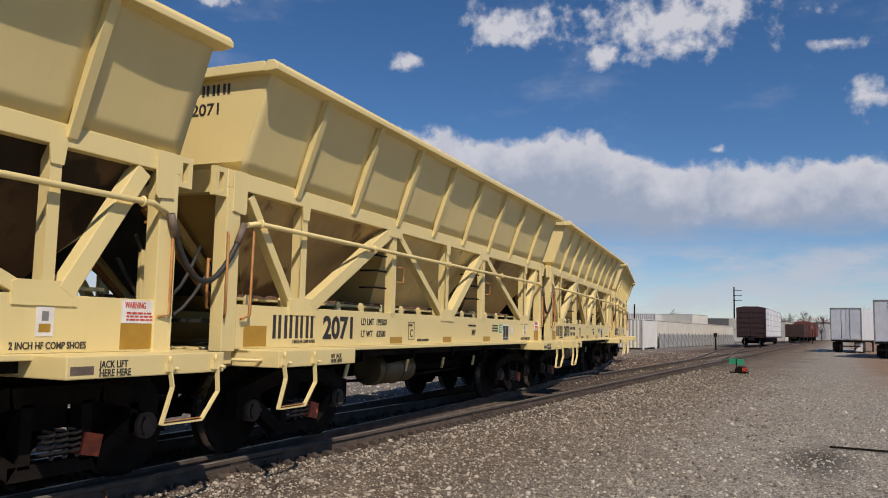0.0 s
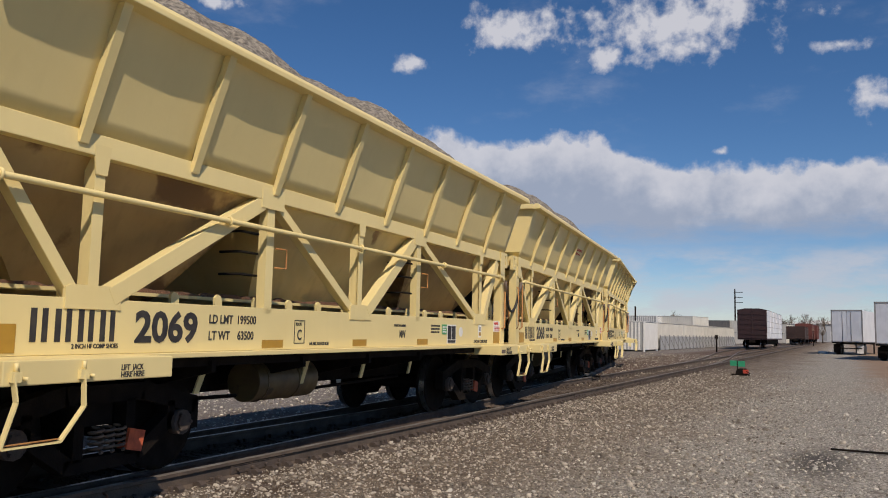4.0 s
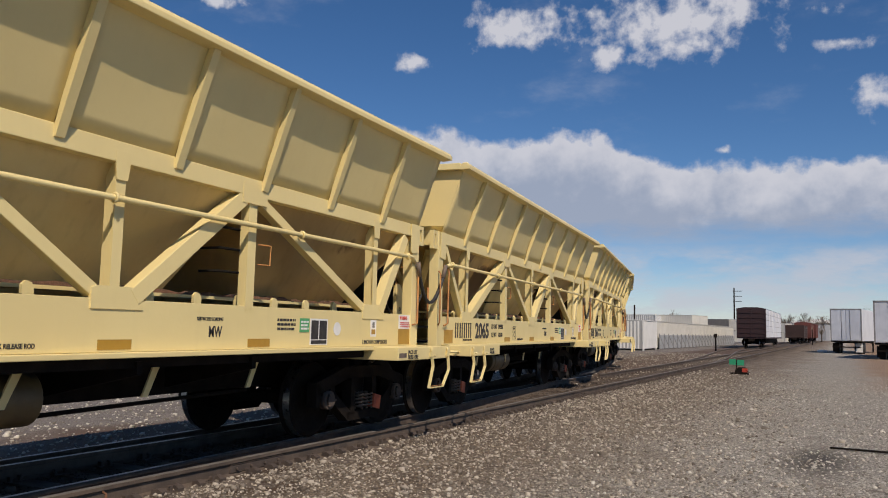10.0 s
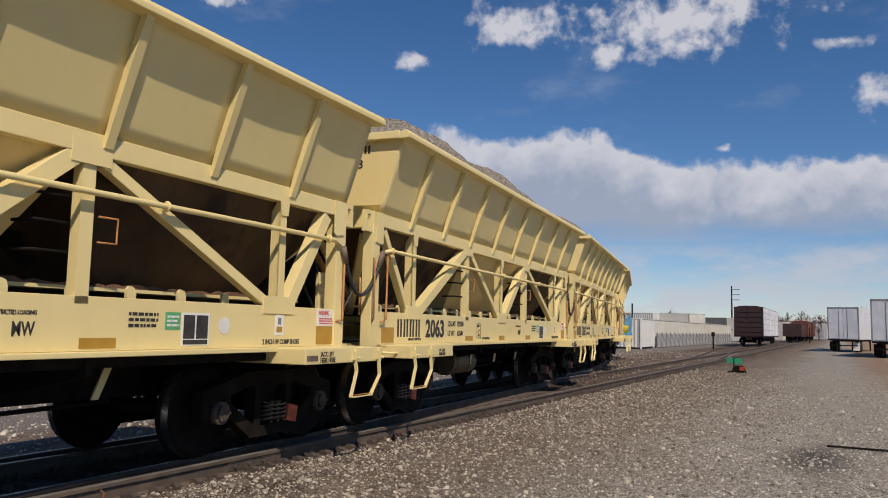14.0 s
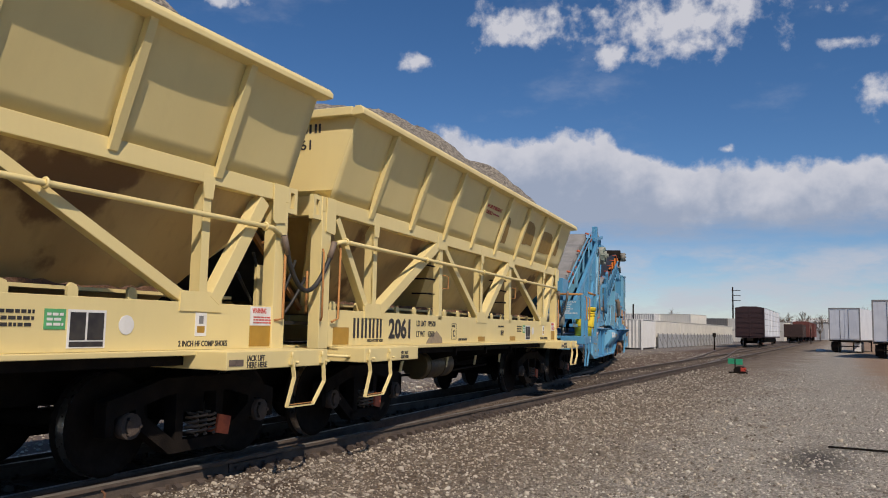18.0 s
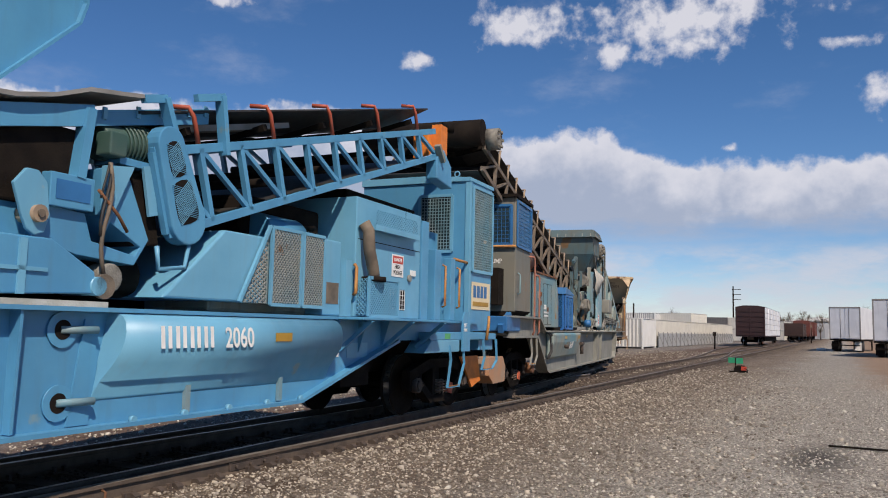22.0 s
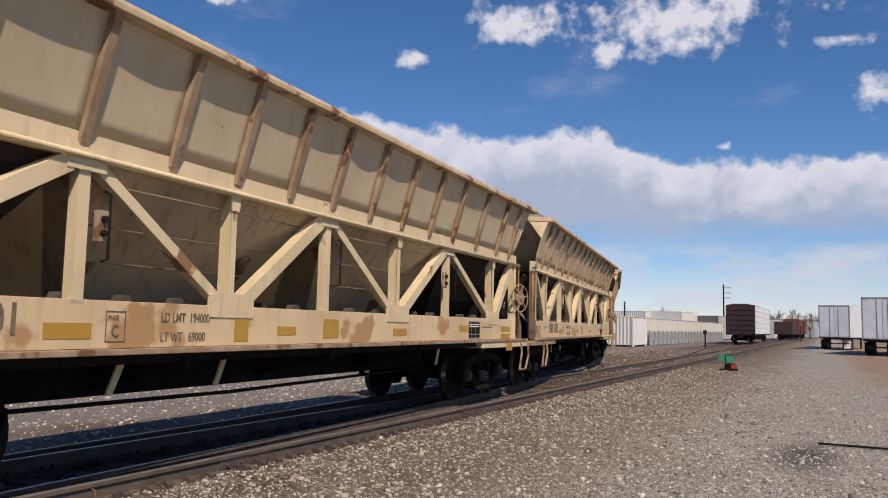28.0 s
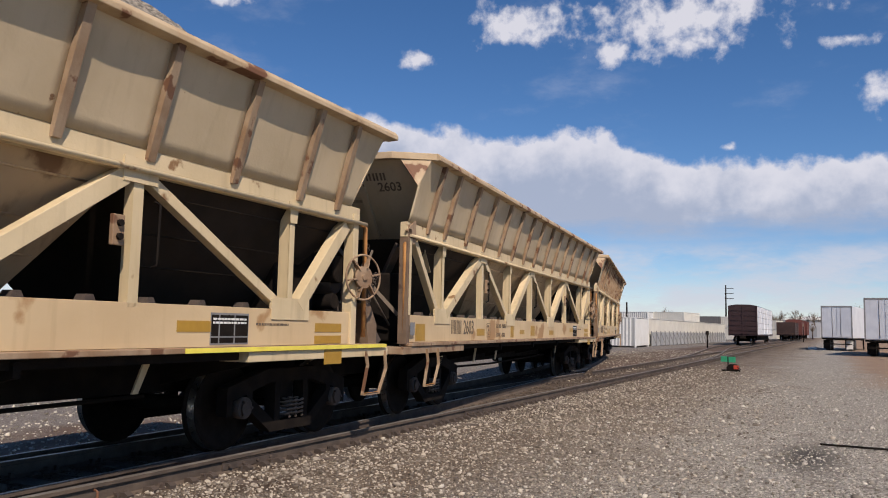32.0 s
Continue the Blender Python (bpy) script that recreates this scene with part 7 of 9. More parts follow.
    for i in range(5):
        tube(bm, (1.45, 9.7 + 0.6 * i, 0.56), (1.49, 9.7 + 0.6 * i, 0.56), 0.035, 8)
    part("drain_plug", bm, BLUE_LIGHT, m)
    # black sheets added inside to stand for the shaded interior
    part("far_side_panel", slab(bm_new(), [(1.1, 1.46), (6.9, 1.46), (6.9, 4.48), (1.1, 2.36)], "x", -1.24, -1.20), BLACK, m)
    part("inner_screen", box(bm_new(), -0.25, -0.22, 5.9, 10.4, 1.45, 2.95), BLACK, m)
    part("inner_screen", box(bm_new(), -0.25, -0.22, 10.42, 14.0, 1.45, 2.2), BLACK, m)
    decal(m, "inspection_decal", 12.46, 12.74, 0.98, 1.22, BLACK, 1.392)
    decal(m, "data_plate", 12.84, 12.98, 0.98, 1.14, WHITE, 1.392)
    decal(m, "data_plate", 13.17, 13.68, 0.96, 1.14, BLUE_LIGHT, 1.392)
    # cabinet doors in the belly
    for y0, y1 in ((5.40, 5.99), (6.01, 6.79)):
        d = part("cabinet_door", box(bm_new(), 1.40, 1.47, y0, y1, 0.55, 1.41), BLUE_LIGHT, m, bevel=0.008)
        sign = part("danger_sign", box(bm_new(), 1.471, 1.476, y0 + 0.11 + (0.12 if y0 > 6 else 0), y0 + 0.42 + (0.12 if y0 > 6 else 0), 1.06, 1.32), WHITE, d, "white danger sign")
    for y, w2 in ((5.54, "KEEP HANDS"), (6.27, "THIS MACHINE")):
        part("sign_band", box(bm_new(), 1.477, 1.479, y - 0.01, y + 0.26, 1.235, 1.305), RED, m)
        letter_side("DANGER", 0.042, WHITE, m, y + 0.02, 1.25, 1.480, squeeze=0.9)
        letter_side(w2, 0.034, LETTER, m, y, 1.185, 1.478, squeeze=0.8)
        bars(m, y, y + 0.24, 1.08, 1.165, 2, LETTER, 1.477)
    decal(m, "reflector_patch", 5.50, 5.81, 0.96, 1.055, OCHRE, 1.471)
    for y in (5.96, 6.70):
        for z in (0.7, 1.25):
            part("hinge", tube(bm_new(), (1.48, y, z), (1.48, y, z + 0.08), 0.018, 6), GREYED, m)
    part("latch", box(bm_new(), 1.475, 1.50, 5.95, 6.12, 0.93, 0.98), GREYED, m)
    letter_side("LT WT  167150 MW", 0.07, WHITE, m, 7.47, 0.84, 1.395, squeeze=0.75)
    decal(m, "reflector_patch", 7.65, 8.05, 1.20, 1.28, OCHRE, 1.391)
    # engine with mesh guards
    part("engine_block", box(bm_new(), 0.3, 1.15, 10.9, 12.7, 1.46, 2.2), OLIVE, m, bevel=0.04)
    part("engine_hood", slab(bm_new(), [(10.02, 1.56), (11.45, 1.56), (11.45, 2.24), (10.82, 2.24)], "x", 0.2, 1.40), BLUE_LIGHT, m, bevel=0.02)
    for y0, y1 in ((11.52, 12.05), (12.10, 12.52)):
        bm = mesh_panel(bm_new(), (1.44, y0, 1.56), (0, y1 - y0, 0), (0, 0, 0.78), 0.05)
        part("mesh_guard", bm, ENGINE_MESH, m)
        part("guard_back", box(bm_new(), 1.37, 1.38, y0, y1, 1.56, 2.34), BLUE_GREY, m)
        part("guard_frame", frame_bars(bm_new(), (1.44, y0, 1.55), (0, y1 - y0, 0), (0, 0, 0.80), 0.035), BLUE_LIGHT, m)
    part("mesh_guard", mesh_cut(bm_new(), [(11.02, 1.56), (11.46, 1.56), (11.46, 2.34)], 1.43, 0.05), ENGINE_MESH, m)
    part("guard_frame", beam(bm_new(), (1.44, 11.02, 1.56), (1.44, 11.48, 2.36), 0.035, 0.035, up=(1, 0, 0)), BLUE_LIGHT, m)
    part("radiator_shroud", box(bm_new(), 0.2, 1.38, 12.6, 13.0, 1.46, 2.35), BLUE_LIGHT, m, bevel=0.02)
    part("shroud_stain", box(bm_new(), 1.381, 1.384, 12.68, 12.95, 1.60, 1.85), BROWN_STEEL, m)
    bm = tube(bm_new(), (0.95, 12.7, 2.36), (0.95, 12.7, 2.50), 0.16, 18)
    ring(bm, (0.95, 12.7, 2.5), (0, 0, 1), 0.18, 0.03, 18, 6)
    part("air_cleaner", bm, BLACK, m)
    pts = [(1.50, 13.32, 2.62), (1.55, 13.35, 2.52), (1.56, 13.35, 2.40), (1.56, 13.37, 2.28), (1.56, 13.44, 2.14), (1.56, 13.49, 2.02), (1.56, 13.50, 1.95)]
    part("exhaust_pipe", rod(bm_new(), pts, 0.078, 14), BROWN_STEEL, m, "rusty brown exhaust pipe")
    part("exhaust_flange", tube(bm_new(), (1.56, 13.50, 1.90), (1.56, 13.50, 1.96), 0.16, 16), BLACK, m)
    part("rail_post", box(bm_new(), 1.36, 1.44, 13.02, 13.16, 1.46, 2.14), BLUE_LIGHT, m)
    hand_bar(m, [(1.45, 13.2, 1.72), (1.48, 13.2, 1.76), (1.48, 13.2, 2.06), (1.45, 13.2, 2.10)], 0.022)
    bm = mesh_panel(bm_new(), (1.62, 13.3, 1.48), (0, 0.75, 0), (0, 0, 0.45), 0.05)
    bm = mesh_panel(bm, (1.44, 13.3, 1.48), (0.18, 0, 0), (0, 0, 0.45), 0.05)
    part("mesh_guard", bm, BLUE_LIGHT, m)
    part("guard_frame", frame_bars(bm_new(), (1.62, 13.28, 1.47), (0, 0.78, 0), (0, 0, 0.47), 0.04), BLUE_LIGHT, m)
    # two black blocks added as the shade under the second conveyor
    part("exhaust_housing", box(bm_new(), -0.6, 0.95, 11.6, 13.15, 2.25, 2.75), BLACK, m, bevel=0.05)
    part("under_chute", box(bm_new(), -0.9, 0.7, 14.2, 16.4, 2.96, 3.25), BLACK, m, bevel=0.03)
    part("hood_arch", tube(bm_new(), (1.0, 11.75, 2.30), (1.0, 12.45, 2.30), 0.26, 20), BLUE, m)
    part("walkway", box(bm_new(), 1.52, 1.86, 12.75, 15.25, 1.42, 1.452), BLUE, m, bevel=0.006)
    for y in (13.0, 14.1, 15.1):
        part("walkway_brace", beam(bm_new(), (1.84, y, 1.42), (1.40, y, 1.06), 0.05, 0.05), BLUE, m)
    # electrical cabinet
    ec = part("electrical_cabinet", box(bm_new(), 0.1, 1.43, 13.25, 15.10, 1.46, 2.95), BLUE_LIGHT, m, bevel=0.012)
    bm = bm_new()
    box(bm, 1.431, 1.434, 13.3, 15.08, 2.42, 2.43)
    box(bm, 1.431, 1.434, 14.6, 14.61, 2.68, 2.94)
    part("door_seam", bm, BLACK, ec)
    part("vent_grid", wire_panel(bm_new(), (1.436, 14.20, 1.58), (0, 0.42, 0), (0, 0, 0.26), 0.065, 0.007), WHITE, ec)
    part("vent_opening", box(bm_new(), 1.431, 1.433, 14.19, 14.63, 1.57, 1.85), BLACK, ec)
    bm = mesh_panel(bm_new(), (1.55, 13.55, 2.60), (0, 1.20, 0), (0, 0, 0.22), 0.05)
    bm = mesh_panel(bm, (1.55, 13.55, 2.60), (0, 1.20, 0), (-0.12, 0, 0), 0.05)
    part("mesh_shelf", bm, BLUE_LIGHT, m)
    part("shelf_edge", beam(bm_new(), (1.56, 13.5, 2.59), (1.56, 14.78, 2.59), 0.02, 0.07), BLUE_LIGHT, m)
    sign = part("danger_sign", box(bm_new(), 1.431, 1.437, 14.22, 14.56, 2.02, 2.32), WHITE, m, "danger high voltage sign")
    part("sign_band", box(bm_new(), 1.438, 1.440, 14.24, 14.54, 2.20, 2.30), RED, sign)
    letter_side("DANGER", 0.05, WHITE, m, 14.27, 2.225, 1.441, squeeze=0.8)
    letter_side("HIGH", 0.055, LETTER, m, 14.30, 2.13, 1.438, squeeze=0.8)
    letter_side("VOLTAGE", 0.055, LETTER, m, 14.26, 2.05, 1.438, squeeze=0.72)
    part("latch", box(bm_new(), 1.431, 1.455, 14.78, 14.92, 2.06, 2.14), WHITE, m)
    part("latch", tube(bm_new(), (1.43, 14.74, 2.02), (1.46, 14.74, 2.02), 0.05, 10), GREYED, m)
    part("latch", box(bm_new(), 1.431, 1.46, 14.86, 14.92, 2.60, 2.76), GREYED, m)
    # cab and its gangway
    part("column", box(bm_new(), 1.25, 1.42, 15.18, 15.42, 1.46, 2.90), BLUE, m, bevel=0.01)
    part("column", box(bm_new(), 1.30, 1.44, 15.62, 15.85, 1.46, 2.52), BLUE, m, bevel=0.01)
    part("column", box(bm_new(), 1.32, 1.44, 16.22, 16.40, 1.46, 2.44), BLUE, m, bevel=0.01)
    for y in (15.90, 16.46):
        hand_bar(m, [(1.44, y, 1.66), (1.49, y, 1.68), (1.49, y, 2.28), (1.44, y, 2.30)], 0.018)
    part("hand_rail", rod(bm_new(), [(1.42, 16.4, 2.44), (1.42, 16.95, 2.42)], 0.025), RUSTY_ROD, m)
    part("rear_wall", box(bm_new(), 0.82, 0.88, 15.12, 16.92, 1.46, 2.92), BLUE, m)
    cab = part("cab", box(bm_new(), -0.6, 1.45, 16.93, 17.96, 1.30, 3.80), BLUE, m, "blue operator's cab", bevel=0.012)
    part("cab_roof", slab(bm_new(), [(-0.62, 3.80), (1.47, 3.80), (1.47, 3.86), (0.6, 3.92), (-0.62, 3.92)], "y", 16.9, 18.0), BLUE_LIGHT, cab)
    part("cab_corner_post", box(bm_new(), 1.38, 1.462, 16.915, 17.0, 1.28, 3.84), BLUE_LIGHT, cab)
    part("window_screen", wire_panel(bm_new(), (1.475, 17.06, 2.32), (0, 0.84, 0), (0, 0, 1.38), 0.042, 0.010), BLUE_GREY, cab, "side window behind a wire screen")
    part("window_glass", box(bm_new(), 1.452, 1.458, 17.05, 17.91, 2.31, 3.71), LAMP_GLASS, cab)
    part("window_frame", frame_bars(bm_new(), (1.475, 17.04, 2.30), (0, 0.88, 0), (0, 0, 1.42), 0.05), BLUE_LIGHT, cab)
    part("door_window", box(bm_new(), 0.55, 1.12, 16.918, 16.926, 2.65, 3.55), LAMP_GLASS, cab)
    part("window_screen", wire_panel(bm_new(), (0.57, 16.905, 2.66), (0.53, 0, 0), (0, 0, 0.86), 0.055, 0.011), BLUE_GREY, cab)
    part("window_frame", frame_bars(bm_new(), (0.53, 16.91, 2.62), (0.61, 0, 0), (0, 0, 0.95), 0.05), BLUE_LIGHT, cab)
    logo = part("sign_board", box(bm_new(), 1.452, 1.462, 17.06, 17.88, 1.66, 2.12), SIGN_CREAM, cab, "cream maker's board with plain blue and ochre marks")
    bm = bm_new()
    for i in range(4):
        y = 17.12 + 0.16 * i
        box(bm, 1.463, 1.466, y, y + 0.12, 1.86, 2.06)
    part("logo_shape", bm, DEEP_BLUE, logo)
    part("logo_line", box(bm_new(), 1.463, 1.466, 17.10, 17.80, 1.72, 1.79), OCHRE, logo)
    for y in (16.95, 17.5, 17.9):
        part("lifting_ring", ring(bm_new(), (1.2, y, 3.93), (0, 1, 0), 0.045, 0.014, 12, 5), BLUE_LIGHT, m)
    # stairs and rear corner
    part("corner_step", slab(bm_new(), [(15.2, 1.16), (17.9, 1.16), (17.9, 1.26), (17.2, 1.28), (16.2, 1.28), (15.2, 1.28)], "x", 1.25, 1.58), BLUE, m, bevel=0.01)
    part("corner_skirt", slab(bm_new(), [(15.0, 0.98), (16.3, 0.98), (16.3, 1.16), (15.25, 1.16)], "x", 1.25, 1.58), BLUE_LIGHT, m, bevel=0.01)
    part("lift_lug", slab(bm_new(), [(16.35, 0.98), (16.66, 0.98), (16.66, 1.48), (16.58, 1.60), (16.43, 1.60), (16.35, 1.48)], "x", 1.585, 1.61), BLUE, m)
    letter_side("LIFT", 0.06, WHITE, m, 16.40, 1.36, 1.612)
    letter_side("HERE", 0.05, WHITE, m, 16.40, 1.29, 1.612)
    decal(m, "inspection_decal", 15.72, 15.92, 1.18, 1.26, GREEN, 1.581)
    stirrup(m, 15.9, 16.45, BLUE, x=1.58, top=1.08, low=0.45)
    stirrup(m, 17.3, 17.9, BLUE, x=1.58, top=1.16, low=0.66)
    part("tail_beam", box(bm_new(), -1.3, 1.5, 17.3, 17.95, 0.98, 1.16), BLUE, m, bevel=0.01)
    hand_bar(m, [(1.60, 17.4, 1.15), (1.62, 17.45, 1.45), (1.60, 17.5, 1.55)], 0.025, RUSTY_ROD)
    # orange chute at the back
    part("spill_plate", slab(bm_new(), [(17.35, 0.86), (18.1, 0.86), (18.25, 0.42), (17.85, 0.32)], "x", 1.12, 1.16), ORANGE, m, "bright orange plate")
    part("under_box", box(bm_new(), 0.6, 1.3, 13.2, 13.9, 0.6, 1.1), BLACK, m)
    for y in (12.80, 13.45, 14.05):
        part("gusset", slab(bm_new(), [(1.39, 1.42), (1.52, 1.42), (1.40, 1.02), (1.39, 1.02)], "y", y - 0.012, y + 0.012), BLUE, m)
    couple(m, 0.0, -1)
    couple(m, BLUE_LEN, 1)
    settle(m, 2.2, 16.6)
    wheels = truck(m, 2.45) + truck(m, 16.75)
    VEHICLES.append((m, 120.27, 2.45, 16.75, wheels))


# ---- the grey-teal machine ----
GREY_LEN = 21.54


def make_grey_machine():
    m = thing("unloading_machine", "weathered grey-teal conveyor machine caked with cement dust", "rail machine")
    for s in (1, -1):
        out = [(0.55, 1.58), (0.55, 1.18), (2.55, 1.18), (3.40, 0.60), (3.60, 0.45), (3.85, 0.385), (17.30, 0.34), (18.05, 1.12), (21.2, 1.12), (21.2, 1.30), (17.75, 1.30), (3.4, 1.30), (2.85, 1.58)]
        part("side_girder", slab(bm_new(), out, "x", *sorted((s * 1.36, s * 1.39))), GREYED, m)
        for a, b in (((0.55, 1.19), (2.55, 1.19)), ((2.55, 1.19), (3.40, 0.60)), ((3.40, 0.60), (3.60, 0.45)), ((3.60, 0.45), (3.85, 0.385)), ((3.85, 0.385), (17.3, 0.34)), ((17.3, 0.34), (18.05, 1.12)), ((18.05, 1.12), (21.2, 1.12))):
            part("bottom_flange", beam(bm_new(), (s * 1.40, *a), (s * 1.40, *b), 0.26, 0.035), GREYED, m)
        for a, b in (((0.55, 1.58), (2.85, 1.58)), ((2.85, 1.58), (3.4, 1.31)), ((17.6, 1.31), (21.2, 1.31))):
            part("top_flange", beam(bm_new(), (s * 1.40, *a), (s * 1.40, *b), 0.26, 0.035), GREYED, m)
        part("top_flange", box(bm_new(), *sorted((s * 1.30, s * 1.575)), 3.4, 17.6, 1.285, 1.32), GREYED, m, bevel=0.006)
        for y in (12.1, 13.05, 17.5):
            part("stiffener", slab(bm_new(), [(s * 1.39, 0.38), (s * 1.51, 0.38), (s * 1.56, 1.285), (s * 1.39, 1.285)], "y", y - 0.015, y + 0.015), GREYED, m)
    part("deck", box(bm_new(), -1.36, 1.36, 0.6, 21.0, 1.22, 1.28), GREYED, m)
    rng = random.Random(26)
    for i in range(46):
        y, z = rng.uniform(8.9, 16.8), rng.uniform(0.008, 0.03)
        x = rng.uniform(1.40, 1.55)
        part("cement_lump", tube(bm_new(), (x, y, 1.318), (x + 0.01, y, 1.32 + z), rng.uniform(0.02, 0.06), 6, 0.012), CANVAS, m)
    for y in (9.15, 9.95):
        part("deck_hatch", box(bm_new(), 0.75, 1.34, y, y + 0.72, 1.30, 1.44), GREYED, m, bevel=0.015)
        part("hatch_handle", rod(bm_new(), [(1.28, y + 0.28, 1.44), (1.28, y + 0.28, 1.49), (1.28, y + 0.42, 1.49), (1.28, y + 0.42, 1.44)], 0.01), GREYED, m)
    # black filler added to darken the see-through gap above the deck
    part("deck_beam", box(bm_new(), 0.9, 1.30, 5.6, 17.5, 1.30, 1.42), BLACK, m)
    part("spilled_cement", slab(bm_new(), [(8.1, 1.30), (14.2, 1.30), (13.6, 1.36), (11.0, 1.34), (9.4, 1.37)], "x", 0.9, 1.42), DUSTY_STEEL, m)
    part("centre_sill", box(bm_new(), -0.5, 0.5, 0.3, GREY_LEN - 0.4, 0.60, 1.12), BLACK, m)
    part("access_plate", slab(bm_new(), [(12.42, 0.60), (12.62, 0.42), (13.0, 0.42), (13.0, 1.28), (12.42, 1.28)], "x", 1.40, 1.45), GREYED, m)
    part("blue_patch", box(bm_new(), 1.391, 1.394, 12.13, 12.40, 0.42, 1.28), OLIVE, m)
    for y in (8.3, 10.35, 12.15):
        decal(m, "reflector_patch", y, y + 0.36, 1.13, 1.21, OCHRE, 1.391)
    # leading platform and cab
    part("orange_skid", slab(bm_new(), [(-0.25, 0.82), (0.75, 0.82), (0.95, 0.62), (0.9, 0.34), (0.05, 0.34), (-0.25, 0.5)], "x", 0.9, 1.22), TAN_RUST, m, "rusty orange scoop")
    part("blue_beam", box(bm_new(), -1.2, 1.42, 0.25, 1.35, 1.30, 1.58), DEEP_BLUE, m, bevel=0.02)
    part("blue_beam", beam(bm_new(), (1.30, 0.2, 1.34), (1.30, 0.9, 1.60), 0.10, 0.16), DEEP_BLUE, m)
    cab = part("cab", box(bm_new(), -0.7, 1.42, 0.85, 2.22, 1.68, 3.92), OLIVE_CAB, m, "grimy grey-green operator's cab", bevel=0.015)
    part("cab_foot", slab(bm_new(), [(-0.5, 1.60), (1.30, 1.60), (1.44, 1.70), (-0.7, 1.70)], "y", 0.86, 2.2), BLACK, cab)
    part("cab_roof", box(bm_new(), -0.75, 1.46, 0.78, 2.28, 3.92, 3.98), BLACK, cab)
    part("window_glass", box(bm_new(), 1.421, 1.426, 0.98, 2.15, 3.02, 3.80), LAMP_GLASS, cab)
    part("window_screen", wire_panel(bm_new(), (1.435, 0.98, 3.02), (0, 1.16, 0), (0, 0, 0.78), 0.075, 0.009), DEEP_BLUE, cab)
    part("window_frame", frame_bars(bm_new(), (1.44, 0.93, 2.97), (0, 1.26, 0), (0, 0, 0.88), 0.055), DEEP_BLUE, cab, "bright blue window frame")
    part("window_glass", box(bm_new(), 0.35, 1.30, 0.842, 0.847, 3.02, 3.72), LAMP_GLASS, cab)
    part("window_screen", wire_panel(bm_new(), (0.36, 0.835, 3.02), (0.93, 0, 0), (0, 0, 0.70), 0.075, 0.009), DEEP_BLUE, cab)
    part("window_frame", frame_bars(bm_new(), (0.30, 0.83, 2.98), (1.04, 0, 0), (0, 0, 0.78), 0.05), DEEP_BLUE, cab)
    hand_bar(m, [(1.43, 1.02, 2.02), (1.48, 1.02, 2.05), (1.48, 1.02, 2.40), (1.43, 1.02, 2.44)], 0.016, OLIVE)
    letter_front("2600", 0.10, WHITE, m, 0.62, 2.78, 0.846, squeeze=0.8)
    letter_front("DO NOT HUMP", 0.09, WHITE, m, 0.42, 2.62, 0.846, squeeze=0.8)
    part("cab_sill", rod(bm_new(), [(0.2, 0.80, 2.95), (1.44, 0.80, 2.95)], 0.025), RUSTY_ROD, m)
    part("hydraulic_box", box(bm_new(), 0.2, 1.2, 0.4, 0.8, 1.8, 2.5), BLACK, m)
    # engine house with doors, muffler and rails
    eng = part("engine_house", slab(bm_new(), [(2.40, 1.58), (2.90, 1.58), (3.45, 1.40), (5.42, 1.40), (5.40, 2.10), (5.15, 2.56), (2.40, 2.56)], "x", 0.1, 1.43), OLIVE, m, "faded teal engine house", bevel=0.012)
    part("house_roof", box(bm_new(), 0.08, 1.46, 2.38, 5.12, 2.56, 2.60), RUST, eng)
    bm = bm_new()
    for y0, y1, z0, z1 in ((2.55, 3.25, 1.62, 2.48), (3.55, 4.45, 1.46, 2.38)):
        frame_bars(bm, (1.432, y0, z0), (0, y1 - y0, 0), (0, 0, z1 - z0), 0.007, 0.005)
    box(bm, 1.431, 1.435, 4.02, 4.027, 1.46, 2.38)
    part("door_seam", bm, BLACK, eng)
    part("notice", box(bm_new(), 1.431, 1.435, 2.86, 3.06, 2.02, 2.17), CANVAS, eng)
    for y in (2.44, 4.98):
        part("corner_strip", box(bm_new(), 1.43, 1.445, y, y + 0.10, 1.60, 2.55), OLIVE, eng)
    for y in (2.7, 3.6, 4.9):
        part("roof_eye", ring(bm_new(), (1.42, y, 2.63), (1, 0, 0), 0.028, 0.009, 12, 5), RUST, eng)
    for y, z in ((3.24, 2.12), (3.22, 1.92), (4.0, 1.8)):
        part("latch", box(bm_new(), 1.432, 1.46, y - 0.04, y + 0.02, z - 0.05, z + 0.05), RUST, eng)
    part("owner_mark", mark_blocks(bm_new(), 1.434, 3.60, 1.80, 0.10, 0.05, 0.02), WHITE, m)
    bars(m, 3.60, 4.10, 1.62, 1.77, 2, WHITE, 1.433)
    bm = tube(bm_new(), (1.05, 1.75, 2.95), (1.05, 3.38, 2.88), 0.235, 20)
    tube(bm, (1.05, 3.38, 2.88), (1.05, 3.47, 2.875), 0.235, 20, 0.10)
    for y in (1.95, 2.9):
        ring(bm, (1.05, y, 2.95 - 0.043 * (y - 1.75)), (0, 1, -0.043), 0.238, 0.012, 20, 4)
    part("muffler", bm, RED_RUST, m, "rust-red muffler")
    part("exhaust_pipe", rod(bm_new(), [(1.05, 3.45, 2.87), (0.98, 3.85, 2.78), (0.88, 4.2, 2.5)], 0.08), BLACK, m)
    part("air_intake", rod(bm_new(), [(0.9, 1.6, 3.0), (0.95, 1.8, 3.2), (0.95, 1.95, 3.5)], 0.10, 12), GREYED, m)
    for y, z1 in ((2.30, 2.86), (2.78, 2.50)):
        hand_bar(m, [(1.40, y - 0.18, z1), (1.48, y - 0.02, z1), (1.50, y, z1 - 0.06), (1.50, y, 1.30), (1.46, y, 1.22)], 0.022, RED_ROD, "grab_rail")
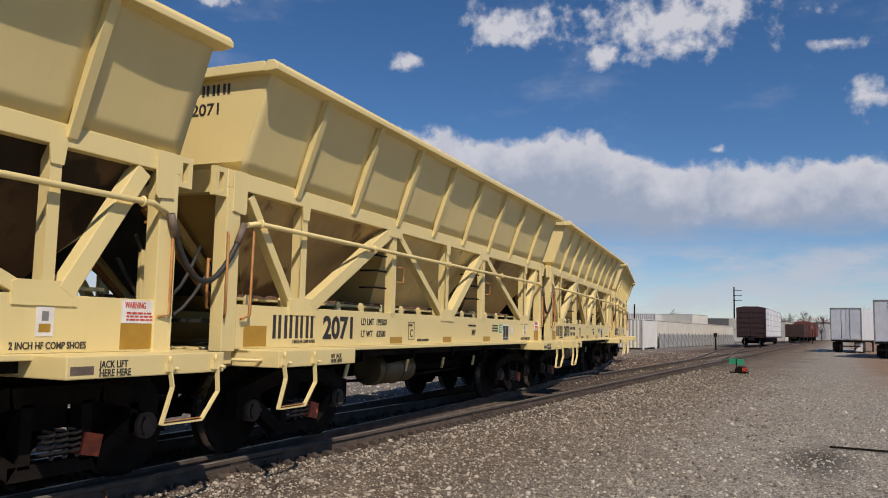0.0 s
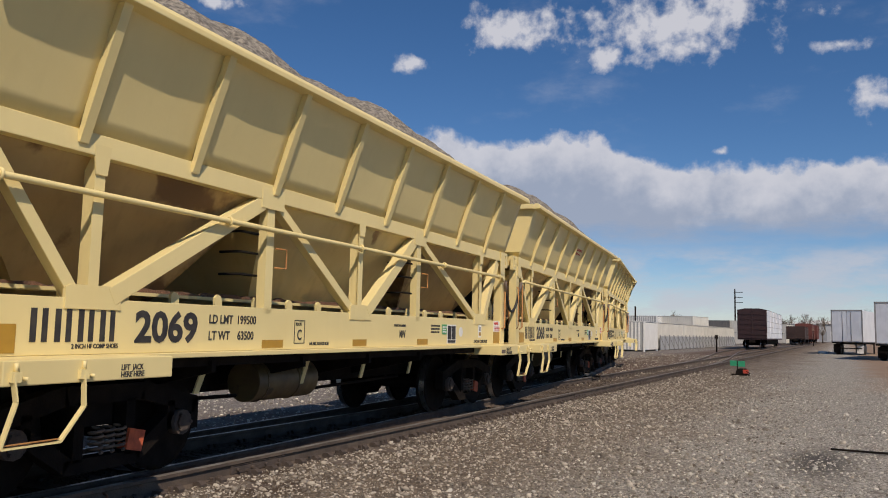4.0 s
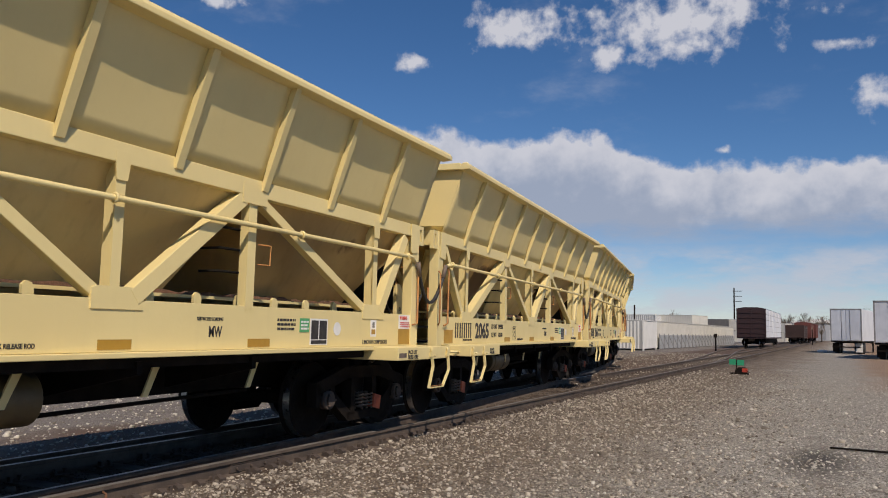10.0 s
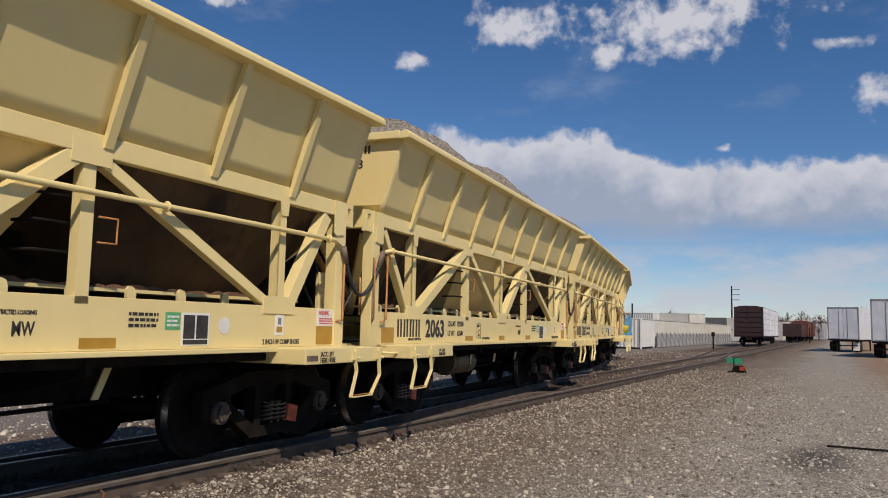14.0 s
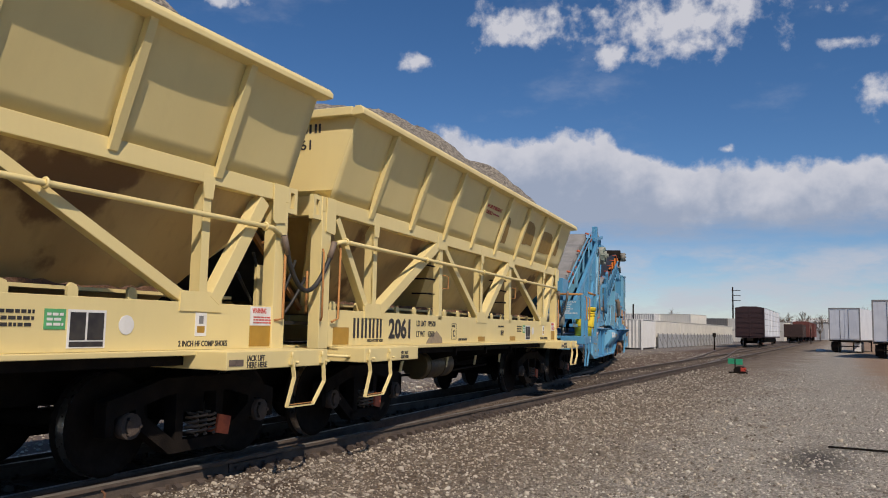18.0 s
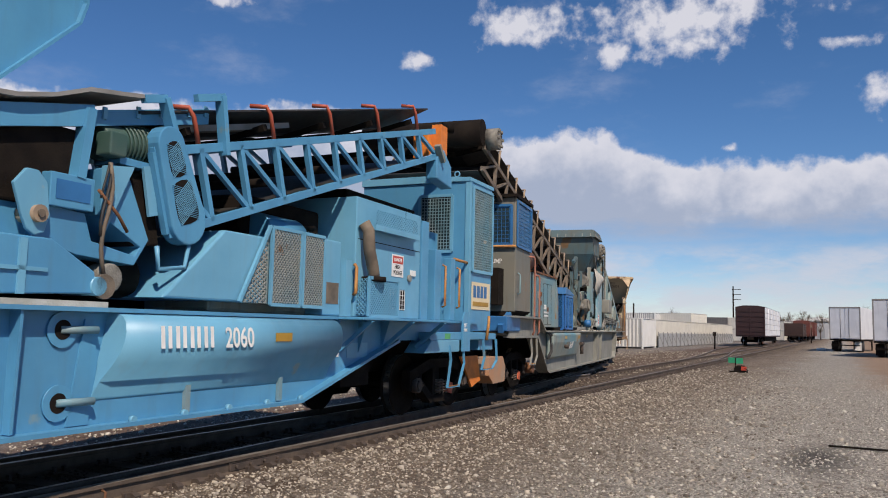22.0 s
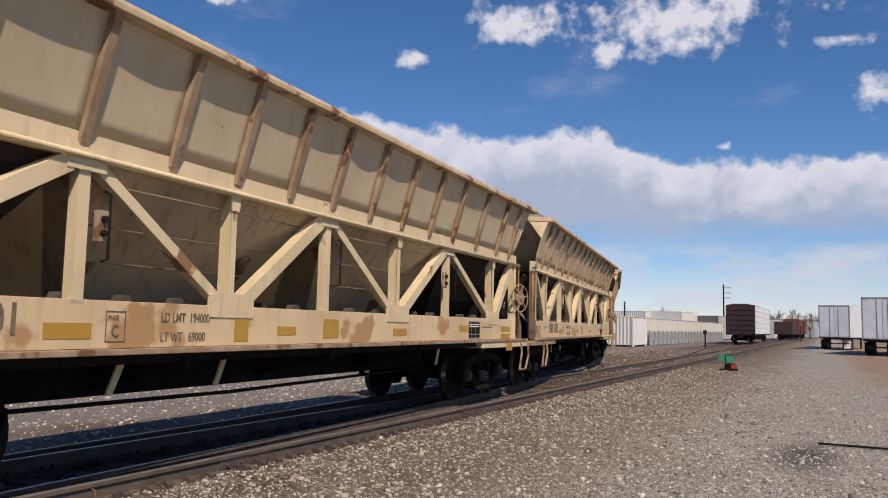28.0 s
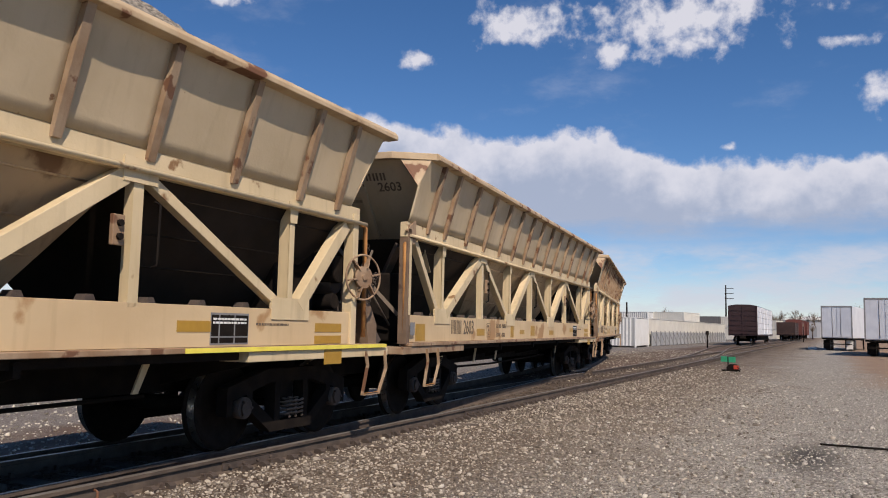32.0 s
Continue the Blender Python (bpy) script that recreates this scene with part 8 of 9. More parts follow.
    stirrup(m, 1.9, 2.42, GREYED, x=1.52, top=1.18, low=0.62)
    bm = tube(bm_new(), (1.35, 2.2, 0.55), (1.50, 2.2, 0.55), 0.11, 14)
    part("jack_drum", bm, RUST, m)
    # blue fan box
    fb = part("fan_box", box(bm_new(), 0.35, 1.40, 6.42, 7.68, 1.32, 2.26), BLACK, m, "blue mesh fan housing", bevel=0.01)
    part("guard_frame", frame_bars(bm_new(), (0.37, 6.405, 1.36), (1.0, 0, 0), (0, 0, 0.92), 0.05), BRIGHT_BLUE, fb)
    part("housing_roof", slab(bm_new(), [(6.37, 2.262), (7.73, 2.262), (7.70, 2.29), (6.95, 2.40), (6.45, 2.43)], "x", 0.32, 1.44), DEEP_BLUE, fb)
    part("fan_window", box(bm_new(), 1.401, 1.405, 6.54, 7.54, 1.46, 2.18), BLACK, fb)
    part("mesh_guard", mesh_panel(bm_new(), (1.41, 6.52, 1.44), (0, 1.02, 0), (0, 0, 0.76), 0.05, 0.005), DEEP_BLUE, fb)
    part("guard_frame", frame_bars(bm_new(), (1.415, 6.48, 1.38), (0, 1.14, 0), (0, 0, 0.84), 0.05), BRIGHT_BLUE, fb)
    part("guard_bar", beam(bm_new(), (1.42, 6.88, 1.38), (1.42, 6.88, 2.22), 0.035, 0.035, up=(0, 1, 0)), BRIGHT_BLUE, fb)
    part("fan_ring", ring(bm_new(), (1.406, 7.20, 1.76), (1, 0, 0), 0.20, 0.022, 24, 6), DEEP_BLUE, fb)
    part("mesh_guard", mesh_panel(bm_new(), (0.38, 6.41, 1.40), (0.98, 0, 0), (0, 0, 0.84), 0.035, 0.008), DEEP_BLUE, fb)
    # side tank
    prof = [(1.39, 1.30), (1.52, 1.30), (1.60, 1.24), (1.58, 1.05), (1.48, 0.70), (1.39, 0.66)]
    part("side_tank", slab(bm_new(), prof, "y", 4.05, 8.0), OLIVE, m, "long dented teal side tank", bevel=0.025)
    bm = mark_blocks(bm_new(), 1.534, 5.80, 0.88, 0.17, 0.10, 0.035)
    for v in bm.verts:
        v.co.x += (v.co.z - 0.88) * 0.286
    part("owner_mark", bm, GREYED, m)
    letter_side("2600", 0.18, WHITE, m, 6.34, 0.88, 1.536, squeeze=1.0, name="car_number", lean=16)
    for y in (5.45, 7.55):
        decal(m, "reflector_patch", y, y + 0.32, 1.12, 1.20, OCHRE, 1.592)
    bm = tube(bm_new(), (1.55, 5.6, 0.95), (1.66, 5.6, 0.93), 0.045, 10)
    tube(bm, (1.6, 7.95, 0.98), (1.62, 8.2, 0.98), 0.05, 10)
    tube(bm, (1.6, 8.12, 0.98), (1.6, 8.12, 0.7), 0.05, 10)
    part("tank_fitting", bm, DARK_RUST, m)
    for y in (4.02, 4.2):
        part("pipe", rod(bm_new(), [(1.50, y - 0.3, 1.28), (1.54, y - 0.12, 1.2), (1.54, y - 0.15, 0.85), (1.50, y - 0.35, 0.7)], 0.02), BLACK_RUBBER, m)
    # the long conveyor that reaches over the cab
    belt_conveyor(m, 10.9, 1.46, -0.6, 4.22, 1.12, 1.0, BROWN_STEEL, BLACK_RUBBER, TAN_STEEL, 13, 0.42, 0.30)
    part("skirt_board", slab(bm_new(), [(7.2, 3.22), (10.7, 2.45), (10.7, 2.92), (7.2, 3.64)], "x", 0.97, 1.0), BROWN_STEEL, m)
    # black board added on the far side as shade behind the lattice
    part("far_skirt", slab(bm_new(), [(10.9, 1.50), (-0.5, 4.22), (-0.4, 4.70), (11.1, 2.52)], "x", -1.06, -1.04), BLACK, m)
    part("head_drum", tube(bm_new(), (-1.15, -0.65, 4.86), (1.15, -0.65, 4.86), 0.24, 20), BLACK, m)
    bm = tube(bm_new(), (1.15, -0.35, 4.80), (1.38, -0.35, 4.80), 0.20, 18)
    for i in range(6):
        a = i * math.pi / 3
        tube(bm, (1.36, -0.35 + 0.15 * math.cos(a), 4.80 + 0.15 * math.sin(a)), (1.42, -0.35 + 0.15 * math.cos(a), 4.80 + 0.15 * math.sin(a)), 0.03, 6)
    part("gearbox", bm, DUSTY_STEEL, m)
    part("teal_patch", sheet(bm_new(), (1.17, 2.75, 3.62), (1.17, 3.35, 3.42), (1.17, 3.35, 3.85), (1.17, 2.75, 4.0), 0.01), OLIVE, m)
    for y, h in ((7.6, 1.2), (9.4, 1.5)):
        part("support_leg", beam(bm_new(), (1.2, y, 1.3), (1.2, y + 0.2, 1.3 + h), 0.09, 0.09, up=(0, 1, 0)), DARK_TEAL, m)
    for a, b, w in (((8.41, 2.14), (8.41, 2.98), 0.08), ((9.50, 1.86), (9.50, 2.78), 0.12), ((8.5, 2.15), (9.45, 2.74), 0.08), ((9.34, 1.88), (10.51, 2.48), 0.08), ((8.67, 3.27), (9.22, 3.44), 0.08), ((9.18, 2.8), (9.20, 3.46), 0.09), ((10.15, 2.62), (10.17, 3.12), 0.07), ((10.55, 1.6), (10.50, 2.5), 0.10)):
        part("frame_bar", beam(bm_new(), (1.24, a[0] + 0.1, a[1]), (1.24, b[0] + 0.1, b[1]), w, w, up=(1, 0, 0)), DARK_TEAL, m)
    # more black sheets standing for shade within the frame
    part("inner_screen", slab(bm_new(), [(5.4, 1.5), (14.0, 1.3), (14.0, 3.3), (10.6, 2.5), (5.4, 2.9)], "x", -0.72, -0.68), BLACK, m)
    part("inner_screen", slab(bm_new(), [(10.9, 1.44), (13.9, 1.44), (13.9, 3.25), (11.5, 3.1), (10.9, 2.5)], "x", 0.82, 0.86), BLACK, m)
    for k in range(4):
        hoop = rod(bm_new(), [(1.14, 9.45 + 0.17 * k, 2.86 - 0.03 * k), (1.14, 9.47 + 0.17 * k, 3.02 - 0.03 * k), (1.10, 9.53 + 0.17 * k, 3.07 - 0.03 * k), (1.14, 9.59 + 0.17 * k, 3.00 - 0.03 * k), (1.14, 9.57 + 0.17 * k, 2.84 - 0.03 * k)], 0.028, 6)
        part("impact_hoop", hoop, TAN_STEEL, m, "worn tan steel hoop")
    for y, z, r in ((9.85, 2.33, 0.13), (10.95, 1.95, 0.15), (10.35, 2.05, 0.10)):
        part("drive_wheel", tube(bm_new(), (1.05, y, z), (1.32, y, z), r, 16), DUSTY_STEEL, m, bevel=0.03)
    for k in range(4):
        part("loose_cable", rod(bm_new(), [(1.25, 8.3 + 0.4 * k, 2.75 - 0.1 * k), (1.28, 8.6 + 0.4 * k, 2.55 - 0.12 * k), (1.25, 9.0 + 0.4 * k, 2.62 - 0.12 * k)], 0.012, 5), BLACK_RUBBER, m)
    bm = tube(bm_new(), (1.1, 8.10, 1.62), (1.1, 8.95, 1.62), 0.20, 18)
    ring(bm, (1.1, 8.6, 1.62), (0, 1, 0), 0.205, 0.014, 18, 4)
    part("air_tank", bm, GEAR_GREEN, m, "dusty grey-green air tank", bevel=0.02)
    part("tank_cradle", box(bm_new(), 0.95, 1.25, 8.05, 8.12, 1.30, 1.62), OLIVE, m)
    part("tank_cradle", box(bm_new(), 0.95, 1.25, 8.92, 8.98, 1.30, 1.62), OLIVE, m)
    # charging hopper on its tower
    bm = bm_new()
    t = [(-0.80, 11.56, 4.36), (1.42, 11.56, 4.36), (1.42, 13.2, 4.40), (-0.80, 13.2, 4.40)]
    mid = [(-0.80, 11.62, 3.76), (1.42, 11.62, 3.76), (1.42, 13.15, 3.80), (-0.80, 13.15, 3.80)]
    low = [(-0.8, 11.9, 3.18), (1.10, 11.9, 3.18), (1.10, 12.9, 3.18), (-0.8, 12.9, 3.18)]
    rows = [[bm.verts.new(v) for v in r] for r in (t, mid, low)]
    for a, b in zip(rows, rows[1:]):
        for i in range(4):
            bm.faces.new((a[i], a[(i + 1) % 4], b[(i + 1) % 4], b[i]))
    bm.faces.new(rows[2])
    part("charging_hopper", bm, DARK_TEAL, m, "dented teal charging hopper")
    bm = bm_new()
    lo = [(-0.88, 11.48, 4.28), (1.50, 11.48, 4.28), (1.50, 13.26, 4.30), (-0.88, 13.26, 4.30)]
    hi = [(-0.80, 11.56, 4.52), (1.42, 11.56, 4.52), (1.42, 13.18, 4.54), (-0.80, 13.18, 4.54)]
    for k in range(4):
        sheet(bm, lo[k], lo[(k + 1) % 4], hi[(k + 1) % 4], hi[k], 0.03)
        sheet(bm, lo[k], lo[(k + 1) % 4], t[(k + 1) % 4], t[k], 0.02)
    part("hopper_rim", bm, DARK_TEAL, m)
    wedge = lambda y, x: slab(bm_new(), [(x, 4.30), (x + 0.055, 4.30), (x - 0.055, 4.51)], "y", y, y + 0.02)
    for i in range(9):
        part("rim_rib", wedge(11.54 + 0.20 * i, 1.49), GREYED, m)
        x = -0.80 + 0.27 * i
        part("rim_rib", slab(bm_new(), [(11.49, 4.30), (11.435, 4.30), (11.545, 4.51)], "x", x, x + 0.02), GREYED, m)
    part("hopper_leg", beam(bm_new(), (1.40, 11.6, 4.2), (1.40, 12.6, 3.1), 0.07, 0.08, up=(1, 0, 0)), GREYED, m)
    part("hopper_leg", beam(bm_new(), (1.36, 11.0, 1.3), (1.36, 11.2, 3.3), 0.10, 0.10, up=(0, 1, 0)), OLIVE, m)
    part("rubber_skirt", box(bm_new(), -0.9, 1.12, 11.85, 12.95, 3.05, 3.20), BLACK_RUBBER, m)
    # drive: motors, gearboxes, dust-caked
    bm = tube(bm_new(), (1.18, 13.62, 4.0), (1.48, 13.62, 4.0), 0.28, 20)
    for i in range(9):
        a = i * 2 * math.pi / 9
        tube(bm, (1.46, 13.62 + 0.21 * math.cos(a), 4.0 + 0.21 * math.sin(a)), (1.54, 13.62 + 0.21 * math.cos(a), 4.0 + 0.21 * math.sin(a)), 0.035, 6)
    tube(bm, (1.48, 13.62, 4.0), (1.58, 13.62, 4.0), 0.09, 12)
    box(bm, 1.1, 1.4, 13.0, 13.35, 3.7, 4.0)
    tube(bm, (1.25, 13.0, 3.85), (1.25, 13.3, 3.85), 0.14, 12)
    part("gearbox", bm, DUSTY_STEEL, m, "gearbox caked with grey dust", bevel=0.01)
    bm = tube(bm_new(), (1.2, 10.42, 2.85), (1.2, 10.98, 2.85), 0.18, 16)
    for i in range(7):
        part("cooling_fin", ring(bm_new(), (1.2, 10.54 + 0.06 * i, 2.85), (0, 1, 0), 0.188, 0.014, 16, 4), DUSTY_STEEL, m)
    box(bm, 1.25, 1.42, 10.6, 10.8, 2.70, 2.85)
    part("motor", bm, DUSTY_STEEL, m)
    bm = tube(bm_new(), (1.15, 10.75, 2.1), (1.40, 10.75, 2.1), 0.20, 16)
    ring(bm, (1.42, 10.75, 2.1), (1, 0, 0), 0.14, 0.04, 14, 5)
    box(bm, 1.2, 1.4, 10.4, 10.7, 2.0, 2.25)
    part("motor", bm, DUSTY_STEEL, m)
    bm = tube(bm_new(), (1.30, 10.72, 1.55), (1.46, 10.72, 1.55), 0.105, 16)
    ring(bm, (1.46, 10.72, 1.55), (1, 0, 0), 0.08, 0.03, 16, 5)
    tube(bm, (1.30, 10.95, 1.56), (1.44, 10.95, 1.56), 0.085, 14)
    part("pump", bm, DEEP_BLUE, m, "small deep blue pump")
    part("side_column", slab(bm_new(), [(11.18, 3.16), (11.60, 3.16), (11.60, 1.9), (11.45, 1.75), (11.18, 1.9)], "x", 1.32, 1.46), BLUE_GREY, m, bevel=0.01)
    bm = bm_new()
    for z0, z1 in ((2.65, 3.12), (2.18, 2.58)):
        box(bm, 1.461, 1.464, 11.42, 11.52, z0, z1)
    part("vent_grid", bm, BLACK, m)
    # hanging canvas
    bm = bm_new()
    drop = (0.62, 0.78, 0.92, 0.84, 0.76, 0.70, 0.48, 0.42, 0.55, 0.36, 0.30)
    top = [(1.49, 11.56 + 0.20 * i, 3.28 - 0.010 * i + 0.012 * math.sin(i * 2.2)) for i in range(11)]
    low = [(1.50 + 0.03 * math.sin(i * 1.4), 11.60 + 0.197 * i, 3.27 - drop[i]) for i in range(11)]
    mids = [((a[0] + b[0]) / 2 + 0.05, (a[1] + b[1]) / 2, (a[2] + b[2]) / 2) for a, b in zip(top, low)]
    rows = [[bm.verts.new(v) for v in r] for r in (top, mids, low)]
    for a, b in zip(rows, rows[1:]):
        for i in range(10):
            f = bm.faces.new((a[i], a[i + 1], b[i + 1], b[i]))
            f.smooth = True
    ob = part("canvas_flap", bm, CANVAS, m, "stiff grey-white canvas flap")
    ob.modifiers.new("thick", "SOLIDIFY").thickness = 0.012
    part("guard_plate", slab(bm_new(), [(12.52, 1.44), (13.66, 1.42), (13.66, 3.24), (12.52, 3.20)], "x", 1.36, 1.46), PLATE_BLUE, m, "streaked blue guard plate", bevel=0.05)
    sign = part("danger_sign", box(bm_new(), 1.461, 1.466, 12.62, 12.92, 1.50, 1.86), WHITE, m, "white sign with red heading")
    part("sign_band", box(bm_new(), 1.467, 1.469, 12.66, 12.88, 1.77, 1.83), RED, sign)
    bars(m, 12.66, 12.88, 1.54, 1.74, 4, RED, 1.467)
    part("shroud", slab(bm_new(), [(11.7, 1.32), (12.4, 1.32), (12.4, 2.35), (12.1, 2.6), (11.75, 2.2)], "x", 0.9, 1.30), OLIVE, m)
    part("strap", beam(bm_new(), (1.34, 11.25, 1.6), (1.34, 11.9, 2.6), 0.02, 0.16, up=(0, -1, 0.6)), RUST, m)
    for a, b in (((11.4, 1.40), (12.0, 1.65)), ((12.0, 1.65), (12.3, 1.62)), ((11.0, 1.36), (11.6, 1.36))):
        part("lever", rod(bm_new(), [(1.42, *a), (1.44, *b)], 0.03), DUSTY_STEEL, m)
    part("chute_wing", slab(bm_new(), [(13.68, 3.10), (14.15, 2.2), (14.2, 1.9), (13.68, 1.9)], "x", 1.30, 1.33), OLIVE, m)
    part("cross_plate", box(bm_new(), 0.6, 1.40, 12.0, 12.5, 1.46, 1.72), GREYED, m, bevel=0.02)
    # rear sloping conveyor with mesh sides
    y0, z0, y1, z1 = 13.55, 4.25, 20.75, 1.52
    sl = (z1 - z0) / (y1 - y0)
    for s in (1, -1):
        part("main_chord", beam(bm_new(), (s * 1.34, y0, z0), (s * 1.34, y1, z1), 0.08, 0.14), OLIVE, m, bevel=0.006)
        for y in (13.75, 14.65, 15.95, 17.3, 18.8):
            part("truss_post", box(bm_new(), *sorted((s * 1.29, s * 1.40)), y - 0.05, y + 0.05, 1.32, z0 + sl * (y - y0)), OLIVE, m)
            if y > 14:
                part("truss_brace", beam(bm_new(), (s * 1.34, y, 1.4), (s * 1.34, y + 1.2, z0 + sl * (y + 1.2 - y0)), 0.05, 0.09, up=(1, 0, 0)), OLIVE, m)
        part("guard_sheet", slab(bm_new(), [(13.8, 1.9), (18.6, 1.7), (18.6, z0 + sl * (18.6 - y0) - 0.1), (13.8, z0 + sl * (13.8 - y0) - 0.1)], "x", *sorted((s * 1.15, s * 1.17))), MESH_DARK, m)
        part("foot_beam", box(bm_new(), *sorted((s * 1.28, s * 1.40)), 14.0, 20.6, 1.46, 1.54), OLIVE, m)
    part("belt", beam(bm_new(), (0, 13.6, 4.28), (0, 20.8, 1.55), 2.3, 0.08), BLACK_RUBBER, m)
    for i in range(6):
        y = 14.0 + 1.1 * i
        part("work_lamp", tube(bm_new(), (1.28, y, z0 + sl * (y - y0) + 0.05), (1.36, y - 0.1, z0 + sl * (y - y0) + 0.12), 0.045, 8), DUSTY_STEEL, m)
    part("conduit", rod(bm_new(), [(1.42, 13.9, 4.1), (1.46, 14.35, 4.25), (1.46, 14.5, 4.1), (1.46, 14.5, 2.3), (1.44, 14.5, 1.5)], 0.03), GREYED, m)
    bx = part("junction_box", box(bm_new(), 1.30, 1.62, 14.45, 15.25, 1.95, 2.42), GREYED, m, bevel=0.03)
    for k in range(4):
        part("pipe", rod(bm_new(), [(1.45, 13.7, 1.38 + 0.02 * k), (1.46, 14.3, 1.50 + 0.07 * k), (1.46, 15.0, 1.62 + 0.06 * k), (1.46, 18.8, 1.58 + 0.055 * k)], 0.02, 6), DUSTY_STEEL, m)
    for y in (15.0, 16.2, 17.4):
        part("pipe_rack", box(bm_new(), 1.40, 1.44, y - 0.03, y + 0.03, 1.32, 1.88), GREYED, m)
    part("rear_gear", box(bm_new(), 0.3, 1.35, 15.6, 16.4, 1.32, 1.75), BLACK, m)
    part("end_frame", box(bm_new(), -1.3, 1.42, 20.9, 21.1, 1.0, 1.9), BROWN_STEEL, m)
    part("end_frame", beam(bm_new(), (1.38, 18.9, 1.3), (1.38, 20.8, 2.0), 0.08, 0.10, up=(1, 0, 0)), BROWN_STEEL, m)
    couple(m, 0.0, -1)
    couple(m, GREY_LEN, 1)
    settle(m, 1.95, 20.0)
    wheels = truck(m, 2.35) + truck(m, 20.4)
    VEHICLES.append((m, 138.67, 2.35, 20.4, wheels))


ORANGE_RED = mat("orange_red_paint", (0.46, 0.085, 0.04), (0.33, 0.07, 0.035), 6, 0.6, bump=0.05)
SIGN_CREAM = mat("cream_sign", (0.72, 0.60, 0.38), (0.68, 0.57, 0.36), 4, 0.5, bump=0)
TAN_RUST = mat("tan_rusted_plate", (0.45, 0.23, 0.12), (0.36, 0.26, 0.18), 2.5, 0.75, bump=0.1)
OLIVE_CAB = mat("grimy_cab_paint", (0.15, 0.155, 0.13), (0.19, 0.175, 0.135), 1.1, 0.6, bump=0.06, spots=(0.26, 0.13, 0.055), spot_scale=1.5, spot_cut=0.64, streak=0.35)
MOTOR_GREEN = mat("dark_green_enamel", (0.035, 0.085, 0.07), (0.06, 0.10, 0.085), 5, 0.55, bump=0.1)
DARK_TEAL = mat("grimy_dark_teal_paint", (0.055, 0.125, 0.15), (0.105, 0.115, 0.09), 0.9, 0.6, bump=0.08, grain=25, spots=(0.15, 0.085, 0.035), spot_scale=1.2, spot_cut=0.62, streak=0.35)
GEAR_GREEN = mat("dusty_green_casting", (0.16, 0.22, 0.18), (0.30, 0.30, 0.25), 6, 0.8, bump=0.3)
RED_RUST = mat("red_rusted_steel", (0.22, 0.115, 0.085), (0.15, 0.085, 0.065), 5, 0.8, bump=0.2)
RED_ROD = mat("red_rusted_rod", (0.38, 0.155, 0.10), (0.27, 0.115, 0.08), 9, 0.7, bump=0.1)
BRIGHT_BLUE = mat("bright_blue_paint", (0.03, 0.17, 0.47), (0.025, 0.13, 0.37), 3, 0.4, bump=0.02)
TAN_STEEL = mat("tan_worn_steel", (0.36, 0.27, 0.18), (0.22, 0.165, 0.12), 5, 0.7, bump=0.1)
ENGINE_MESH = mat("dusty_tan_mesh", (0.30, 0.31, 0.28), (0.22, 0.27, 0.27), 2.0, 0.7, bump=0.1, spots=(0.20, 0.14, 0.09), spot_scale=3.0, spot_cut=0.6)
PLATE_BLUE = mat("chalky_blue_plate", (0.16, 0.34, 0.41), (0.30, 0.40, 0.42), 2.2, 0.6, bump=0.06, spots=(0.44, 0.48, 0.46), spot_scale=4.5, spot_cut=0.56, streak=0.6)
BLUE_GREY = mat("streaked_blue_paint", (0.115, 0.265, 0.33), (0.21, 0.275, 0.275), 1.6, 0.55, bump=0.05, spots=(0.40, 0.40, 0.35), spot_scale=2.0, spot_cut=0.67, streak=0.4)
MESH_DARK = mat("dark_mesh", (0.055, 0.06, 0.06), (0.09, 0.085, 0.075), 9, 0.8, bump=0.3)


# ---- background ----
def boxcar(label, y0, length, x, height, end_material, side_material, group="", gondola=False):
    c = thing("freight_car", label, "freight car", "parked freight cars", pose(x, y0, RAIL))
    w = 1.52
    body = part("body", box(bm_new(), -w, w, 0.3, length - 0.3, 1.1, height), side_material, c, bevel=0.03)
    for y in (0.27, length - 0.27):
        end = part("end_wall", box(bm_new(), -w, w, y - 0.03, y + 0.03, 1.1, height + 0.02), end_material, c)
        for i in range(5):
            z = 1.5 + i * (height - 1.8) / 4.4
            part("end_rib", box(bm_new(), -w + 0.15, w - 0.15, y - 0.08, y - 0.03, z, z + 0.12), end_material, end)
        for xx in (-w + 0.08, 0.0, w - 0.08):
            part("end_post", box(bm_new(), xx - 0.06, xx + 0.06, y - 0.09, y - 0.03, 1.1, height), end_material, end)
    if not gondola:
        part("roof", slab(bm_new(), [(-w - 0.03, height), (w + 0.03, height), (w * 0.5, height + 0.16), (-w * 0.5, height + 0.16)], "y", 0.25, length - 0.25), end_material, c)
    k = 5
    for i in range(1, k):
        part("wrapped_bundle_seam", box(bm_new(), w, w + 0.02, 0.4, length - 0.4, 1.1 + i * (height - 1.1) / k, 1.13 + i * (height - 1.1) / k), SEAM, c)
        part("side_post", box(bm_new(), w, w + 0.05, i * length / k - 0.05, i * length / k + 0.05, 1.1, height), side_material, c)
    part("underframe", box(bm_new(), -1.2, 1.2, 3.6, length - 3.6, 0.45, 0.95), BLACK, c)
    part("floor_sill", box(bm_new(), -w, w, 0.3, length - 0.3, 0.95, 1.1), end_material, c)
    part("centre_sill", box(bm_new(), -0.3, 0.3, 0.0, length, 0.65, 0.95), BLACK, c)
    truck(c, 2.2)
    truck(c, length - 2.2)
    return c


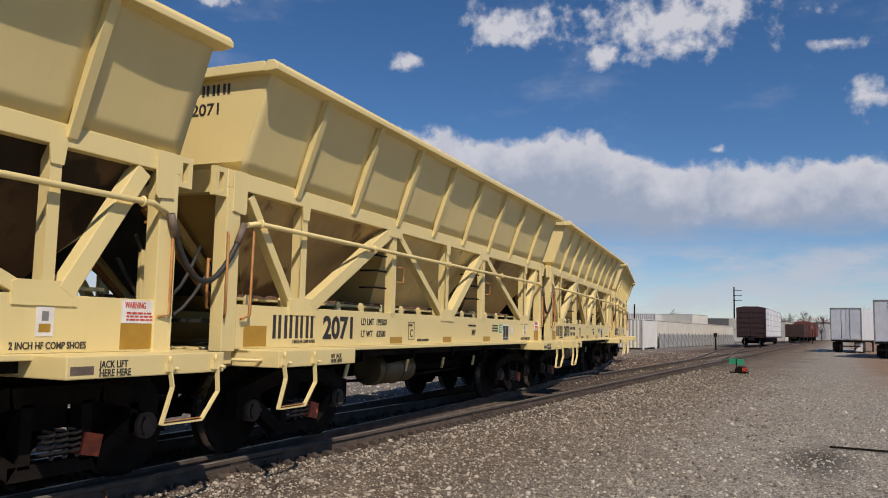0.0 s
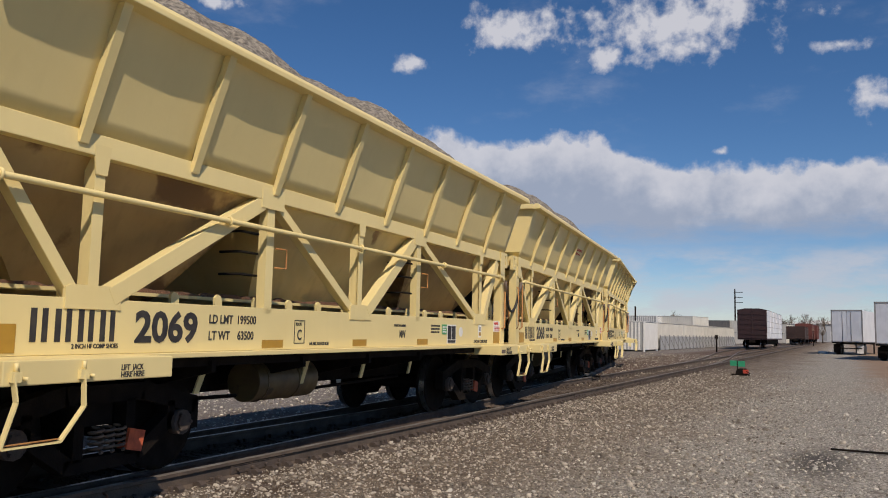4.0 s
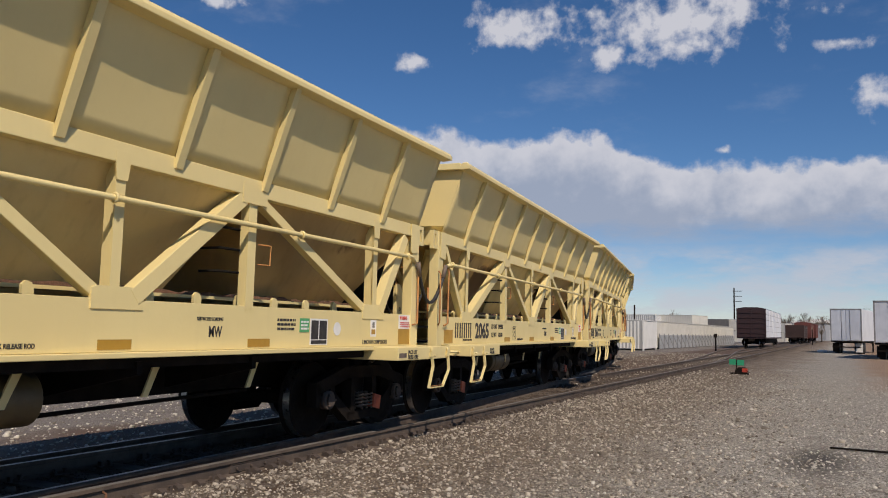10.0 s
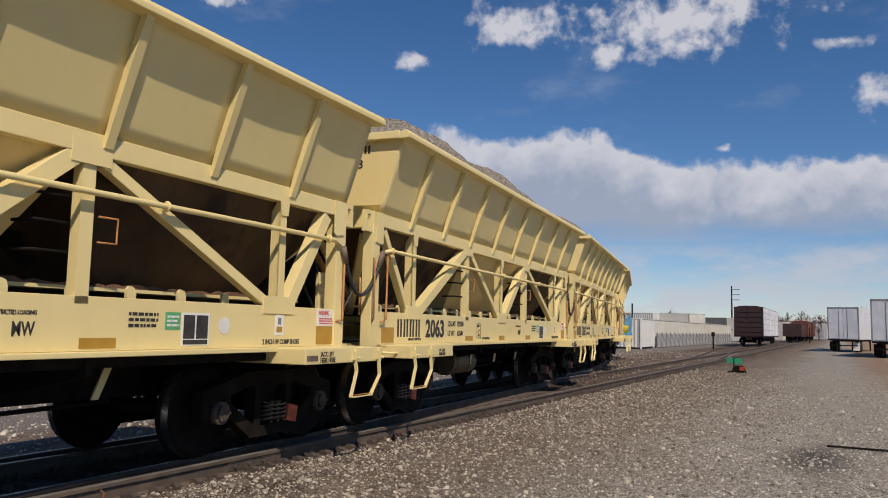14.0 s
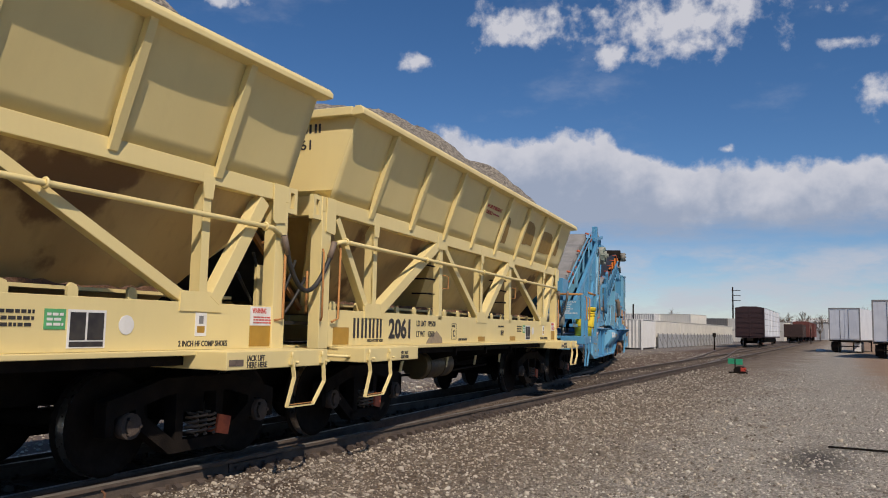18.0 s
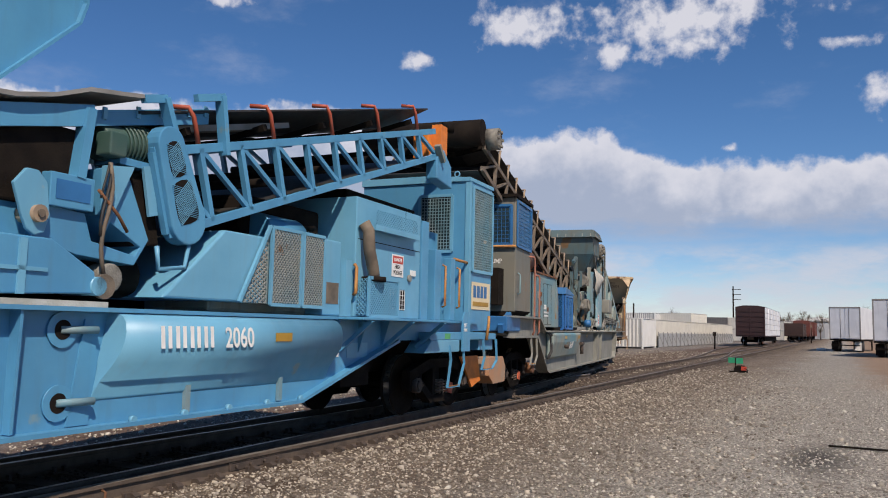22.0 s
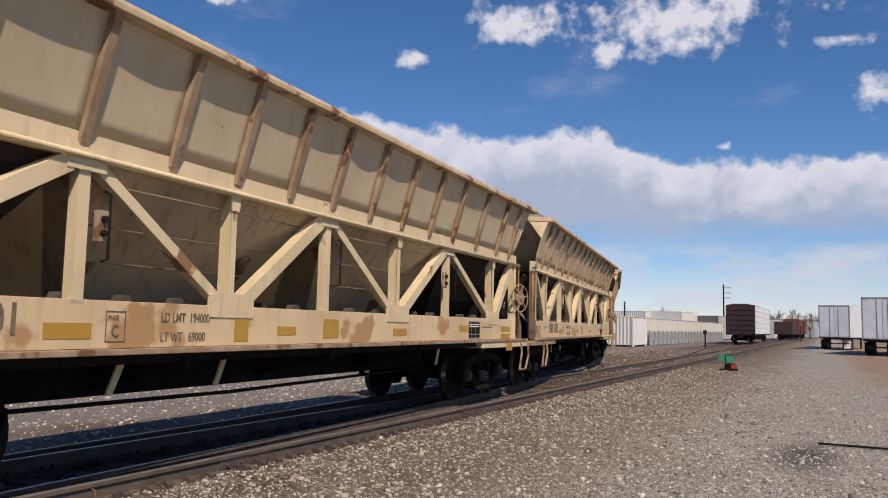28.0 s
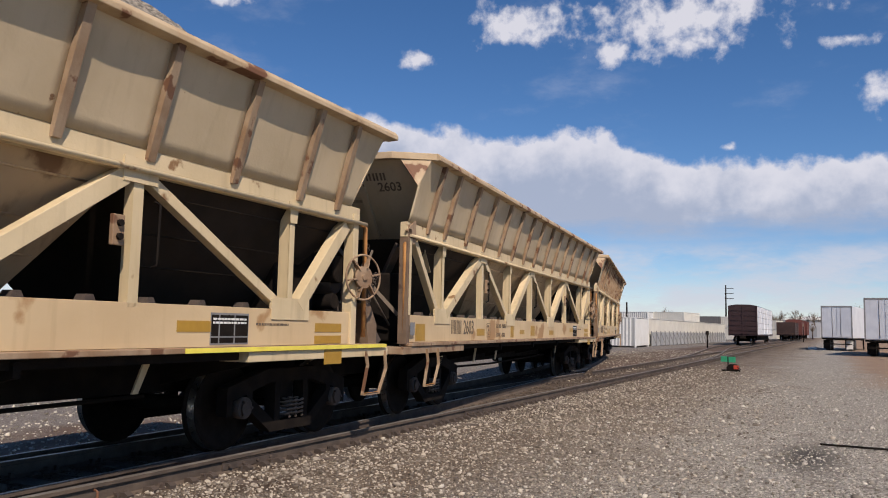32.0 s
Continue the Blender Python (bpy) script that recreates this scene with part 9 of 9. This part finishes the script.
SEAM = mat("strap_grey", (0.22, 0.22, 0.22), None, 4, 0.7, bump=0)
MAROON = mat("maroon_paint", (0.030, 0.009, 0.010), (0.02, 0.007, 0.008), 2, 0.7, bump=0.05)
WRAP = mat("white_wrapped_lumber", (0.74, 0.76, 0.78), (0.66, 0.68, 0.71), 1.0, 0.5, bump=0.1, grain=8)
BOX_RED = mat("oxide_red_paint", (0.15, 0.04, 0.028), (0.10, 0.03, 0.022), 2, 0.7, bump=0.05)
BOX_BROWN = mat("brown_paint", (0.05, 0.024, 0.018), (0.035, 0.018, 0.014), 2, 0.75, bump=0.05)
CONTAINER = mat("cream_container", (0.66, 0.64, 0.57), (0.58, 0.56, 0.50), 0.8, 0.6, bump=0.03, streak=0.1)
CONTAINER_GREY = mat("grey_container", (0.27, 0.28, 0.29), (0.23, 0.24, 0.25), 0.8, 0.6, bump=0.03)
CONTAINER_DARK = mat("dark_container", (0.17, 0.16, 0.15), (0.13, 0.125, 0.12), 0.8, 0.6, bump=0.03)
CONTAINER_WHITE = mat("white_container", (0.76, 0.76, 0.73), (0.68, 0.68, 0.65), 0.8, 0.6, bump=0.03)
FENCE = mat("grey_slatted_fence", (0.36, 0.37, 0.37), (0.30, 0.31, 0.31), 1.2, 0.8, bump=0.1)
TRAILER = mat("white_trailer_skin", (0.70, 0.72, 0.74), (0.62, 0.64, 0.67), 0.8, 0.4, bump=0.02, streak=0.1)
TRAILER_END = mat("dull_trailer_door", (0.56, 0.59, 0.63), (0.48, 0.51, 0.56), 1.2, 0.5, 0.0, bump=0.02, streak=0.15)
TWIG = mat("bare_twigs", (0.13, 0.10, 0.075), (0.19, 0.15, 0.11), 2, 0.9, bump=0)
BUILDING = mat("pale_wall", (0.45, 0.46, 0.48), (0.38, 0.39, 0.40), 0.2, 0.8, bump=0)
SIGNAL_GREEN = mat("green_target", (0.02, 0.30, 0.15), None, 6, 0.5, bump=0)
SIGNAL_RED = mat("red_target", (0.50, 0.06, 0.03), (0.35, 0.05, 0.03), 6, 0.5, bump=0.1)


def container(x, y, z, length, width, height, turn, material, label):
    c = thing("shipping_container", label, "container", "stacked containers", pose(x, y, z, 0, 0, turn))
    part("body", box(bm_new(), -width / 2, width / 2, 0, length, 0.12, height - 0.06), FENCE if material is CONTAINER_WHITE else material, c)
    bm = bm_new()
    i = 0.2
    while i < length - 0.25:
        box(bm, width / 2, width / 2 + 0.035, i, i + 0.14, 0.16, height - 0.12)
        i += 0.28
    part("side_corrugation", bm, material, c)
    bm = bm_new()
    i = -width / 2 + 0.15
    while i < width / 2 - 0.2:
        box(bm, i, i + 0.14, -0.035, 0.0, 0.16, height - 0.12)
        i += 0.30
    part("end_corrugation", bm, material, c)
    for xx in (-width / 2, width / 2):
        for yy in (0, length):
            part("corner_post", box(bm_new(), xx - 0.07, xx + 0.07, yy - 0.07, yy + 0.07, 0, height), material, c)
    part("top_rail", box(bm_new(), -width / 2 - 0.04, width / 2 + 0.04, -0.04, length + 0.04, height - 0.06, height), material, c)
    return c


def trailer(x, y, turn, length, label, legs=True):
    t = thing("semi_trailer", label, "trailer", "parked trailers", pose(x, y, 0, 0, 0, turn))
    w, z0, z1 = 1.28, 1.15, 4.05
    part("box_body", box(bm_new(), -w, w, 0.08, length, z0, z1), TRAILER, t, bevel=0.03)
    for s in (-1, 1):
        d = part("rear_door", box(bm_new(), *sorted((s * 0.02, s * (w - 0.08))), 0.02, 0.08, z0 + 0.08, z1 - 0.10), TRAILER_END, t)
        part("lock_rod", rod(bm_new(), [(s * 0.35, 0.0, z0 + 0.1), (s * 0.35, 0.0, z1 - 0.15)], 0.02, 6), SEAM, d)
        part("corner_frame", box(bm_new(), *sorted((s * (w - 0.08), s * (w + 0.02))), 0.0, 0.10, z0, z1 + 0.02), SEAM, t)
    part("top_frame", box(bm_new(), -w, w, 0.0, 0.1, z1 - 0.10, z1 + 0.02), SEAM, t)
    part("bumper", box(bm_new(), -w + 0.1, w - 0.1, 0.05, 0.15, 0.55, 0.65), BLACK, t)
    part("chassis", box(bm_new(), -0.6, 0.6, 0.2, length - 1.0, 0.95, z0), BLACK, t)
    part("chassis", box(bm_new(), -w, w, 0.1, length, z0 - 0.12, z0), BLACK, t)
    for yy in (1.3, 2.6):
        for s in (-1, 1):
            wh = part("wheel", spin(bm_new(), ((0, -0.2), (0.48, -0.2), (0.52, -0.14), (0.52, 0.14), (0.48, 0.2), (0, 0.2)), (s * 0.95, yy, 0.52), 20), BLACK_RUBBER, t)
    for s in (-1, 1):
        part("landing_leg", box(bm_new(), s * 0.8 - 0.06, s * 0.8 + 0.06, length - 3.1, length - 2.9, 0.0, z0), BLACK, t)
        part("mud_flap", box(bm_new(), s * 0.95 - 0.28, s * 0.95 + 0.28, 0.62, 0.64, 0.15, 0.95), WHITE if s > 0 else BLACK, t)
    return t


def bare_tree(x, y, h, seed):
    rng = random.Random(seed)
    t = thing("tree", "leafless tree with fine twigs far off", "tree", "distant trees", pose(x, y, 0))
    bm, tw = bm_new(), bm_new()

    def grow(p, d, length, r, depth):
        q = p + d * length
        tube(bm if depth < 2 else tw, p, q, r, 5 if depth < 2 else 3, r * 0.65)
        if depth == 5:
            return
        for _ in range(3 if depth else 5):
            e = (d + Vector((rng.uniform(-1, 1), rng.uniform(-1, 1), rng.uniform(-0.2, 0.7))) * 0.75).normalized()
            grow(p + d * length * rng.uniform(0.6, 1.0), e, length * rng.uniform(0.55, 0.8), r * 0.6, depth + 1)
    grow(Vector((0, 0, 0)), Vector((0, 0, 1)), h * 0.32, h * 0.022, 0)
    part("trunk", bm, TWIG, t)
    part("crown", tw, TWIG, t)


def make_background():
    boxcar("maroon centre-beam freight car loaded with white wrapped lumber", 93.0, 24, -8.98, 4.22, MAROON, WRAP)
    boxcar("dark brown gondola car on the siding", 152, 15, -7.55, 3.2, BOX_BROWN, BOX_BROWN, gondola=True)
    boxcar("oxide-red boxcar far down the siding", 172, 15, -7.1, 3.9, BOX_RED, BOX_RED)
    boxcar("oxide-red boxcar at the end of the siding", 190, 15, -6.7, 3.9, BOX_RED, BOX_RED)
    # containers
    container(-16.35, 68.0, 0, 6.1, 2.44, 2.6, 2, CONTAINER_WHITE, "white corrugated shipping container by the yard fence")
    container(-19.3, 68.6, 0, 6.1, 2.44, 2.6, 2, CONTAINER_WHITE, "white corrugated shipping container by the yard fence")
    x, y = -16.75, 74.5
    for i in range(4):
        container(x + 0.25 * i, y + i * 12.4, 0, 12.2, 2.5, 2.62, -1.2, CONTAINER, "long cream container in a row with a grey lower half")
    fence = thing("slatted_fence", "low grey slatted fence along the containers", "fence", at=pose(-15.3, 75.2, 0, 0, 0, -1.2))
    for i in range(24):
        part("post", box(bm_new(), 0.02, 0.09, i * 2.0 - 0.04, i * 2.0 + 0.04, 0, 1.45), SEAM, fence)
        part("slat_panel", box(bm_new(), 0.0, 0.03, i * 2.0, i * 2.0 + 1.98, 0.05, 1.32), FENCE, fence)
        part("brace", beam(bm_new(), (0.04, i * 2.0, 1.40), (0.55, i * 2.0 + 0.1, 0.0), 0.05, 0.05, up=(0, 1, 0)), SEAM, fence)
    for i, (px, py, l, mt) in enumerate(((-33, 118, 12.2, CONTAINER), (-27.5, 119, 7.0, CONTAINER_WHITE), (-24.5, 122, 12.2, CONTAINER_DARK), (-22.5, 120, 12.2, CONTAINER), (-20.5, 150, 12.2, CONTAINER_DARK), (-17.5, 150, 12.2, CONTAINER), (-13.5, 190, 12.2, CONTAINER), (-11.5, 195, 8, CONTAINER_WHITE))):
        for z in (0, 2.1):
            container(px, py, z, l * 0.5, 6.0 if i < 4 else 4.5, 2.1, -12, mt, "weathered container stacked two high beyond the fence")
    # trailers
    trailer(0.25, 81.0, -9.0, 13.5, "white box trailer parked on its landing legs")
    trailer(3.2, 62.5, -9.0, 13.5, "white box trailer parked beside another")
    trailer(10.5, 66.0, -3.5, 13.5, "tall white box trailer at the edge of the yard")
    # switch stand by the turnout
    st = thing("switch_stand", "low switch stand with green target and red lever housing", "switch stand", at=pose(-3.55, 32.6, 0) @ Matrix.Scale(0.66, 4))
    part("base", box(bm_new(), -0.55, 0.45, -0.12, 0.12, 0.0, 0.10), BLACK, st, bevel=0.01)
    part("housing", slab(bm_new(), [(-0.30, 0.10), (0.36, 0.10), (0.36, 0.30), (0.26, 0.42), (-0.12, 0.42), (-0.30, 0.26)], "y", -0.13, 0.13), BLACK, st, bevel=0.02)
    part("column", tube(bm_new(), (-0.22, 0, 0.1), (-0.22, 0, 0.85), 0.035), BLACK, st)
    bm = bm_new()
    box(bm, -0.62, -0.25, -0.012, 0.012, 0.55, 0.86)
    box(bm, -0.19, 0.20, -0.012, 0.012, 0.52, 0.84)
    part("target", bm, SIGNAL_GREEN, st, "green target blades")
    part("lens_box", box(bm_new(), 0.10, 0.40, -0.17, -0.12, 0.14, 0.36), SIGNAL_RED, st, bevel=0.01)
    part("lever", beam(bm_new(), (0.1, -0.1, 0.42), (0.5, -0.2, 0.12), 0.05, 0.03), BLACK, st)
    # posts and poles
    for px, py, h in ((-10.3, 75.5, 1.55), (-4.7, 150.0, 3.0)):
        p = thing("signal_post", "thin dark marker post beside the track", "post", "marker posts", pose(px, py, 0))
        part("stem", tube(bm_new(), (0, 0, 0), (0, 0, h), 0.07, 8), BLACK, p)
        part("head", box(bm_new(), -0.14, 0.14, -0.05, 0.05, h - 0.35, h), BLACK if px < -5 else TAN_STEEL, p)
    pole = thing("utility_pole", "tall thin utility pole with short cross arms", "utility pole", at=pose(-20.9, 182, 0))
    part("stem", tube(bm_new(), (0, 0, 0), (0, 0, 11.6), 0.20, 8, 0.13), BLACK, pole)
    for z in (8.6, 9.7, 10.8):
        part("cross_arm", box(bm_new(), -0.2, 1.6, -0.06, 0.06, z, z + 0.12), BLACK, pole)
    lamp = thing("utility_pole", "short dark pole behind the containers", "utility pole", at=pose(-21.0, 90, 0))
    part("stem", tube(bm_new(), (0, 0, 0), (0, 0, 4.6), 0.09, 8), BLACK, lamp)
    # warehouse and trees on the horizon
    wh = thing("warehouse", "low pale warehouse at the end of the yard", "building", at=pose(-4.5, 300, 0))
    part("wall", box(bm_new(), -14, 8, 0, 30, 0, 6.0), BUILDING, wh)
    part("roof", slab(bm_new(), [(-14.4, 6.0), (8.4, 6.0), (-3, 7.4)], "y", -0.4, 30.4), CONTAINER_WHITE, wh)
    for i in range(3):
        part("dock_door", box(bm_new(), -3 + 3.5 * i, -0.6 + 3.5 * i, -0.05, 0.0, 0.4, 3.6), CONTAINER_WHITE if i % 2 else CONTAINER_GREY, wh)
    for i, (px, py, h) in enumerate(((-38, 205, 8.5), (-42, 215, 7.5), (-33, 240, 7), (-13, 230, 9), (-9, 236, 10), (-5, 232, 9), (-2, 240, 10), (2, 236, 9), (6, 215, 10), (9.5, 190, 10), (-16, 250, 8), (13, 200, 11))):
        bare_tree(px, py, h, 40 + i)
    # a thin dark strip lying by the stain
    bm = beam(bm_new(), (-0.20, 12.1, 0.03), (1.1, 12.1, 0.025), 0.04, 0.025)
    solid("lath", bm, BLACK, "thin dark strip lying on the gravel", "lath")
    bm = box(bm_new(), -2.2, -1.4, 83.0, 83.4, 0.0, 0.25)
    solid("concrete_block", bm, CONTAINER_WHITE, "pale concrete lumps beside the track", "block", bevel=0.06)




# ---- clouds ----
def make_clouds():
    """A far bowl of sky behind everything, clear but for its clouds; its grid is laid out in degrees of bearing and height."""
    me = bpy.data.meshes.new("clouds")
    R, verts, uvs = 3600.0, [], []
    az = [-62 + 1.5 * i for i in range(101)]       # bearing, left of the straight track is positive
    el = [-0.6 + 1.0 * j for j in range(62)]
    for e in el:
        for a in az:
            ar, er = radians(a), radians(e)
            verts.append((-math.sin(ar) * math.cos(er) * R, math.cos(ar) * math.cos(er) * R, math.sin(er) * R))
            uvs.append((a, e))
    k = len(az)
    faces = [(j * k + i, j * k + i + 1, (j + 1) * k + i + 1, (j + 1) * k + i) for j in range(len(el) - 1) for i in range(k - 1)]
    me.from_pydata(verts, [], faces)
    layer = me.uv_layers.new(name="bearing")
    for lp in me.loops:
        layer.data[lp.index].uv = uvs[lp.vertex_index]
    m = bpy.data.materials.new("cloud")
    m.use_nodes = True
    n, l = m.node_tree.nodes, m.node_tree.links
    n.clear()
    uv = n.new("ShaderNodeUVMap")
    uv.uv_map = "bearing"
    sep = n.new("ShaderNodeSeparateXYZ")
    l.new(uv.outputs[0], sep.inputs[0])

    def fn(op, a, b=0.0, c=None):
        x = n.new("ShaderNodeMath")
        x.operation = op
        for i, v in enumerate((a, b) if c is None else (a, b, c)):
            if isinstance(v, (int, float)):
                x.inputs[i].default_value = v
            else:
                l.new(v, x.inputs[i])
        return x.outputs[0]

    def ramp(v, a, b, lo=0.0, hi=1.0):
        r = n.new("ShaderNodeMapRange")
        r.interpolation_type = "SMOOTHSTEP"
        for key, val in zip(("From Min", "From Max", "To Min", "To Max"), (a, b, lo, hi)):
            r.inputs[key].default_value = val
        l.new(v, r.inputs["Value"])
        return r.outputs["Result"]

    def tex(size, detail, stretch=(1, 1, 1), rough=0.55):
        mul = n.new("ShaderNodeVectorMath")
        mul.operation = "MULTIPLY"
        mul.inputs[1].default_value = stretch
        l.new(uv.outputs[0], mul.inputs[0])
        t = n.new("ShaderNodeTexNoise")
        t.inputs["Scale"].default_value, t.inputs["Detail"].default_value, t.inputs["Roughness"].default_value = size, detail, rough
        l.new(mul.outputs[0], t.inputs["Vector"])
        return t.outputs["Fac"]
    A, E = sep.outputs["X"], sep.outputs["Y"]
    big, fine, wisp = fn("SUBTRACT", tex(0.18, 3), 0.5), fn("SUBTRACT", tex(0.75, 7, rough=0.58), 0.5), tex(0.22, 7, (0.5, 1.6, 1), 0.62)
    rough = fn("ADD", fn("MULTIPLY", fn("SUBTRACT", tex(0.3, 4), 0.5), 2.0), fn("MULTIPLY", fine, 2.9))

    def blob(a0, e0, ra, re, soft=1.25):
        da, de = fn("DIVIDE", fn("SUBTRACT", A, a0), ra), fn("DIVIDE", fn("SUBTRACT", E, e0), re)
        d = fn("SQRT", fn("ADD", fn("MULTIPLY", da, da), fn("MULTIPLY", de, de)))
        return ramp(fn("SUBTRACT", d, rough), 1.25, 1.25 - soft)
    cover = None
    for b in ((10.61, 21.26, 6.75, 1.96), (6.57, 21.79, 2.86, 1.72), (21.63, 21.29, 2.95, 1.47), (14.8, 19.35, 1.39, 0.82), (29.26, 18.89, 1.15, 0.57), (-2.36, 15.26, 1.47, 1.06), (-0.49, 18.72, 1.72, 0.45), (7.09, 12.46, 0.57, 0.29), (43.63, 21.92, 1.84, 0.49), (10.24, 19.46, 2.86, 0.9)):
        v = blob(*b)
        cover = v if cover is None else fn("MAXIMUM", cover, v)
    # the long bank: billowed top that falls to the right, soft base
    top = fn("ADD", fn("ADD", ramp(A, 9.5, 16.5, 11.6, 13.9), ramp(A, 27, 34, 0, 1.2)), fn("ADD", fn("MULTIPLY", big, 3.0), fn("MULTIPLY", fine, 2.2)))
    bank = ramp(fn("SUBTRACT", top, E), -0.25, 0.75)
    base = ramp(fn("ADD", E, fn("MULTIPLY", fn("SUBTRACT", wisp, 0.5), 5.0)), 5.4, 8.6)
    bank = fn("MULTIPLY", bank, base)
    low = fn("MULTIPLY", fn("MULTIPLY", ramp(wisp, 0.34, 0.60), ramp(E, 6.8, 5.0)), ramp(E, -0.5, 2.0, 0.35, 0.75))
    haze = ramp(E, 5.0, 0.0, 0.0, 0.35)
    veil = fn("MULTIPLY", ramp(tex(0.14, 8, (0.6, 1.3, 1), 0.62), 0.52, 0.80), ramp(E, 10, 16, 0.0, 0.22))
    alpha = fn("MAXIMUM", fn("MAXIMUM", fn("MAXIMUM", cover, bank), fn("MAXIMUM", low, haze)), veil)
    alpha = fn("MINIMUM", alpha, 0.90)
    # billows are grey beneath, white above
    shade = ramp(fn("ADD", fn("MULTIPLY", tex(0.34, 7), 0.75), fn("MULTIPLY", fn("SUBTRACT", E, fn("SUBTRACT", top, 2.6)), 0.10)), 0.18, 0.62)
    shade = fn("MAXIMUM", shade, ramp(E, 7.0, 5.0, 0.0, 0.62))
    col = n.new("ShaderNodeMix")
    col.data_type = "RGBA"
    col.inputs["A"].default_value, col.inputs["B"].default_value = (0.40, 0.47, 0.58, 1), (0.74, 0.77, 0.81, 1)
    l.new(shade, col.inputs["Factor"])
    em, tr, mx, out = n.new("ShaderNodeEmission"), n.new("ShaderNodeBsdfTransparent"), n.new("ShaderNodeMixShader"), n.new("ShaderNodeOutputMaterial")
    em.inputs["Strength"].default_value = 0.88
    l.new(col.outputs["Result"], em.inputs["Color"])
    l.new(alpha, mx.inputs[0])
    l.new(tr.outputs[0], mx.inputs[1])
    l.new(em.outputs[0], mx.inputs[2])
    l.new(mx.outputs[0], out.inputs["Surface"])
    me.materials.append(m)
    ob = tagged(new("backdrop", me), "drifting white clouds in a blue sky", "sky", kind="structure")
    return ob


# ---- build ----
make_tracks()
make_cream_cars()
make_blue_machine()
make_grey_machine()
make_old_cars()
make_background()
clouds = make_clouds()
scatter_stones()


def motions():
    """The train rolls by, its wheels turn while they are near, and the clouds drift."""
    for car, front, a, b, wheels in VEHICLES:
        walk(car, [(t / 2, car_pose(front - gone(t / 2), a, b)) for t in range(65)])
        for w in wheels:
            y = w.location.y
            near = [t / 10 for t in range(321) if -9 < front + y - gone(t / 10) < 34]
            times = sorted({0.0, 32.0, *near})
            first = gone(near[0]) if near else 0.0
            rows, last = [], gone(near[-1]) if near else 0.0
            for t in times:
                roll = (min(max(gone(t), first), last) - first) / WHEEL_R
                rows.append((t, pose(0, y, WHEEL_R, math.degrees(roll))))
            walk(w, rows)
    walk(clouds, [(t, pose(*EYE, 0, 0, -1.25 * (t - 9) / 32)) for t in (0, 16, 32)])


motions()
